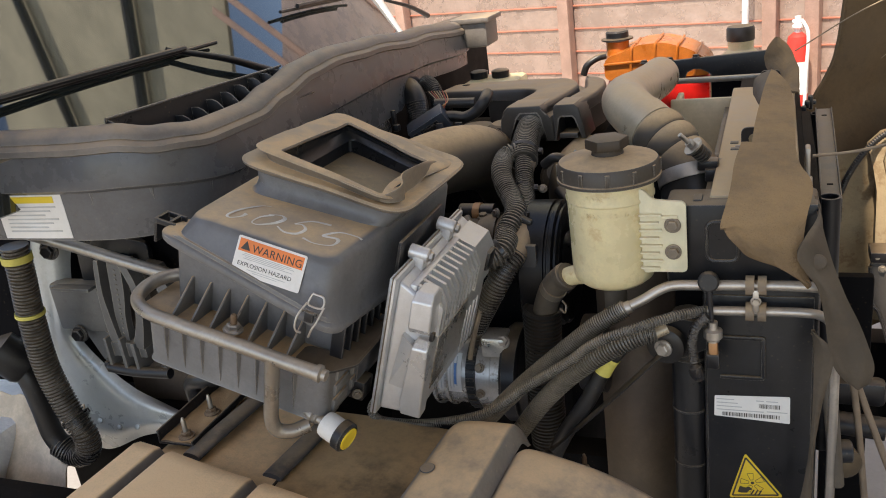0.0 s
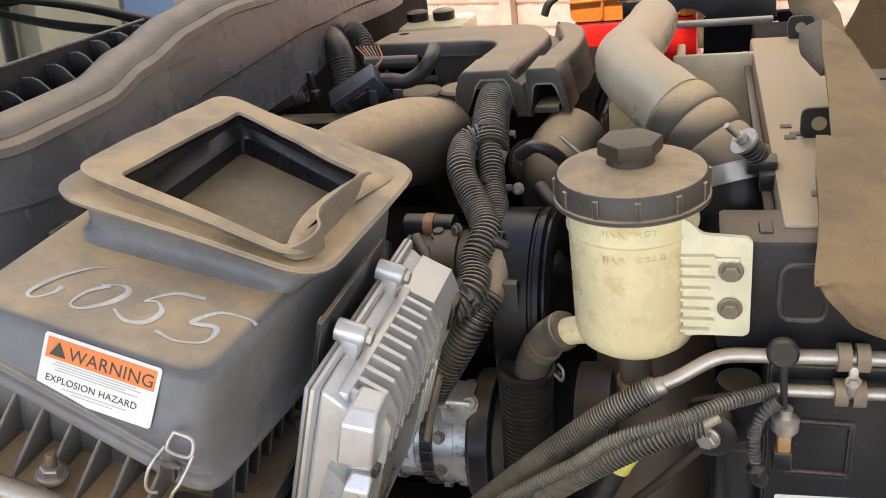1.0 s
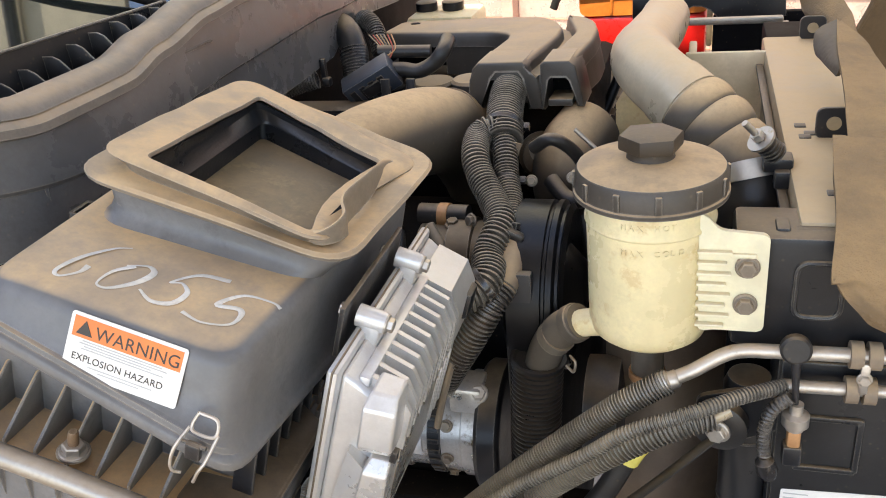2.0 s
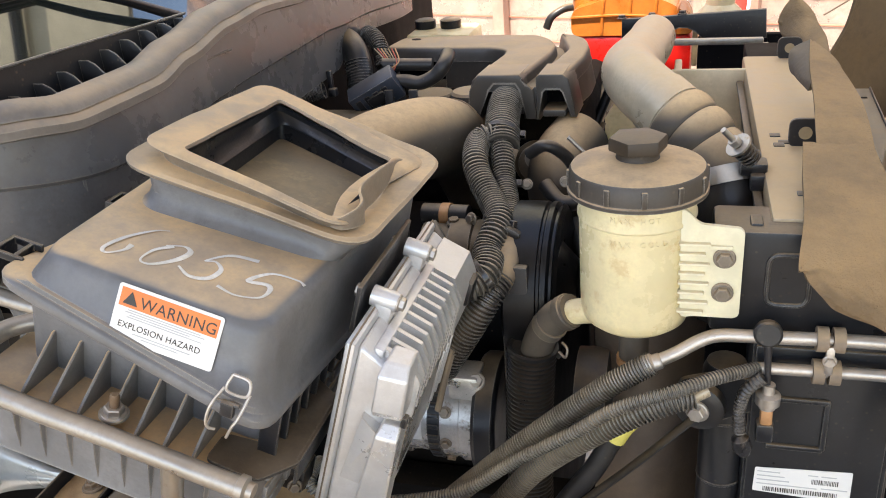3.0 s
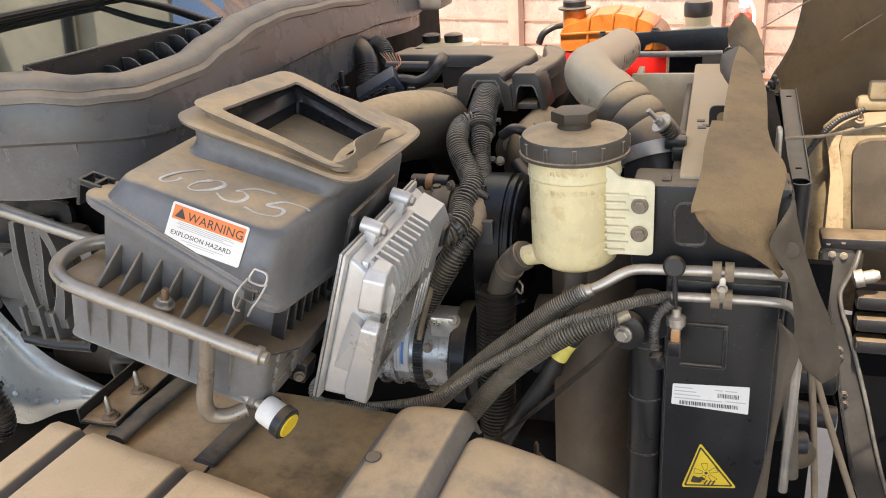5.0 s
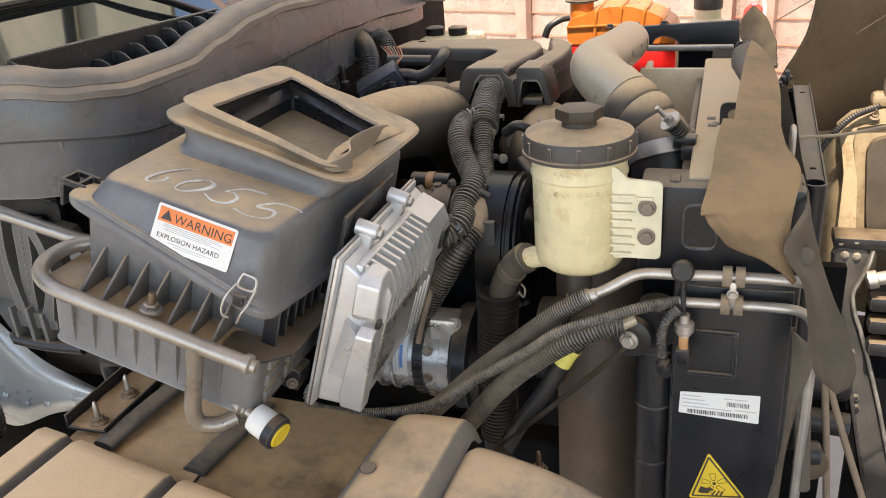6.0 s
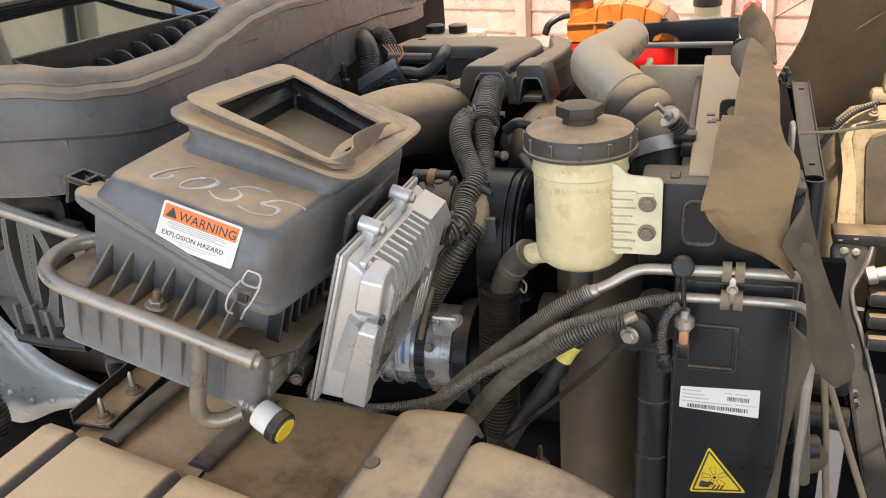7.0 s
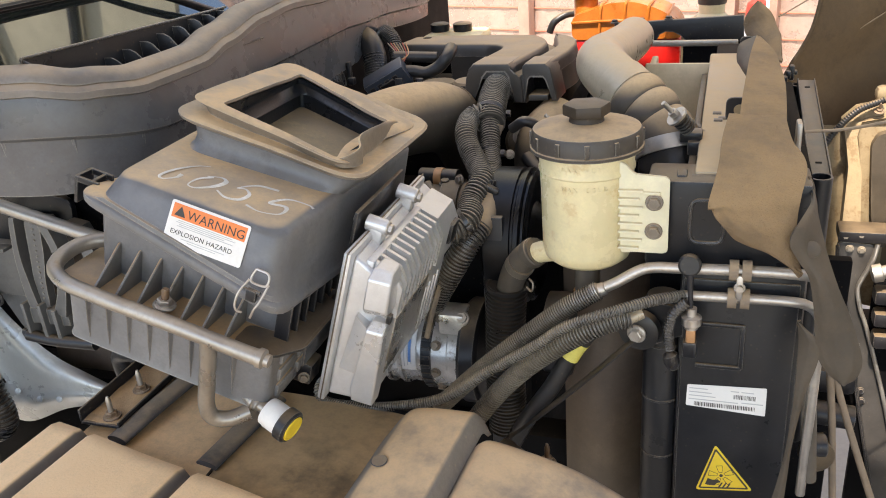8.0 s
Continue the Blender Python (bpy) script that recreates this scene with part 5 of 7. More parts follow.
eng = thing("engine", (-0.5, 1.6, 0.8), "dark dusty engine block and covers under the hoses", "engine")
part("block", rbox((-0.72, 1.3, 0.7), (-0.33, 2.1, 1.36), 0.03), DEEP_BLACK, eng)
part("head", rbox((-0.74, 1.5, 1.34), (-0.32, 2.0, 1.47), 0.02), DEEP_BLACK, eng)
part("beam", rbox((-0.78, 1.49, 1.468), (-0.42, 1.54, 1.502), 0.006), STEEL_DARK, eng, "dark cross rail")
for (x0, x1, y0, z0, z1, ms) in ((-0.60, -0.53, 1.60, 1.47, 1.512, CAST_DARK), (-0.535, -0.47, 1.60, 1.485, 1.515, COVER_PLASTIC), (-0.67, -0.62, 1.62, 1.46, 1.5, DEEP_BLACK)):
    part("boss", lathe([(abs(x1 - x0) / 2, z0), (abs(x1 - x0) / 2, z1 - 0.004), (abs(x1 - x0) / 2 - 0.004, z1)], pose((x0 + x1) / 2, y0, 0), 24), ms, eng)
for x in (-0.625, -0.585):
    part("strap", rbox((x, 1.53, 1.46), (x + 0.014, 1.535, 1.535), 0.001), STEEL_DARK, eng)
for pts, r in (
               ([(-0.50, 1.32, 1.40), (-0.44, 1.25, 1.38), (-0.40, 1.22, 1.41)], 0.01), ([(-0.56, 1.3, 1.42), (-0.5, 1.22, 1.4), (-0.47, 1.2, 1.36)], 0.009)):
    part("pipe", tube(pts, r, 8, 12), HOSE, eng)
th = part("thermostat_housing", lathe([(0.03, -0.03), (0.034, -0.02), (0.034, 0.01), (0.028, 0.014), (0.028, 0.03), (0.018, 0.034)], axis_pose((-0.38, 1.5, 1.43), (0.2, -1, 0.3)), 24), CAST_DARK, eng, "oily grey thermostat housing")
part("port", lathe([(0.013, 0), (0.016, 0.004), (0.016, 0.014), (0.009, 0.014), (0.009, 0.004)], axis_pose((-0.375, 1.468, 1.449), (0.1, -1, 0.3)), 20), BOLT_GREY, th)
for pts, r, ms in (([(-0.36, 1.33, 1.505), (-0.335, 1.32, 1.52), (-0.31, 1.33, 1.5), (-0.295, 1.35, 1.46)], 0.008, HOSE), ([(-0.345, 1.36, 1.45), (-0.32, 1.335, 1.435), (-0.295, 1.335, 1.44), (-0.275, 1.36, 1.46)], 0.011, HOSE),
                   ([(-0.31, 1.34, 1.525), (-0.285, 1.34, 1.50)], 0.0028, ZINC), ([(-0.37, 1.30, 1.44), (-0.36, 1.28, 1.40), (-0.365, 1.26, 1.36)], 0.006, BOLT_GREY), ([(-0.30, 1.32, 1.42), (-0.29, 1.30, 1.38), (-0.295, 1.3, 1.33)], 0.01, HOSE),
                   ([(-0.46, 1.2, 1.46), (-0.44, 1.18, 1.43), (-0.45, 1.17, 1.39)], 0.007, BOLT_GREY), ([(-0.5, 1.2, 1.45), (-0.49, 1.17, 1.42), (-0.47, 1.16, 1.4)], 0.01, HOSE), ([(-0.53, 1.2, 1.44), (-0.5, 1.17, 1.41), (-0.44, 1.165, 1.40)], 0.005, CAST_DARK)):
    part("line", tube(pts, r, 6, 10), ms, eng)
for (x, y, z) in ((-0.36, 1.31, 1.47), (-0.31, 1.31, 1.475), (-0.35, 1.3, 1.44), (-0.46, 1.17, 1.41), (-0.49, 1.165, 1.39)):
    bolt(eng, (x, y, z), (0.1, -1, 0.4), 0.0055, 0.0075, BOLT_GREY)
part("accessory_housing", lathe([(0.03, -0.09), (0.042, -0.085), (0.042, -0.05), (0.05, -0.047), (0.05, -0.02), (0.046, -0.018), (0.046, 0.02)], axis_pose((-0.39, 1.215, 1.41), (1, 0, 0)), 28), CAST_DARK, eng, "brown oily casting")
for a in (0.4, 1.5, 2.6, 4.0, 5.2):
    bolt(eng, (-0.435, 1.215 - 0.045 * math.cos(a), 1.41 + 0.045 * math.sin(a)), (0, -math.cos(a), math.sin(a)), 0.007, 0, CAST_DARK)
part("pulley", lathe([(0.02, -0.03), (0.095, -0.028), (0.1, -0.024), (0.1, 0.012), (0.096, 0.013), (0.096, 0.016), (0.1, 0.018), (0.1, 0.024), (0.094, 0.027), (0.094, 0.03), (0.097, 0.032), (0.09, 0.036), (0.05, 0.03), (0.03, 0.05), (0.02, 0.052)],
                      axis_pose((-0.335, 1.225, 1.375), (1, 0, 0)), 48), GLOSS_BLACK, eng, "black grooved pulley")
part("belt", rbox((-0.362, 1.13, 1.05), (-0.33, 1.142, 1.44), 0.003), STEEL_DARK, eng, "wide black drive belt")
part("lower_pulley", lathe([(0.02, -0.02), (0.06, -0.018), (0.062, 0.02), (0.03, 0.024), (0.012, 0.024)], axis_pose((-0.262, 1.18, 1.24), (1, 0, 0)), 36), STEEL_DARK, eng)

cmp_ = thing("compressor", (-0.44, 1.19, 1.12), "aluminium air-conditioning compressor with a worn blue label", "compressor")
CM = axis_pose((-0.44, 1.19, 1.19), (1, 0, 0))
part("body", lathe([(0.03, -0.1), (0.055, -0.095), (0.058, -0.08), (0.058, -0.02), (0.062, -0.018), (0.062, 0.012), (0.066, 0.014), (0.066, 0.035), (0.06, 0.037)], CM, 36), CAST_WORN, cmp_)
part("band", lathe([(0.0595, -0.03), (0.064, -0.029), (0.064, -0.013), (0.0595, -0.012)], CM, 36, None, False), BLACK_PLASTIC, cmp_, "black ribbed band")
for k in range(28):
    t = 2 * math.pi * k / 28
    part("tooth", rbox((0.063, -0.003, -0.028), (0.066, 0.003, -0.014), 0.001, CM @ pose(0, 0, 0, 0, 0, math.degrees(t))), BLACK_PLASTIC, cmp_)
part("clutch", lathe([(0.03, 0.03), (0.078, 0.032), (0.082, 0.037), (0.082, 0.058), (0.078, 0.062), (0.07, 0.063), (0.07, 0.06), (0.03, 0.064), (0.01, 0.064)], CM, 40), STEEL_DARK, cmp_, "dark clutch pulley")
for z in (-0.092, -0.068, 0.006):
    part("ring", lathe([(0.058, z), (0.0625, z + 0.001), (0.0625, z + 0.006), (0.058, z + 0.007)], CM, 36, None, False), CAST_WORN, cmp_)
for a in (1.9, 2.6, 3.3, 4.0):
    bolt(cmp_, CM @ V(0.062 * math.cos(a), 0.062 * math.sin(a), -0.005), CM.to_3x3() @ V(math.cos(a), math.sin(a), 0), 0.006, 0.008, BOLT_GREY)
part("lug", rbox((-0.02, -0.025, 0.0), (0.02, 0.02, 0.035), 0.005, pose(-0.42, 1.165, 1.24)), CAST_WORN, cmp_)
bolt(cmp_, (-0.405, 1.15, 1.265), (0.2, -0.7, 0.7), 0.009, 0, ZINC)
lb = part("label", sheet(lambda u, v: CM @ V(0.0588 * math.cos(2.2 + 1.15 * v), 0.0588 * math.sin(2.2 + 1.15 * v), -0.078 + 0.04 * u), 2, 10, 0.0005), WHITE_PAPER, cmp_, "white and blue maker's label")
for k in range(6):
    part("text_bar", sheet(lambda u, v: CM @ V(0.0594 * math.cos(2.3 + 0.95 * v - 0.05 * (k % 3) * v), 0.0594 * math.sin(2.3 + 0.95 * v - 0.05 * (k % 3) * v), -0.074 + 0.0055 * k + 0.0014 * u), 1, 8, 0.0002), GREY_INK, lb)
part("blue_mark", sheet(lambda u, v: CM @ V(0.0595 * math.cos(2.5 + 0.6 * v), 0.0595 * math.sin(2.5 + 0.6 * v), -0.05 + 0.004 * u), 2, 8, 0.0003), BLUE_INK, lb)

# ---- wiring harness ----
hn = thing("wiring_harness", (-0.4, 1.15, 1.25), "dusty black corrugated wiring harness tied in bundles", "wiring harness")
part("conduit", corrugated([(-0.419, 1.56, 1.52), (-0.418, 1.50, 1.532), (-0.415, 1.46, 1.534), (-0.4115, 1.420, 1.527), (-0.405, 1.375, 1.517), (-0.400, 1.350, 1.506)], 0.0243, 0.0056, 0.24, 20), BUNDLE, hn)
part("conduit", corrugated([(-0.404, 1.370, 1.516), (-0.395, 1.330, 1.496), (-0.387, 1.295, 1.477), (-0.374, 1.250, 1.464), (-0.365, 1.210, 1.457), (-0.364, 1.190, 1.447)], 0.0158, 0.0052, 0.24, 18), BUNDLE, hn)
part("conduit", corrugated([(-0.398, 1.360, 1.512), (-0.418, 1.360, 1.519), (-0.431, 1.345, 1.514), (-0.424, 1.295, 1.508), (-0.411, 1.265, 1.493), (-0.390, 1.230, 1.479), (-0.374, 1.195, 1.471), (-0.375, 1.170, 1.463), (-0.379, 1.150, 1.452), (-0.377, 1.130, 1.445)], 0.0172, 0.0052, 0.24, 18), BUNDLE, hn)
part("conduit", corrugated([(-0.373, 1.130, 1.452), (-0.372, 1.105, 1.445), (-0.381, 1.090, 1.438), (-0.396, 1.085, 1.438), (-0.405, 1.085, 1.445)], 0.018, 0.0046, 0.24, 18), BUNDLE, hn)
part("conduit", corrugated([(-0.361, 1.130, 1.429), (-0.373, 1.110, 1.411), (-0.391, 1.100, 1.381), (-0.416, 1.100, 1.339), (-0.431, 1.105, 1.313)], 0.0182, 0.0048, 0.2, 18), CONDUIT, hn)
part("wrapped_tape", tube([(-0.365, 1.195, 1.454), (-0.361, 1.170, 1.442), (-0.360, 1.140, 1.432), (-0.364, 1.125, 1.424)], 0.018, 6, 16), CABLE, hn, "dusty tape wrap")
part("flap_cover", sheet(lambda u, v: Vector((-0.422, 1.370, 1.518)).lerp(Vector((-0.376, 1.340, 1.507)), u) + V(0, -0.012 * math.sin(math.pi * u), -0.03 * v * math.sin(math.pi * u) ** 0.5), 10, 6, 0.002), CABLE, hn, "dusty split cover")
for at, d, r in (((-0.404, 1.372, 1.517), (0, -0.8, -0.5), 0.0248), ((-0.387, 1.295, 1.477), (0, -0.7, -0.7), 0.0162), ((-0.374, 1.193, 1.470), (-0.2, -0.4, -1), 0.0178), ((-0.365, 1.208, 1.456), (-0.2, -0.4, -1), 0.0162), ((-0.373, 1.100, 1.445), (-1, -0.6, -0.6), 0.0186)):
    tie(hn, at, d, r)
part("clip", rbox((-0.02, -0.006, -0.005), (0.02, 0.006, 0.005), 0.003, pose(*(-0.363, 1.175, 1.468), 0, 28, 0)), BLACK_PLASTIC, hn)
bolt(hn, (-0.411, 1.210, 1.463), (-0.5, -0.8, 0.2), 0.006, 0.008, BOLT_GREY)
part("lead", tube([(-0.41, 1.09, 1.36), (-0.42, 1.07, 1.32), (-0.43, 1.065, 1.28)], 0.004, 6, 8), CABLE, hn)

fh = thing("firewall_harness", (-0.72, 1.68, 1.5), "black hoses and slate-blue connector below the cowl", "wiring harness")
part("hose", tube([(-0.79, 1.76, 1.55), (-0.765, 1.73, 1.572), (-0.738, 1.70, 1.565), (-0.722, 1.68, 1.54), (-0.716, 1.66, 1.505)], 0.023, 8, 16), HOSE, fh)
part("conduit", corrugated([(-0.724, 1.68, 1.545), (-0.716, 1.665, 1.515), (-0.712, 1.65, 1.49)], 0.0238, 0.005, 0.17, 16), CONDUIT, fh)
part("conduit", corrugated([(-0.75, 1.79, 1.56), (-0.73, 1.77, 1.573), (-0.705, 1.745, 1.56), (-0.69, 1.72, 1.525)], 0.016, 0.0045, 0.17, 16), CONDUIT, fh)
part("conduit", corrugated([(-0.84, 1.55, 1.5), (-0.79, 1.56, 1.515), (-0.745, 1.57, 1.525)], 0.0145, 0.0045, 0.17, 16), CONDUIT, fh)
pl_ = part("plug", rbox((-0.042, -0.018, -0.023), (0.042, 0.018, 0.023), 0.004, pose(-0.646, 1.55, 1.526, 24, -27, 12)), BLUE_PLASTIC, fh, "slate-blue connector block")
part("latch", rbox((-0.014, -0.022, -0.01), (0.016, -0.016, 0.01), 0.002, pose(-0.646, 1.55, 1.526, 24, -27, 12)), BLACK_PLASTIC, pl_)
for k in range(7):
    part("wire", tube([(-0.625 + 0.003 * (k % 3), 1.565, 1.545 + 0.004 * k - 0.01), (-0.635 + 0.004 * k, 1.575, 1.57), (-0.66 + 0.006 * k, 1.6, 1.585)], 0.0011, 6, 6), (CABLE, RED_WIRE, COPPER, CREAM_PANEL)[k % 4], fh)
part("hose", tube([(-0.63, 1.56, 1.54), (-0.6, 1.565, 1.54), (-0.575, 1.565, 1.537), (-0.55, 1.567, 1.548), (-0.535, 1.572, 1.565), (-0.535, 1.6, 1.575)], 0.0115, 6, 12), HOSE, fh)
part("hose", tube([(-0.64, 1.575, 1.565), (-0.6, 1.585, 1.562), (-0.56, 1.59, 1.56)], 0.01, 6, 12), HOSE, fh)
for k in range(4):
    part("cell", rbox((-0.034 + 0.016 * k, -0.0195, -0.016), (-0.024 + 0.016 * k, -0.0165, 0.014), 0.001, pose(-0.646, 1.55, 1.526, 24, -27, 12)), BLACK_PLASTIC, pl_)
part("bracket", join(rbox((-0.748, 1.59, 1.52), (-0.738, 1.6, 1.552), 0.003), rbox((-0.746, 1.585, 1.508), (-0.732, 1.6, 1.522), 0.003)), STEEL_DARK, fh)

# ---- cowl ----
cw = thing("cowl", (-0.8, 1.3, 1.55), "long curved dusty grey cowl panel with a rubber seal on top", "cowl")
CWL = catmull([(-1.32, 0.855, 0), (-1.1, 0.86, 0), (-0.95, 0.862, 0), (-0.86, 0.868, 0), (-0.797, 0.892, 0), (-0.757, 0.945, 0), (-0.748, 1.03, 0), (-0.75, 1.2, 0), (-0.753, 1.4, 0), (-0.757, 1.7, 0), (-0.765, 1.95, 0), (-0.775, 2.16, 0)], 10)
TOPZ = [(0.0, 1.709), (0.274, 1.705), (0.31, 1.693), (0.35, 1.684), (0.42, 1.683), (0.46, 1.696), (0.52, 1.711), (0.57, 1.715), (0.66, 1.706), (0.8, 1.685), (1.0, 1.655)]
DIST = [0.0]
for a, b in zip(CWL, CWL[1:]):
    DIST.append(DIST[-1] + (b - a).length)


def cowl(s):
    """Place on the cowl's way and the direction out of it, for s from 0 to 1."""
    d = s * DIST[-1]
    k = max(i for i in range(len(DIST) - 1) if DIST[i] <= d + 1e-9)
    f = (d - DIST[k]) / (DIST[k + 1] - DIST[k])
    p = CWL[k].lerp(CWL[k + 1], f)
    t = (CWL[min(k + 2, len(CWL) - 1)] - CWL[max(k - 1, 0)]).normalized()
    return p, V(t.y, -t.x, 0)


def along(table, s):
    for (a, x), (b, y) in zip(table, table[1:]):
        if s <= b:
            f = (s - a) / (b - a)
            f = f * f * (3 - 2 * f)
            return x + (y - x) * f
    return table[-1][1]


STEP = [(0.0, 1.626), (0.27, 1.626), (0.375, 1.602), (0.44, 1.608), (0.54, 1.614), (0.69, 1.615), (0.76, 1.608), (1.0, 1.58)]
BAND = [(0.0, 1.668), (0.15, 1.668), (0.2, 1.684), (0.27, 1.683), (0.35, 1.664), (0.42, 1.663), (0.46, 1.676), (0.52, 1.691), (0.57, 1.695), (0.66, 1.686), (0.8, 1.665), (1.0, 1.635)]
BOT = [(0.0, 1.555), (0.4, 1.55), (0.52, 1.54), (0.65, 1.536), (0.72, 1.538), (0.755, 1.56), (1.0, 1.55)]


def cowl_sheet(rows, thick, n=150, s0=0.0, s1=1.0):
    """rows: functions of s that give how far out and how high."""
    def f(u, v):
        s = s0 + (s1 - s0) * u
        k = v * (len(rows) - 1)
        i = min(int(k), len(rows) - 2)
        o0, z0 = rows[i](s)
        o1, z1 = rows[i + 1](s)
        p, nrm = cowl(s)
        w = k - i
        return p + nrm * (o0 + (o1 - o0) * w) + V(0, 0, z0 + (z1 - z0) * w)
    return sheet(f, n, len(rows) - 1, thick)


part("band", cowl_sheet([lambda s: (-0.035, along(BAND, s) - 0.002), lambda s: (-0.012, along(BAND, s)), lambda s: (0.004, along(BAND, s) - 0.01), lambda s: (0.012, along(STEP, s) + 0.01), lambda s: (0.012, along(STEP, s) + 0.002), lambda s: (0.006, along(STEP, s) - 0.002)], 0.004), COWL_PLASTIC, cw)
part("skirt", cowl_sheet([lambda s: (-0.01, along(STEP, s) + 0.004), lambda s: (0.004, along(STEP, s) - 0.002), lambda s: (0.002, along(BOT, s))], 0.004, 150, 0.0, 0.757), COWL_PLASTIC, cw)
part("skirt", cowl_sheet([lambda s: (-0.01, along(STEP, s) + 0.004), lambda s: (0.004, along(STEP, s) - 0.002), lambda s: (0.002, along(STEP, s) - 0.036)], 0.004, 40, 0.757, 1.0), COWL_PLASTIC, cw)
for k in range(24):
    if k == 3:  # the notice sticker lies there
        continue
    s = 0.03 + 0.047 * k if k < 4 else 0.25 + 0.0445 * (k - 4) if k < 15 else 0.77 + 0.026 * (k - 15)
    p, nrm = cowl(s)
    z0, z1 = along(BOT, s) if s < 0.757 else along(STEP, s) - 0.034, along(STEP, s)
    part("rib", tube([p + nrm * 0.001 + V(0, 0, z0 + 0.004), p + nrm * 0.003 + V(0, 0, z0 + 0.5 * (z1 - z0)), p + nrm * 0.005 + V(0, 0, z1 - 0.001)], lambda t: 0.0012 + 0.0034 * t, 4, 8), COWL_PLASTIC, cw)
SEAL = ((-0.036, -0.024), (-0.033, -0.01), (-0.026, -0.003), (-0.014, 0.0), (-0.003, -0.003), (0.004, -0.009), (0.0055, -0.0135), (0.003, -0.0155), (0.007, -0.018), (0.012, -0.023), (0.0125, -0.0275), (0.004, -0.031))
part("seal", cowl_sheet([lambda s, o=o, dz=dz: (o, along(TOPZ, s) + dz) for o, dz in SEAL], 0.003, 170, 0.155, 1.0), COWL_RUBBER, cw, "dusty rubber hood seal")
part("end_box", join(rbox((-0.79, 2.14, 1.585), (-0.70, 2.24, 1.655), 0.008), rbox((-0.795, 2.13, 1.648), (-0.69, 2.25, 1.662), 0.004)), COWL_RUBBER, cw)
notice = part("notice_label", cowl_sheet([lambda s: (0.0075, 1.6225), lambda s: (0.0068, 1.556)], 0.0006, 12, 0.156, 0.223), WHITE_PAPER, cw, "white notice sticker with a yellow strip")
part("yellow_strip", cowl_sheet([lambda s: (0.0085, 1.6185), lambda s: (0.0084, 1.609)], 0.0004, 8, 0.164, 0.215), YELLOW_INK, notice)
for k in range(7):
    part("text_bar", cowl_sheet([lambda s: (0.0082, 1.604 - 0.006 * k), lambda s: (0.0082, 1.602 - 0.006 * k)], 0.0004, 8, 0.164, 0.215 - 0.006 * (k % 3)), GREY_INK, notice)

gr = thing("cowl_grille", (-0.85, 1.1, 1.64), "black plastic vent grille behind the cowl", "grille")
part("back_wall", sheet(lambda u, v: V(-0.834 + 0.037 * u, 0.89 + 0.39 * u, 1.63 + (0.084 - 0.006 * u) * v), 12, 1, 0.004), GRILLE, gr)
part("floor", sheet(lambda u, v: V(-0.90 + 0.035 * u + 0.075 * v, 0.905 + 0.375 * u, 1.645), 6, 1, 0.004), GRILLE, gr)
part("edge", tube([(-0.834, 0.89, 1.714), (-0.815, 1.08, 1.711), (-0.797, 1.285, 1.707)], 0.0018, 6, 8), GRILLE, gr)
for k in range(9):
    u = 0.2 + 0.093 * k
    top_z = 1.676 + 0.03 * min(1.0, 1.3 * u)
    part("fin", plate([(0, 1.64), (0.058, 1.65), (0.02, top_z - 0.004), (0.012, top_z), (0, top_z)], 0.002, Matrix(((1, 0, 0, -0.832 + 0.035 * u), (0, 0, 1, 0.905 + 0.375 * u), (0, 1, 0, 0), (0, 0, 0, 1))), 0.0005), GRILLE, gr)
part("end_wall", plate([(0, 1.64), (0.05, 1.65), (0.012, 1.706), (0, 1.712)], 0.003, Matrix(((1, 0, 0, -0.834), (0, 0, 1, 0.892), (0, 1, 0, 0), (0, 0, 0, 1))), 0.0008), GRILLE, gr)
part("mesh", sheet(lambda u, v: V(-0.83 + 0.035 * u + 0.06 * v, 0.905 + 0.375 * u, 1.646 + 0.012 * v), 8, 1, 0.003), CONDUIT, gr)

# ---- cab ----
cab = thing("cab_front", (-1.3, 1.3, 1.6), "white cab front with a raked dark windscreen", "cab")
part("windscreen", sheet(lambda u, v: V(-0.97 - 0.5 * v - 0.16 * (2 * u - 1) ** 2, 0.1 + 2.45 * u, 1.6 + 0.8 * v), 24, 6, 0.006), glass, cab, "dark reflecting windscreen", 60)
part("pillar", tube([(-1.13, 2.56, 1.55), (-1.3, 2.58, 1.85), (-1.62, 2.56, 2.45)], 0.03, 6, 12), WHITE_PAINT, cab, "white windscreen pillar")
part("pillar", tube([(-1.13, 0.1, 1.55), (-1.3, 0.08, 1.85), (-1.62, 0.1, 2.45)], 0.03, 6, 12), WHITE_PAINT, cab, "white windscreen pillar")
part("plenum", sheet(lambda u, v: V(-1.0 + 0.16 * v - 0.05 * (2 * u - 1) ** 2, 0.97 + 1.53 * u, 1.6 + 0.03 * v), 12, 2, 0.004), BLACK_PLASTIC, cab)
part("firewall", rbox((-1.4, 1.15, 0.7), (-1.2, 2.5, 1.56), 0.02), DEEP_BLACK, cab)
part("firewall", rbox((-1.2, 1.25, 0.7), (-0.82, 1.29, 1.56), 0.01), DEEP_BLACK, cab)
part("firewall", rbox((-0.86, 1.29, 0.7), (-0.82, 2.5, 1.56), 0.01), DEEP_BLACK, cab)


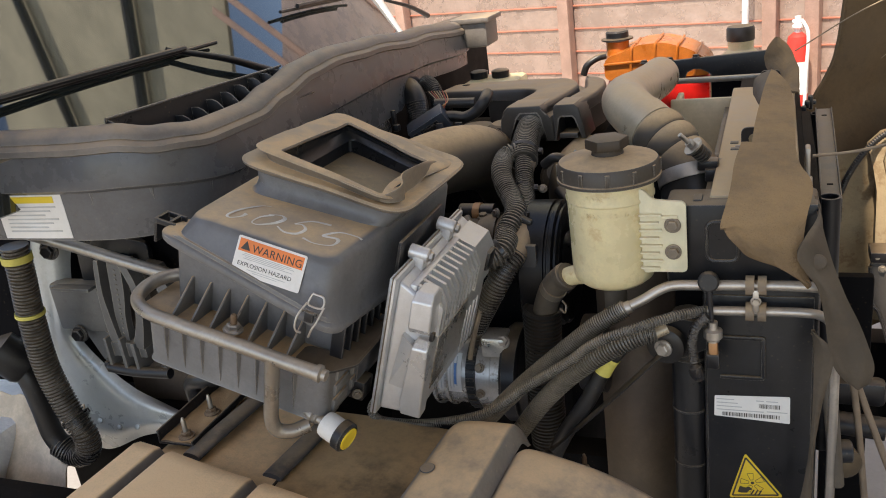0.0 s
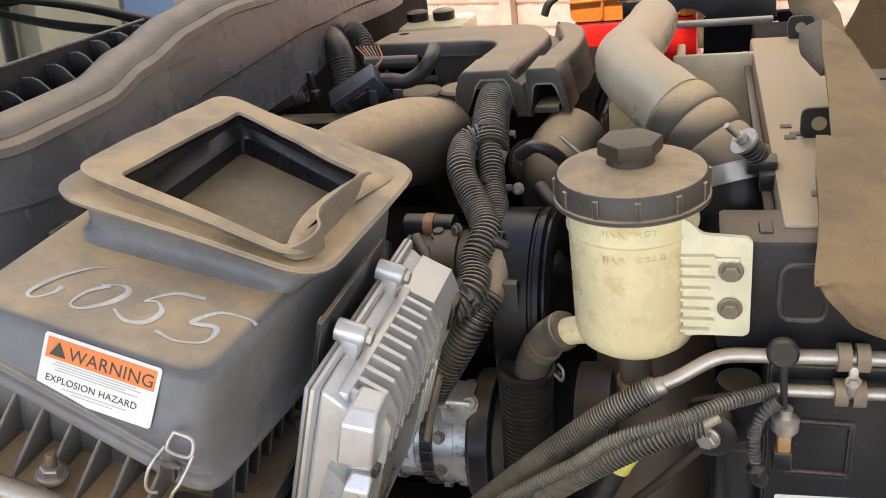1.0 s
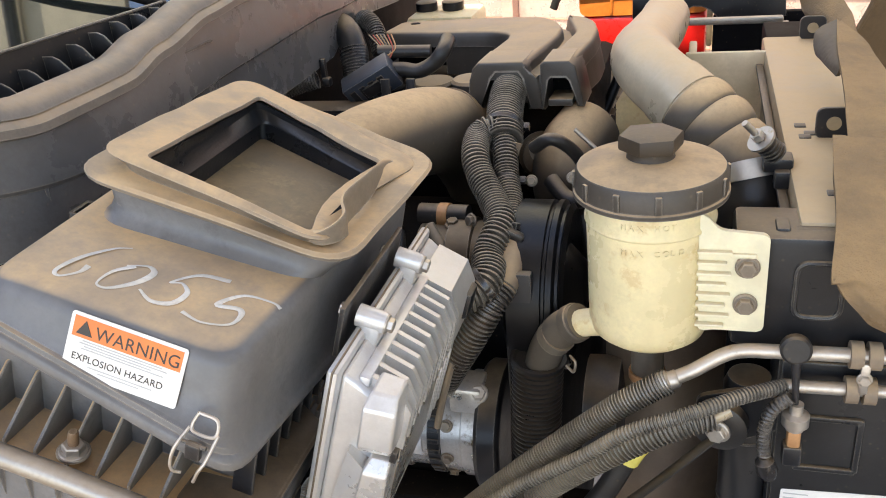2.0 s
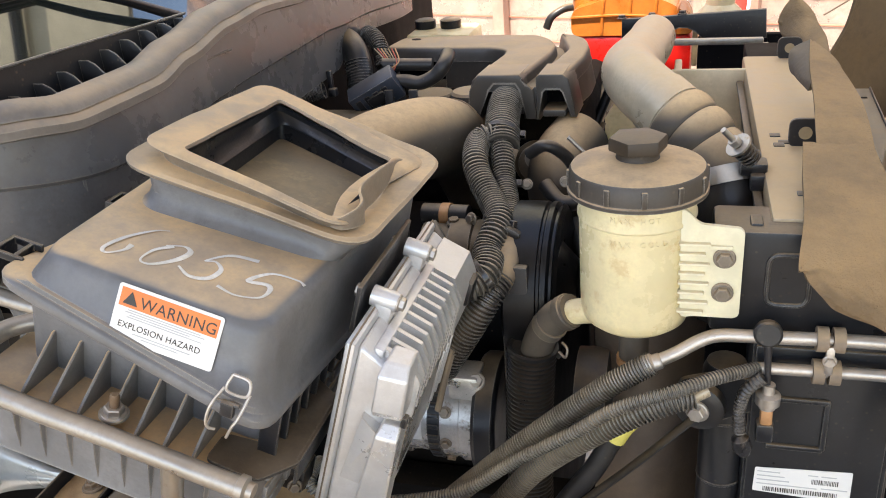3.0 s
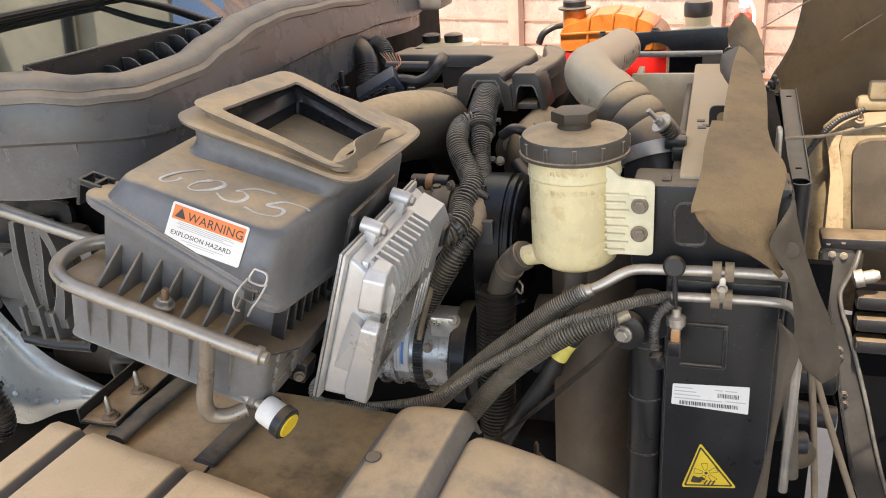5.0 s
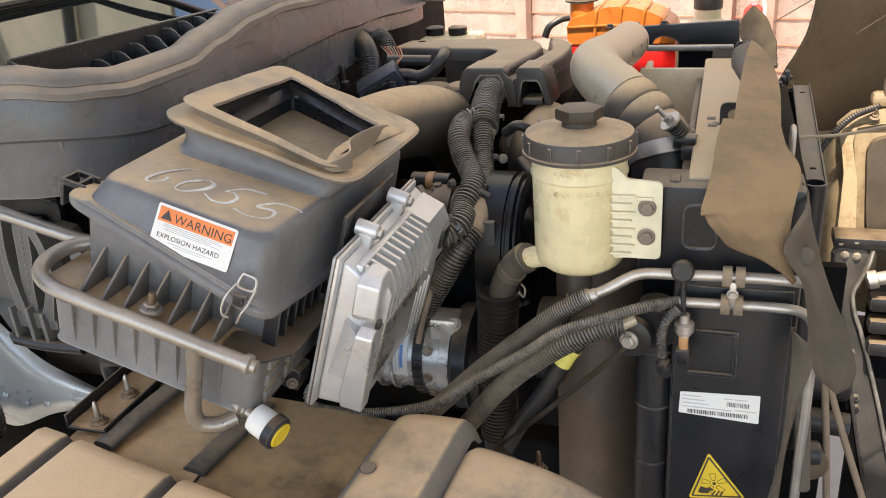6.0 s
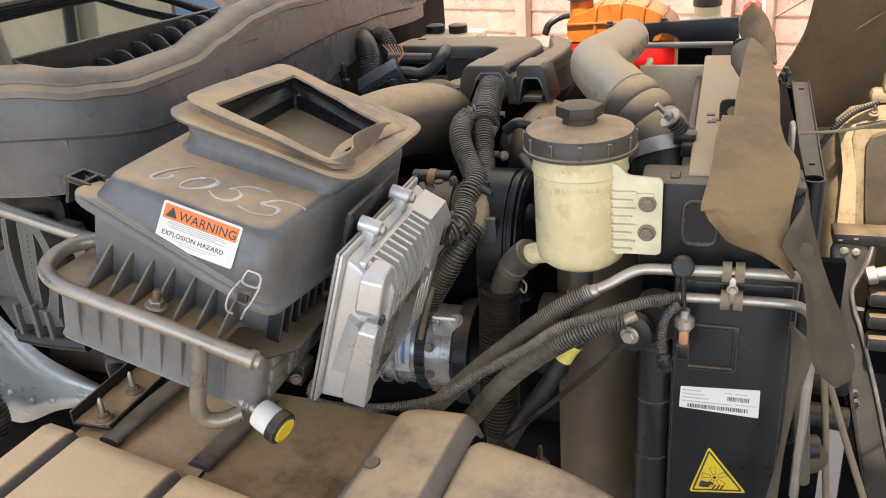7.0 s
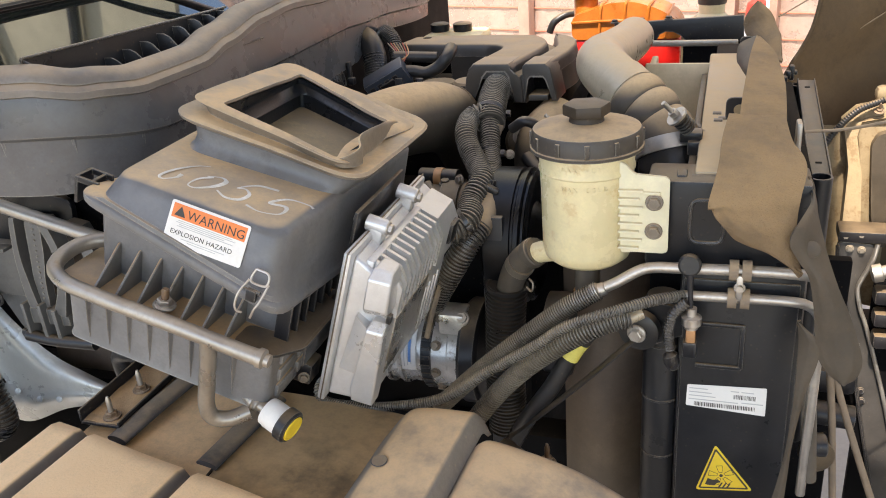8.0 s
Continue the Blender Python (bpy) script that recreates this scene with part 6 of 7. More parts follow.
def wiper(base, knee, blade0, blade1):
    w = thing("wiper", base, "black windscreen wiper resting on the glass", "wiper", "windscreen wipers")
    part("arm", tube([base, Vector(base).lerp(Vector(knee), 0.5) + V(0.008, 0, 0.005), knee], lambda t: 0.009 - 0.004 * t, 8, 10), BLACK_PLASTIC, w)
    mid = Vector(blade0).lerp(Vector(blade1), 0.5)
    part("blade", tube([blade0, mid, blade1], 0.004, 8, 8), HOSE, w)
    part("bridge", tube([Vector(blade0).lerp(mid, 0.3) + V(0.01, 0, 0.006), mid + V(0.01, 0, 0.007), Vector(blade1).lerp(mid, 0.3) + V(0.01, 0, 0.006)], 0.006, 8, 8), STEEL_DARK, w)


wiper((-0.99, 1.57, 1.652), (-1.045, 1.31, 1.748), (-1.062, 0.72, 1.74), (-1.042, 1.46, 1.736))
wiper((-1.16, 2.9, 1.6), (-1.19, 2.62, 1.69), (-1.065, 1.76, 1.757), (-1.13, 2.3, 1.735))

# ---- fender liner ----
fl = thing("fender_liner", (-0.5, 0.7, 1.2), "dusty tan moulded plastic fender liner", "fender liner")


def pad(u, v):
    """The raised outer panel of the liner, with two pressed channels across it."""
    x = -0.85 + 0.44 * u
    y = 0.33 + (0.81 - 0.164 * (x + 0.869) - 0.33) * v
    k = min(1.0, (1 - v) * 0.45 / 0.016)
    g = sum(0.5 + 0.5 * math.cos(math.pi * min(1.0, abs(x - c) / 0.0125)) for c in (-0.788, -0.618)) * min(1.0, (1 - v) / 0.02 + 0.35)
    e = min(1.0, min(u, 1 - u) * 0.44 / 0.012)
    top = 1.27 - 0.05 * (x + 0.75) - 0.06 * (0.8 - y) + 0.0012 * math.sin(31 * x + 9 * y)
    return V(x + 0.16 * (y - 0.8), y, top - 0.016 * g - 0.035 * (1 - k) ** 2 - 0.02 * (1 - e) ** 2)


part("pad", sheet(pad, 200, 44, 0.004), LINER, fl)
# Black sheet added for the shade beneath the pads.
part("under_shade", sheet(lambda u, v: V(-1.1 + 0.7 * u, 0.33 + 0.42 * v, 1.17 - 0.035 * u + 0.02 * v), 4, 4, 0.004), DEEP_BLACK, fl)
part("tray", sheet(lambda u, v: V(-0.82 + 0.205 * u, 0.72 + 0.25 * v, 1.247 - 0.006 * u), 8, 8, 0.004), TRAY_TAN, fl)
part("stained_shaded_tray", sheet(lambda u, v: V(-0.612 + 0.2 * u, 0.70 + 0.255 * v, 1.239 - 0.004 * u - 0.012 * u * u), 8, 8, 0.004), TRAY_DARK, fl, "dark part of the tray, stains and shade in its colour")
# Black sheet added for the shade past the tray's rear edge.
part("drop_shade", sheet(lambda u, v: V(-0.82 + 0.41 * u, 0.957 + 0.03 * v, 1.235 - 0.12 * v), 8, 4, 0.004), DEEP_BLACK, fl)
for pts in (((-0.757, 0.795, 1.252), (-0.747, 0.86, 1.257), (-0.737, 0.95, 1.257)), ((-0.622, 0.785, 1.243), (-0.612, 0.85, 1.246), (-0.603, 0.93, 1.246))):
    part("channel", tube(pts, 0.0165, 5, 14, None, True, 0.4), STRIP, fl, "dark rubber strip")


def hump(u, v):
    """The raised tunnel of the liner: a flat top, a steep side towards the tray."""
    x = -0.5 + 0.195 * u
    y = 0.45 + 0.475 * v
    fall = max(0.0, -0.397 - x)
    soft = 0.006 * math.exp(-(fall / 0.006)) if fall > 0 else 0.006 * math.exp(-((x + 0.397) / 0.008))
    side = min(1.0, max(0.0, (-0.306 - x) / 0.016))
    edge = max(0.0, y - 0.89) / 0.03
    top = 1.284 + 0.0012 * math.sin(30 * x + 13 * y) + 0.0014 * math.sin(19 * y) - min(0.075, 1.35 * fall) - 0.16 * max(0.0, fall - 0.055)
    return V(x + 0.1 * (y - 0.9), y, top - soft - 0.10 * (0.9 - y) - 0.018 * edge ** 2 - 0.026 * (1 - side) ** 2)


def hump_low(u, v):
    x = -0.312 + 0.36 * u
    y = 0.42 + (0.478 - 0.07 * u * u) * v
    edge = max(0, v - 0.94) / 0.06
    rise = min(1.0, max(0.0, (x + 0.311) / 0.02))
    return V(x + 0.1 * (y - 0.9), y, 1.264 - 0.018 * (1 - rise) ** 2 - 0.5 * max(0, x + 0.285) ** 1.35 - 0.10 * (0.88 - y) - 0.022 * edge ** 2 + 0.0015 * math.sin(40 * x + 17 * y))


part("hump", sheet(hump, 90, 44, 0.005), HUMP_LINER, fl, "raised dusty hump of the liner")
part("low_hump", sheet(hump_low, 70, 40, 0.005), HUMP_LINER, fl)
part("dimple", lathe([(0.0098, -0.0006), (0.0088, 0.0002), (0.007, 0.0), (0.002, -0.0001)], pose(-0.4, 0.802, 1.2748, 5.7, 0, 0), 24), STRIP, fl, "worn grey dimple")
bolt(fl, (-0.243, 0.972, 1.165), (0, 0, 1), 0.008, 0.012, RUST, "bolt", 0.03)
part("rear_edge", sheet(lambda u, v: V(-0.30 + 0.3 * u, 0.93 - 0.12 * u + 0.06 * v, 1.215 - 0.14 * u - 0.03 * v), 10, 4, 0.004), STEEL_DARK, fl)

br = thing("support_bracket", (-0.79, 0.87, 1.25), "dusty steel channel bracket with two studs", "bracket")
part("channel", join(join(rbox((-0.822, 0.811, 1.256), (-0.764, 0.965, 1.261), 0.002), rbox((-0.8235, 0.811, 1.256), (-0.8205, 0.965, 1.278), 0.0012)), rbox((-0.7662, 0.811, 1.256), (-0.7632, 0.965, 1.266), 0.0012)), STEEL_DARK, br)
part("dust_bed", sheet(lambda u, v: V(-0.819 + 0.052 * u, 0.813 + 0.15 * v, 1.2622 + 0.0012 * math.sin(9 * u + 17 * v)), 8, 12, 0.001), DIRT, br, "tan dust lying in the channel")
for y in (0.826, 0.889):
    bolt(br, (-0.784, y, 1.263), (0, 0, 1), 0.0078, 0.012, RUST, "nut")
    part("stud", lathe([(0.0036, 1.268), (0.0036, 1.288), (0.0016, 1.294)], pose(-0.784, y, 0), 12), ZINC, br)

# ---- left of the bay ----
tk = thing("inner_fender", (-1.05, 1.05, 1.1), "silver-painted curved inner fender pressing", "fender")
C1 = catmull([(-1.1, 1.04, 1.5), (-1.1, 1.01, 1.467), (-1.109, 1.0, 1.405), (-1.128, 1.0, 1.325), (-1.085, 1.0, 1.262), (-1.035, 1.0, 1.218), (-0.98, 1.0, 1.188), (-0.92, 1.0, 1.162)], 8)
C2 = catmull([(-1.16, 1.04, 1.53), (-1.164, 1.0, 1.484), (-1.185, 1.0, 1.348), (-1.204, 1.0, 1.221), (-1.2, 1.0, 1.129), (-1.14, 1.0, 1.085), (-1.04, 1.0, 1.125), (-0.94, 1.0, 1.148)], 8)


def inner(u, v):
    i = min(int(u * (len(C1) - 1) + 1e-6), len(C1) - 1)
    p = C1[i].lerp(C2[i], v)
    b = 0.03 * math.sin(math.pi * v) + 0.006 * math.sin(3 * math.pi * v)
    return p + V(0.35, -0.6, 0.7).normalized() * b


part("pressing", sheet(inner, len(C1) - 1, 24, 0.004), SILVER, tk)
# Black box added as the shade below the pressing.
part("pressing_shade", rbox((-1.3, 1.04, 0.7), (-0.7, 1.12, 1.16), 0.02), DEEP_BLACK, tk)
# Brown here is the shadow right of the pressing, put in as colour.
part("side_wall", rbox((-1.1, 1.06, 1.12), (-0.7, 1.1, 1.4), 0.01), SHROUD, tk, "inner wall, brown with the shadow put into its colour")
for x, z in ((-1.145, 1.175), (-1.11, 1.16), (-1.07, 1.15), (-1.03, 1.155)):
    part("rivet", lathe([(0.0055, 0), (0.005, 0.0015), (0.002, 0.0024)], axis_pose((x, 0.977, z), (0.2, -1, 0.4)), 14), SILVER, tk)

# Another black box, for the dark gap beside the liner pads.
part("lower_shade", rbox((-1.3, 0.72, 0.9), (-0.86, 0.85, 1.12), 0.01), DEEP_BLACK, tk)
lk = thing("filter_bracket", (-0.97, 0.96, 1.3), "black plastic ribbed bracket hanging below the cowl", "bracket")
XZ = lambda y: Matrix(((1, 0, 0, 0), (0, 0, -1, y), (0, 1, 0, 0), (0, 0, 0, 1)))


def arm_plate(left, right, y, deep):
    """A curved arm between two edge lines in x and z."""
    a, b = catmull([(x, 0, z) for x, z in left], 5), catmull([(x, 0, z) for x, z in right], 5)
    return plate([(p.x, p.z) for p in a] + [(p.x, p.z) for p in b[::-1]], deep, XZ(y), 0.002)


part("arm", arm_plate([(-0.993, 1.48), (-1.002, 1.424), (-1.004, 1.38), (-1.002, 1.337)], [(-0.984, 1.48), (-0.992, 1.424), (-0.99, 1.38), (-0.985, 1.337)], 0.98, 0.03), GREY_PLASTIC, lk)
dotted = part("arm", arm_plate([(-0.974, 1.48), (-0.982, 1.42), (-0.987, 1.38), (-0.985, 1.336)], [(-0.948, 1.48), (-0.957, 1.42), (-0.967, 1.38), (-0.972, 1.336)], 0.972, 0.014), GREY_PLASTIC, lk)
for k in range(14):
    part("dot", rbox((-0.9645 - 0.0012 * k, 0.9565, 1.46 - 0.0085 * k), (-0.9615 - 0.0012 * k, 0.9595, 1.463 - 0.0085 * k), 0.0005), GREY_PLASTIC, dotted)
part("arm", arm_plate([(-0.95, 1.48), (-0.934, 1.43), (-0.942, 1.375), (-0.962, 1.33)], [(-0.934, 1.48), (-0.921, 1.43), (-0.928, 1.375), (-0.942, 1.325)], 0.975, 0.024), GREY_PLASTIC, lk)
part("arm", arm_plate([(-0.915, 1.47), (-0.9, 1.42), (-0.91, 1.36), (-0.925, 1.32)], [(-0.89, 1.465), (-0.88, 1.42), (-0.893, 1.36), (-0.91, 1.315)], 0.99, 0.02), GREY_PLASTIC, lk)
part("foot", join(rbox((-1.024, 0.955, 1.308), (-0.942, 0.985, 1.334), 0.003), join(rbox((-1.015, 0.945, 1.29), (-1.009, 0.985, 1.345), 0.002), join(rbox((-0.986, 0.945, 1.286), (-0.979, 0.985, 1.345), 0.002), rbox((-0.962, 0.945, 1.286), (-0.955, 0.985, 1.338), 0.002)))), GREY_PLASTIC, lk)
part("side_box", join(rbox((-1.12, 0.965, 1.345), (-1.018, 0.995, 1.43), 0.006), rbox((-1.1, 0.95, 1.424), (-1.02, 0.97, 1.43), 0.002)), GREY_PLASTIC, lk)
part("slant_plate", plate([(-1.09, 1.35), (-1.045, 1.345), (-1.0, 1.31), (-1.02, 1.27), (-1.06, 1.285)], 0.006, XZ(0.985), 0.002), GREY_PLASTIC, lk)
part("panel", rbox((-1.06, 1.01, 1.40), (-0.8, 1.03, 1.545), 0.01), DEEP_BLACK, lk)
part("rail", tube([(-1.2, 0.935, 1.555), (-1.1, 0.935, 1.532), (-0.99, 0.935, 1.507), (-0.85, 0.93, 1.474), (-0.72, 0.93, 1.445)], 0.0095, 6, 14), TUBE_METAL, lk, "grey steel tube")
bolt(lk, (-1.068, 0.945, 1.499), (0.2, -1, 0), 0.011, 0.016, STEEL_DARK)
part("mount", plate(round_poly([(-0.973, 1.507), (-0.91, 1.498), (-0.918, 1.441), (-1.006, 1.379), (-1.05, 1.329), (-1.09, 1.326), (-1.097, 1.364), (-1.061, 1.417), (-1.055, 1.5)], 0.014), 0.01, XZ(0.995), 0.003), BLACK_PLASTIC, lk)
bolt(lk, (-1.073, 0.96, 1.344), (0, -1, 0), 0.011, 0.015, STEEL_DARK)
for (x, z) in ((-1.022, 1.293), (-0.912, 1.288)):
    bolt(lk, (x, 0.955, z), (-0.3, -1, 0), 0.008, 0.011, STEEL_DARK)
part("link", tube([(-1.02, 0.95, 1.29), (-0.97, 0.95, 1.285), (-0.9, 0.95, 1.286)], 0.009, 4, 12), BLACK_PLASTIC, lk)
part("ledge", tube([(-0.875, 0.97, 1.2), (-0.868, 0.955, 1.265), (-0.83, 0.945, 1.283), (-0.76, 0.965, 1.285)], 0.013, 6, 12), HOSE, lk)
part("block", rbox((-0.9, 1.0, 1.52), (-0.8, 1.06, 1.565), 0.01), DEEP_BLACK, lk)

lh_ = thing("washer_hoses", (-1.2, 0.95, 1.05), "black corrugated hoses looping beside the inner fender", "hoses")
part("conduit", corrugated([(-1.086, 0.9, 1.525), (-1.089, 0.9, 1.48), (-1.099, 0.9, 1.404), (-1.102, 0.9, 1.312), (-1.085, 0.9, 1.235), (-1.066, 0.9, 1.19), (-1.07, 0.9, 1.155), (-1.1, 0.9, 1.143), (-1.133, 0.9, 1.16)], 0.021, 0.0058, 0.17, 18), CONDUIT, lh_)
part("hose", tube([(-1.12, 0.9, 1.148), (-1.138, 0.9, 1.18), (-1.142, 0.9, 1.233), (-1.148, 0.9, 1.28), (-1.16, 0.9, 1.31)], 0.018, 6, 16), HOSE, lh_)
part("cap", lathe([(0.03, -0.03), (0.034, -0.02), (0.034, 0.025), (0.02, 0.035)], axis_pose((-1.172, 0.9, 1.325), (-0.5, -0.3, 0.7)), 20), HOSE, lh_)
part("band", lathe([(0.0232, -0.003), (0.0245, -0.003), (0.0245, 0.003), (0.0232, 0.003)], axis_pose((-1.0985, 0.9, 1.41), (0.1, 0, 1)) @ Matrix.Scale(0.94, 4), 20), YELLOW_TAPE, lh_, "yellow marker band")
part("band", lathe([(0.0232, -0.006), (0.0245, -0.006), (0.0245, 0.006), (0.0232, 0.006)], axis_pose((-1.088, 0.9, 1.505), (0.05, 0, 1)) @ Matrix.Scale(0.94, 4), 20), YELLOW_TAPE, lh_, "yellow marker band")
tie(lh_, (-1.076, 0.9, 1.215), (0.4, 0, -1), 0.022)
# Added black board: shade behind the hoses, hiding the bright floor.
part("backing_shade", rbox((-1.6, 1.01, 1.2), (-1.175, 1.04, 1.56), 0.01), DEEP_BLACK, tk)
sl = thing("door_sill", (-1.4, 0.85, 0.95), "white cab step area with a crumpled cloth", "step")
part("step", rbox((-1.7, 0.7, 1.0), (-1.28, 1.1, 1.16), 0.02), WHITE_PAINT, sl)
part("cloth", sheet(lambda u, v: V(-1.36 + 0.22 * u, 0.86 + 0.12 * v, 1.03 + 0.16 * v + 0.012 * math.sin(13 * u + 5 * v) + 0.01 * math.sin(21 * u * v)), 18, 18, 0.003), WHITE_CLOTH, sl, "crumpled tan cloth")

# ---- rubber flaps at the radiator's front edge ----
fp = thing("rubber_flap", (0.0, 1.2, 1.45), "dusty torn rubber air shield drooping over the radiator", "rubber shield")


def rows_sheet(rows, n=10, bulge=0.0, thick=0.004):
    """A sheet through rows of left and right places."""
    left, right = catmull([r[0] for r in rows], n), catmull([r[1] for r in rows], n)
    nu = len(left) - 1

    def f(u, v):
        i = min(int(u * nu + 1e-6), nu)
        p = left[i].lerp(right[i], v)
        wide_ = min(1.0, (left[i] - right[i]).length / 0.09)
        wr = wide_ * wide_ * (0.0025 * math.sin(17 * u + 4 * v) + 0.0012 * math.sin(19 * v + 11 * u) + 0.0006 * math.sin(43 * u - 31 * v))
        return p + V(0.3 * wr, -bulge * math.sin(math.pi * v) + wr, 0.5 * wr)
    return sheet(f, nu, 20, thick)


part("sheet", rows_sheet([((-0.045, 1.205, 1.568), (0.022, 1.205, 1.568)), ((-0.052, 1.13, 1.558), (0.03, 1.14, 1.551)), ((-0.054, 1.07, 1.541), (0.042, 1.09, 1.539)), ((-0.062, 1.013, 1.519), (0.037, 1.05, 1.522)),
                          ((-0.057, 1.006, 1.511), (0.033, 1.03, 1.508)), ((-0.041, 1.0, 1.494), (0.03, 1.01, 1.494)), ((-0.026, 1.0, 1.479), (0.03, 1.0, 1.478)), ((0.0, 1.0, 1.471), (0.036, 1.0, 1.46)), ((0.036, 1.0, 1.45), (0.041, 1.0, 1.447))], 8, 0.01), FLAP, fp)
part("upper_sheet", rows_sheet([((-0.009, 1.515, 1.606), (-0.004, 1.515, 1.604)), ((-0.016, 1.45, 1.601), (0.012, 1.46, 1.597)), ((-0.0215, 1.38, 1.594), (0.021, 1.42, 1.589)), ((-0.027, 1.28, 1.586), (0.0245, 1.3, 1.583)), ((-0.031, 1.22, 1.571), (0.0245, 1.22, 1.569)), ((-0.032, 1.17, 1.553), (0.023, 1.17, 1.552))], 8, 0.008), FLAP, fp)
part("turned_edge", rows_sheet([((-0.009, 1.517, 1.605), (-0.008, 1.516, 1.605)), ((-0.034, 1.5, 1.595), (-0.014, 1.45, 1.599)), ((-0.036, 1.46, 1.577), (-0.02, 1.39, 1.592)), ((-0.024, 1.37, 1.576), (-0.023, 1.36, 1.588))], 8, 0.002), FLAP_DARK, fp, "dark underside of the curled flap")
part("far_sheet", rows_sheet([((-0.004, 1.8, 1.613), (0.002, 1.8, 1.612)), ((-0.018, 1.8, 1.594), (0.018, 1.78, 1.598)), ((-0.025, 1.8, 1.572), (0.03, 1.75, 1.582)), ((-0.02, 1.79, 1.555), (0.034, 1.7, 1.57)), ((-0.008, 1.76, 1.545), (0.035, 1.62, 1.556)), ((0.01, 1.62, 1.55), (0.035, 1.58, 1.55))], 8, 0.006), FLAP, fp)
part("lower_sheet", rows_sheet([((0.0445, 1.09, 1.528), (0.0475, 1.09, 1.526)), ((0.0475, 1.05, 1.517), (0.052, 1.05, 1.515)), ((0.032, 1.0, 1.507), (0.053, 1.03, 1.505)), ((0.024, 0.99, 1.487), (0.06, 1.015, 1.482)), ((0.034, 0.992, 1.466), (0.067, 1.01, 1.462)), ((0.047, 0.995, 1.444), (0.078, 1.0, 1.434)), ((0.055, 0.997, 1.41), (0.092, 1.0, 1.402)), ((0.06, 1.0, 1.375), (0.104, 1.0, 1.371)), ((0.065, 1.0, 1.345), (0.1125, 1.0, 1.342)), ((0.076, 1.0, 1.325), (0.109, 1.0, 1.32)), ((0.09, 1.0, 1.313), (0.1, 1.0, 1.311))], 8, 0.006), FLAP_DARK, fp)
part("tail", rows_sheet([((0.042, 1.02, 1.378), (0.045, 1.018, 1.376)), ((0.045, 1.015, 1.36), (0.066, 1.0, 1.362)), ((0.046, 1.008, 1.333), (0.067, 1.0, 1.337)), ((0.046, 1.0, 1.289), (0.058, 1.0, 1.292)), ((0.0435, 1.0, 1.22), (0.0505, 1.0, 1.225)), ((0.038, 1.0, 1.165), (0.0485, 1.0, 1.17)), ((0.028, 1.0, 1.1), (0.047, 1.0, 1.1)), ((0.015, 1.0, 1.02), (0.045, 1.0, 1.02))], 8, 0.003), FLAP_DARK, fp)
part("rivet", lathe([(0.0095, 0), (0.009, 0.002), (0.005, 0.0038), (0.001, 0.0042)], axis_pose((0.0475, 0.997, 1.478), (-0.3, -1, 0.25)), 20), FLAP_DARK, fp)

# ---- front frame, hood and lamp bucket ----
ff = thing("front_frame", (0.08, 1.4, 1.35), "grey steel tube frame ahead of the radiator", "frame")
BAR = pose(0.0725, 1.39, 1.5, 3.4, 0, -0.9)
part("cross_bar", rbox((-0.0115, -0.21, -0.002), (0.0115, 0.21, 0.002), 0.001, BAR), WEB_GREY, ff)
for d in (-0.0135, 0.0115):
    part("side_wall", rbox((d, -0.21, -0.03), (d + 0.002, 0.21, 0.005), 0.001, BAR), STEEL_DARK, ff)
for d in (-0.15, 0.17):
    part("slot", rbox((-0.004, d - 0.0025, 0.0015), (0.004, d + 0.0025, 0.0028), 0.0005, BAR), DEEP_BLACK, ff)
# Black strip put in as the shade of the gap beside the bar.
part("gap_strip", rbox((0.034, 1.13, 1.42), (0.055, 1.6, 1.512), 0.003), DEEP_BLACK, ff)
part("upright", lathe([(0.014, 1.1), (0.014, 1.487), (0.0115, 1.487), (0.0115, 1.45)], pose(0.066, 1.16, 0.016, 0, 0, 0), 18), BLACK_PLASTIC, ff)
part("upright", lathe([(0.0135, 1.0), (0.0135, 1.503), (0.011, 1.503), (0.011, 1.47)], pose(0.068, 1.615, 0), 18), BLACK_PLASTIC, ff)
for k in range(4):
    part("clip", rbox((0.04 + 0.006 * k, 1.62 + 0.015 * k, 1.5 + 0.006 * (k % 2)), (0.049 + 0.006 * k, 1.635 + 0.015 * k, 1.514 + 0.006 * (k % 3)), 0.003), BLACK_PLASTIC, ff)
part("latch", join(rbox((0.036, 1.19, 1.51), (0.043, 1.215, 1.56), 0.003), rbox((0.04, 1.18, 1.49), (0.046, 1.2, 1.52), 0.003)), TUBE_METAL, ff)
part("cable", tube([(0.045, 1.195, 1.548), (0.12, 1.22, 1.55), (0.3, 1.3, 1.575)], 0.0022, 6, 8), CABLE, ff)
part("stay", tube([(0.03, 1.7, 1.6), (0.15, 1.75, 1.66), (0.3, 1.8, 1.71)], 0.0013, 6, 8), CABLE, ff)
part("lower_tube", tube([(0.067, 1.075, 1.289), (0.083, 1.075, 1.112)], 0.0095, 4, 12), GREY_HOSE, ff)
part("bushing", lathe([(0.014, -0.012), (0.022, -0.01), (0.022, 0.008), (0.016, 0.012)], axis_pose((0.095, 1.120, 1.120), (0.3, -1, 0.1)), 20), CAST_DARK, ff, "worn rubber bushing")
part("joint", lathe([(0.014, -0.012), (0.016, -0.01), (0.016, 0.01), (0.014, 0.012)], axis_pose((0.09, 1.1, 1.15), (1, 0.2, 0)), 18), BLACK_PLASTIC, ff)
# Added black sheet: darkness behind the rods, hiding the bright ground.
part("skirt", rbox((0.075, 1.36, 0.6), (0.146, 1.38, 1.3), 0.004), DEEP_BLACK, ff)
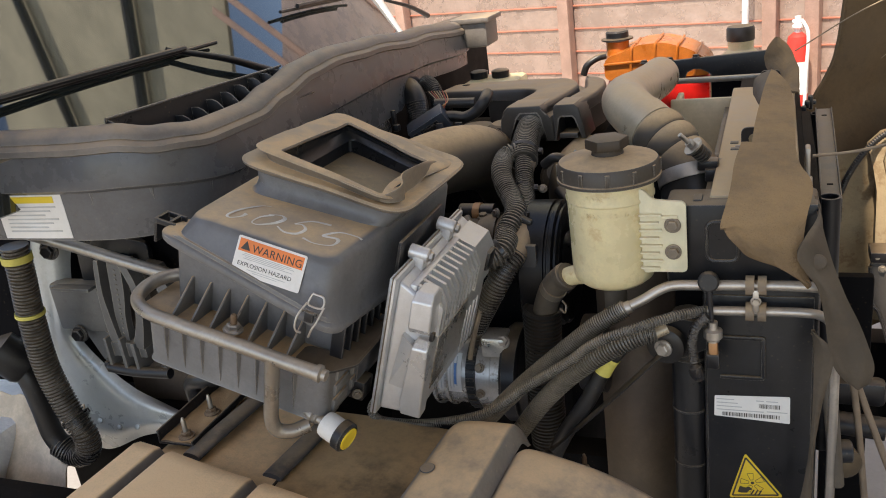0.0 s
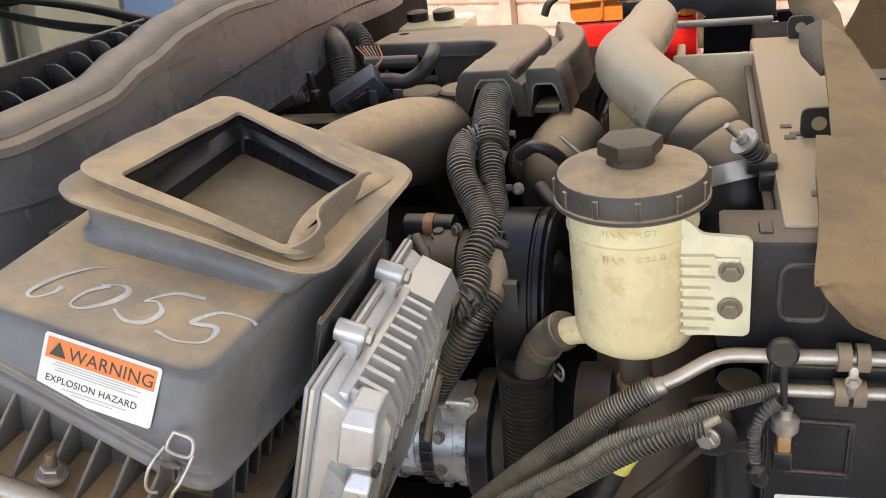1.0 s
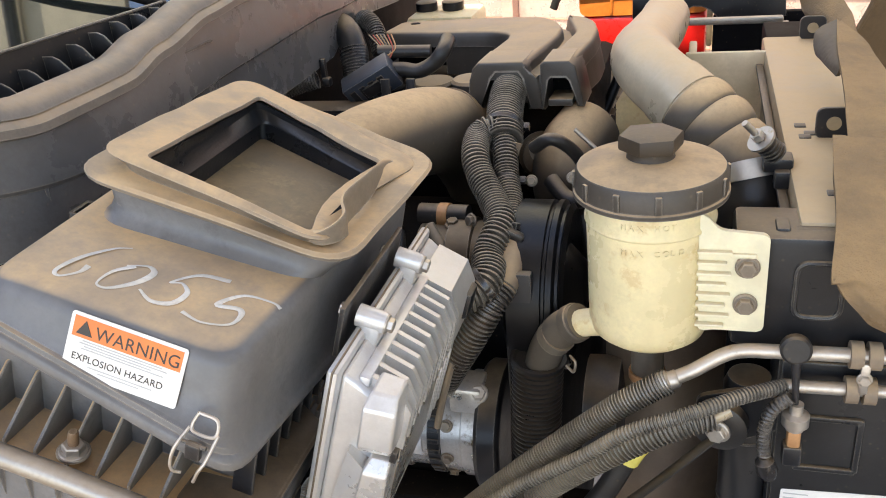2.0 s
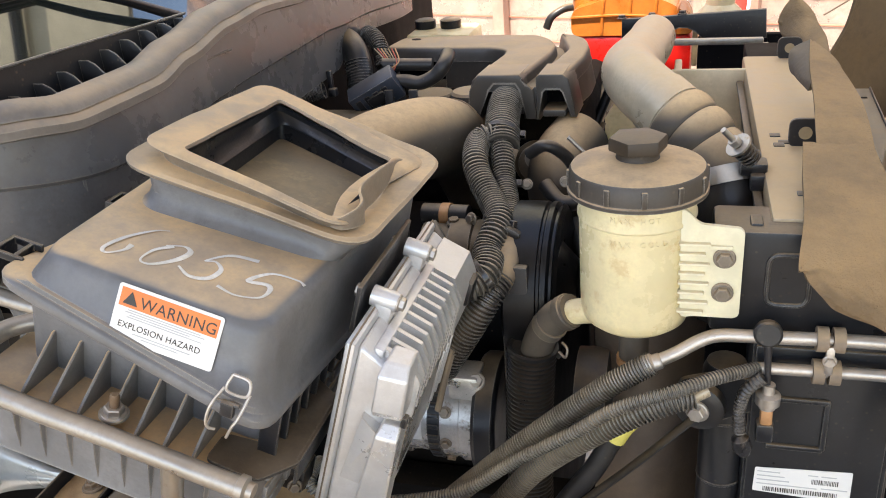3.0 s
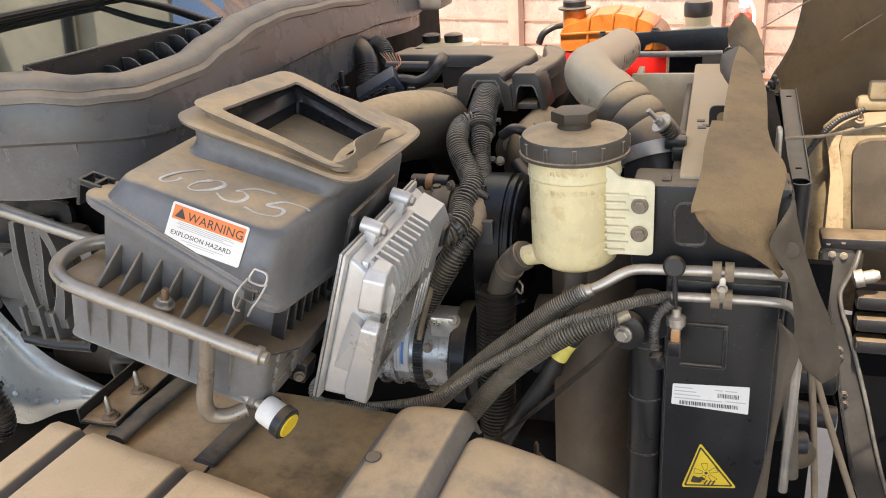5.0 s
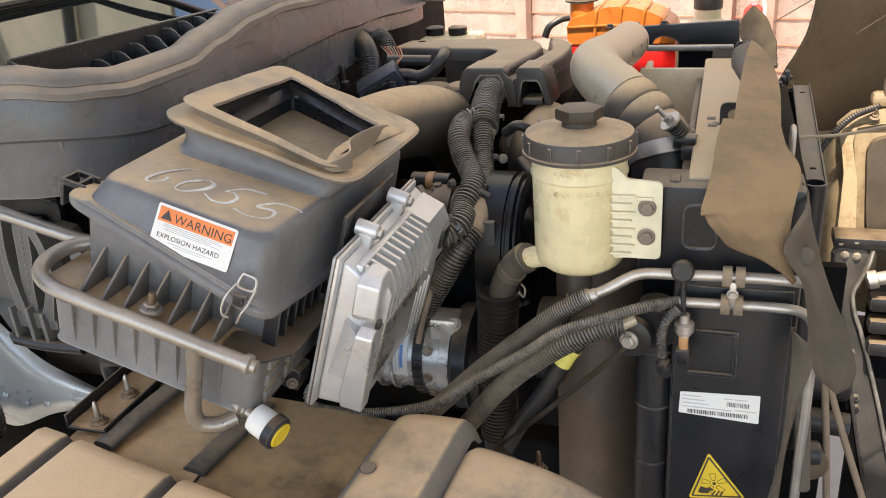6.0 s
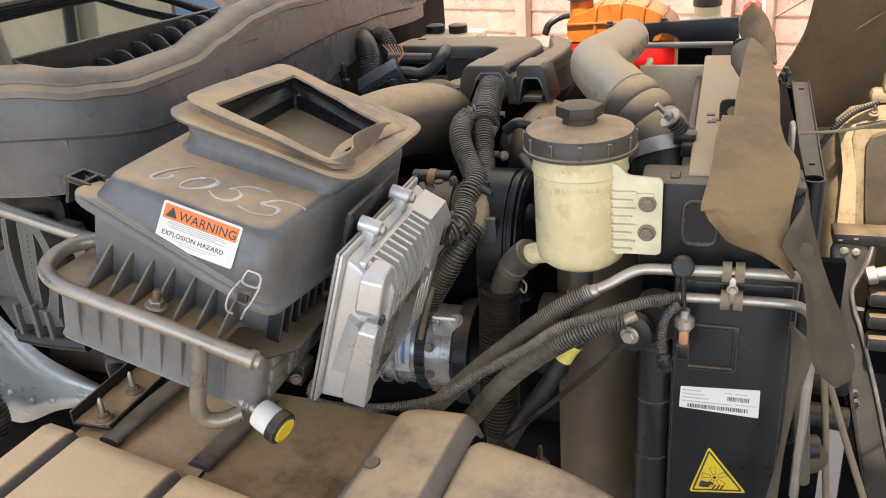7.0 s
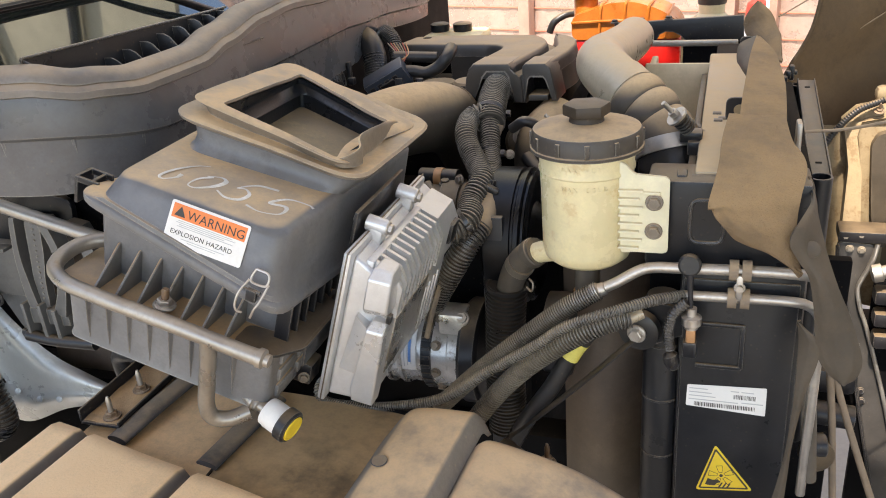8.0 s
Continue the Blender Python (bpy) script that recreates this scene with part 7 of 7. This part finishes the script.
part("crossmember", join(rbox((0.05, 1.32, 1.085), (0.17, 1.355, 1.13), 0.012), tube([(0.08, 1.3, 1.07), (0.166, 1.3, 1.062)], 0.019, 3, 14)), STEEL_DARK, ff)
part("thin_rod", tube([(0.102, 1.160, 1.241), (0.114, 1.160, 1.155), (0.133, 1.160, 0.978)], 0.005, 4, 10), CABLE, ff)
part("slant_rod", tube([(0.110, 1.170, 1.221), (0.142, 1.170, 1.125), (0.193, 1.170, 0.981)], 0.005, 4, 10), CABLE, ff)

hd = thing("tilted_hood", (0.6, 1.9, 0.9), "tilted open hood seen from its dusty tan inside", "hood")
EDGE = catmull([(0.135, 0, 1.75), (0.12, 0, 1.6), (0.114, 0, 1.555), (0.106, 0, 1.52), (0.088, 0, 1.48), (0.072, 0, 1.45), (0.06, 0, 1.4), (0.1, 0, 1.3), (0.15, 0, 1.15), (0.2, 0, 0.9)], 8)


def hood(u, v):
    k = v * (len(EDGE) - 1)
    i = min(int(k), len(EDGE) - 2)
    p = EDGE[i].lerp(EDGE[i + 1], k - i)
    return V(p.x + 0.9 * u, 1.98 + 0.2 * math.sin(u * 2.2) + 0.004 * math.sin(9 * u + 7 * v) + 0.012 * math.exp(-((u - 0.12 - 0.1 * v) / 0.03) ** 2), p.z + 0.25 * u)


part("inner_shell", sheet(hood, 60, 60, 0.006), HOOD_INNER, hd)
part("edge_roll", tube([hood(0.0, k / 40) + V(0.003, -0.003, 0) for k in range(41)], 0.0045, 2, 10), HOOD_INNER, hd)
part("seam", tube([hood(0.05, 0.62) + V(0, -0.004, 0), hood(0.12, 0.45) + V(0, -0.004, 0), hood(0.25, 0.3) + V(0, -0.004, 0)], 0.0014, 6, 8), CABLE, hd)
bz = thing("lamp_bucket", (0.3, 1.9, 1.1), "cream plastic lamp bucket with dark openings under the hood", "lamp housing")
part("bezel", loft([[V(0.178, 1.9, 1.355), V(0.19, 1.9, 1.305), V(0.198, 1.9, 1.26), V(0.2, 1.9, 1.12), V(0.235, 1.89, 1.12), V(0.222, 1.885, 1.25), V(0.205, 1.885, 1.33), V(0.21, 1.885, 1.36), V(0.25, 1.88, 1.37), V(0.5, 1.88, 1.38), V(0.5, 1.9, 1.41), V(0.25, 1.9, 1.392), V(0.203, 1.9, 1.381)],
                    [V(0.178, 1.94, 1.355), V(0.19, 1.94, 1.305), V(0.198, 1.94, 1.26), V(0.2, 1.94, 1.12), V(0.235, 1.94, 1.12), V(0.222, 1.94, 1.25), V(0.205, 1.94, 1.33), V(0.21, 1.94, 1.36), V(0.25, 1.94, 1.37), V(0.5, 1.94, 1.38), V(0.5, 1.94, 1.41), V(0.25, 1.94, 1.392), V(0.203, 1.94, 1.381)]]), CREAM_PANEL, bz, "", 20)
part("side", plate(round_poly([(0.206, 1.336), (0.213, 1.362), (0.25, 1.372), (0.5, 1.38), (0.5, 1.1), (0.236, 1.1), (0.222, 1.25)], 0.006), 0.008, XZ(1.9), 0.002), CREAM_PANEL, bz)
part("opening", plate(round_poly([(0.258, 1.1), (0.243, 1.2), (0.231, 1.315), (0.241, 1.338), (0.262, 1.346), (0.48, 1.35), (0.48, 1.1)], 0.008), 0.02, XZ(1.89), 0.004), FLAP_DARK, bz, "dark cloth-covered lamp opening")
part("arm", rbox((0.232, 1.905, 1.395), (0.5, 1.935, 1.425), 0.01, None, rbox((0.252, 1.9, 1.42), (0.29, 1.93, 1.455), 0.006)), CREAM_PANEL, bz)
bolt(bz, (0.238, 1.885, 1.382), (0, -0.4, 1), 0.006, 0.01, RUST, "bolt", 0.02)
part("rear_panel", sheet(lambda u, v: V(0.09 + 0.2 * u, 1.955 + 0.006 * math.sin(8 * u + 5 * v), 1.315 + 0.02 * math.sin(3 * u) - 0.4 * v), 12, 20, 0.003), CREAM_PANEL, bz, "dust-stained tan panel behind the lamp opening")
part("conduit", corrugated([(0.245, 1.885, 1.405), (0.2, 1.88, 1.385), (0.165, 1.87, 1.35), (0.14, 1.86, 1.31), (0.125, 1.86, 1.27)], 0.007, 0.005, 0.12, 12), HOSE, bz)
lbk = thing("hood_bracket", (0.3, 1.8, 0.7), "dark grey pressed steel hood bracket with bolts", "bracket")
part("web", plate(round_poly([(0.182, 1.135), (0.19, 1.05), (0.206, 1.02), (0.233, 0.92), (0.258, 0.78), (0.31, 0.55), (0.4, 0.3), (0.5, 0.3), (0.36, 0.6), (0.303, 0.8), (0.255, 0.948), (0.23, 1.035), (0.238, 1.064), (0.254, 1.132)], 0.012), 0.012, XZ(1.82), 0.003), HOOD_STEEL, lbk)
part("flange", tube([(0.256, 1.805, 1.135), (0.25, 1.8, 1.1), (0.237, 1.8, 1.064), (0.23, 1.8, 1.035), (0.24, 1.8, 0.99), (0.256, 1.8, 0.948), (0.303, 1.8, 0.8), (0.36, 1.8, 0.6), (0.46, 1.8, 0.3)], 0.0045, 6, 10), BRIGHT_METAL, lbk, "bright worn flange edge")
part("left_lip", tube([(0.183, 1.8, 1.13), (0.189, 1.8, 1.05), (0.206, 1.8, 1.02), (0.233, 1.8, 0.92), (0.258, 1.8, 0.78), (0.31, 1.8, 0.55)], 0.004, 6, 8), STEEL_DARK, lbk)
for (x, z) in ((0.196, 1.148), (0.224, 1.152), (0.206, 1.122), (0.228, 1.12), (0.243, 0.9), (0.246, 0.882), (0.264, 0.79), (0.268, 0.765)):
    bolt(lbk, (x, 1.806, z), (0, -1, 0.2), 0.0055, 0.008, BOLT_GREY if z > 1.0 else STEEL_DARK)
for k in range(3):
    part("louvre", rbox((0.256 + 0.004 * k, 1.76, 1.02 - 0.05 * k), (0.4, 1.8, 1.052 - 0.05 * k), 0.008), STEEL_DARK, lbk)
part("louvre_back", rbox((0.262, 1.81, 0.4), (0.6, 1.83, 1.06), 0.004), DEEP_BLACK, lbk)
part("coupling", lathe([(0.012, -0.02), (0.018, -0.016), (0.018, 0.0), (0.013, 0.002), (0.013, 0.02), (0.008, 0.03)], axis_pose((0.262, 1.76, 1.095), (1, 0, 0.3)), 18), BRIGHT_METAL, lbk, "small metal coupling")
part("top_bar", rbox((0.183, 1.8, 1.137), (0.5, 1.86, 1.16), 0.003), STEEL_DARK, lbk)

# ---- far side of the bay ----
ot = thing("coolant_tank", (-0.3, 2.32, 1.3), "orange plastic coolant tank part-filled with red coolant", "coolant tank")
part("upper", join(lathe([(0.03, 1.5), (0.03, 1.556)], pose(-0.398, 2.32, 0), 24), loft([[V(x, y, z) for x, z in round_poly([(-0.424, 1.457), (-0.424, 1.515), (-0.37, 1.53), (-0.335, 1.545), (-0.27, 1.547), (-0.205, 1.525), (-0.162, 1.495), (-0.155, 1.457)], 0.02)] for y in (2.25, 2.256, 2.39, 2.4)])), ORANGE, ot)
part("coolant", rbox((-0.42, 2.252, 1.345), (-0.158, 2.398, 1.4565), 0.012), COOLANT, ot, "red coolant showing through")
part("cap", lathe([(0.028, 1.548), (0.042, 1.552), (0.042, 1.556), (0.03, 1.558), (0.03, 1.572), (0.026, 1.576), (0.01, 1.577)], pose(-0.398, 2.32, 0), 24), BLACK_PLASTIC, ot, "black cap")
for x, z in ((-0.35, 1.54), (-0.29, 1.547), (-0.235, 1.538), (-0.19, 1.516)):
    part("rib", tube([(x - 0.006, 2.247, 1.462), (x - 0.003, 2.246, z - 0.02), (x, 2.252, z), (x + 0.004, 2.3, z + 0.002), (x + 0.004, 2.38, z + 0.002)], 0.0035, 5, 6), ORANGE, ot)
part("seam", tube([(-0.424, 2.244, 1.5), (-0.3, 2.244, 1.503), (-0.17, 2.244, 1.49)], 0.003, 5, 6), ORANGE, ot)
part("end_edge", rbox((-0.158, 2.248, 1.385), (-0.146, 2.26, 1.47), 0.004), CREAM_PANEL, ot, "pale tank edge")
part("overflow", tube([(-0.424, 2.28, 1.518), (-0.445, 2.27, 1.515), (-0.47, 2.26, 1.5), (-0.482, 2.26, 1.475)], 0.009, 6, 10), HOSE, ot)
part("lower_body", rbox((-0.42, 2.26, 1.1), (-0.17, 2.39, 1.345), 0.02), CREAM, ot, "pale lower body")
hp = thing("heater_pipe", (-0.33, 1.85, 1.3), "pale metal pipe and black strut beyond the engine cover", "pipe")
part("pipe", tube([(-0.27, 1.95, 1.5), (-0.3, 1.9, 1.44), (-0.335, 1.86, 1.38), (-0.35, 1.84, 1.3)], 0.02, 6, 16), PIPE_DUST, hp)
part("strut", tube([(-0.285, 1.82, 1.49), (-0.305, 1.8, 1.44), (-0.325, 1.78, 1.39)], 0.009, 5, 12), GLOSS_BLACK, hp)
part("flange", lathe([(0.026, -0.006), (0.026, 0.006)], axis_pose((-0.335, 1.86, 1.38), (0.3, 0.3, 0.8)), 20), CAST_DARK, hp)
cbr = thing("cross_brace", (-0.2, 2.1, 1.4), "black steel cross brace over the coolant tank", "brace")
part("beam", plate([(-0.3, 1.522), (-0.02, 1.535), (-0.016, 1.478), (-0.14, 1.479), (-0.152, 1.495), (-0.168, 1.503), (-0.185, 1.504), (-0.2, 1.497), (-0.205, 1.481), (-0.3, 1.48)], 0.012, Matrix(((1, 0, 0, 0), (0, 0, -1, 2.112), (0, 1, 0, 0), (0, 0, 0, 1))), 0.002), BLACK_PLASTIC, cbr)
# Two black sheets added as the shade under the beam.
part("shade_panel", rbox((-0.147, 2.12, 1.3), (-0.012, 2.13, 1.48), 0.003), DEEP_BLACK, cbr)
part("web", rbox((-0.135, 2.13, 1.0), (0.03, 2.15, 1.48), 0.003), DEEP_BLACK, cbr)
part("strut", join(rbox((-0.225, 1.985, 1.492), (-0.03, 2.0, 1.5035), 0.002), rbox((-0.06, 1.98, 1.486), (-0.02, 2.004, 1.492), 0.001)), TUBE_METAL, cbr)
for x in (-0.3, -0.24, -0.18):
    bolt(cbr, (x, 2.106, 1.5355 + 0.046 * (x + 0.02)), (0, 0, 1), 0.007, 0, STEEL_DARK)
wr = thing("washer_bottle", (-0.1, 2.55, 1.2), "cream plastic bottle neck with a dark cap", "bottle")
part("neck", lathe([(0.05, 1.3), (0.05, 1.46), (0.034, 1.475), (0.034, 1.5)], pose(-0.095, 2.5, 0), 24), CREAM, wr)
part("cap", lathe([(0.036, 1.498), (0.037, 1.5), (0.037, 1.53), (0.033, 1.536)], pose(-0.095, 2.5, 0), 24), CAP_PLASTIC, wr)
mb = thing("brake_reservoir", (-0.7, 2.2, 1.4), "small cream brake fluid reservoir with black caps", "reservoir")
part("bracket", rbox((-1.06, 2.15, 1.39), (-0.65, 2.22, 1.423), 0.005), STEEL_DARK, mb)
part("body", rbox((-0.78, 2.12, 1.42), (-0.63, 2.25, 1.497), 0.012), CREAM, mb)
for x in (-0.75, -0.69):
    part("cap", lathe([(0.022, 1.495), (0.024, 1.5), (0.024, 1.515), (0.018, 1.518)], pose(x, 2.19, 0), 20), BLACK_PLASTIC, mb)
ffl = thing("far_fender", (-0.4, 2.6, 1.0), "dusty far fender liner across the bay", "fender liner")
part("liner", sheet(lambda u, v: V(-1.0 + 1.1 * u, 2.35 + 0.4 * v, 1.25 - 0.15 * v), 8, 6, 0.004), LINER, ffl)
part("brace", rbox((-0.5, 2.05, 0.7), (-0.4, 2.73, 0.8), 0.01), DEEP_BLACK, ffl)
part("skin", rbox((-1.0, 2.72, 0.5), (0.1, 2.76, 1.1), 0.01), WHITE_PAINT, ffl)
un = thing("chassis", (-0.3, 1.4, 0.6), "dark chassis rails beneath the engine", "chassis")
part("rail", rbox((-1.3, 1.25, 0.6), (0.5, 1.33, 0.85), 0.01), DEEP_BLACK, un)
part("rail", rbox((-1.3, 2.0, 0.6), (0.5, 2.08, 0.85), 0.01), DEEP_BLACK, un)
# Made-up black panel that blocks the bright ground below the engine.
part("ground_blind", rbox((-0.6, 1.24, 0.6), (-0.16, 1.3, 1.0), 0.01), DEEP_BLACK, un)
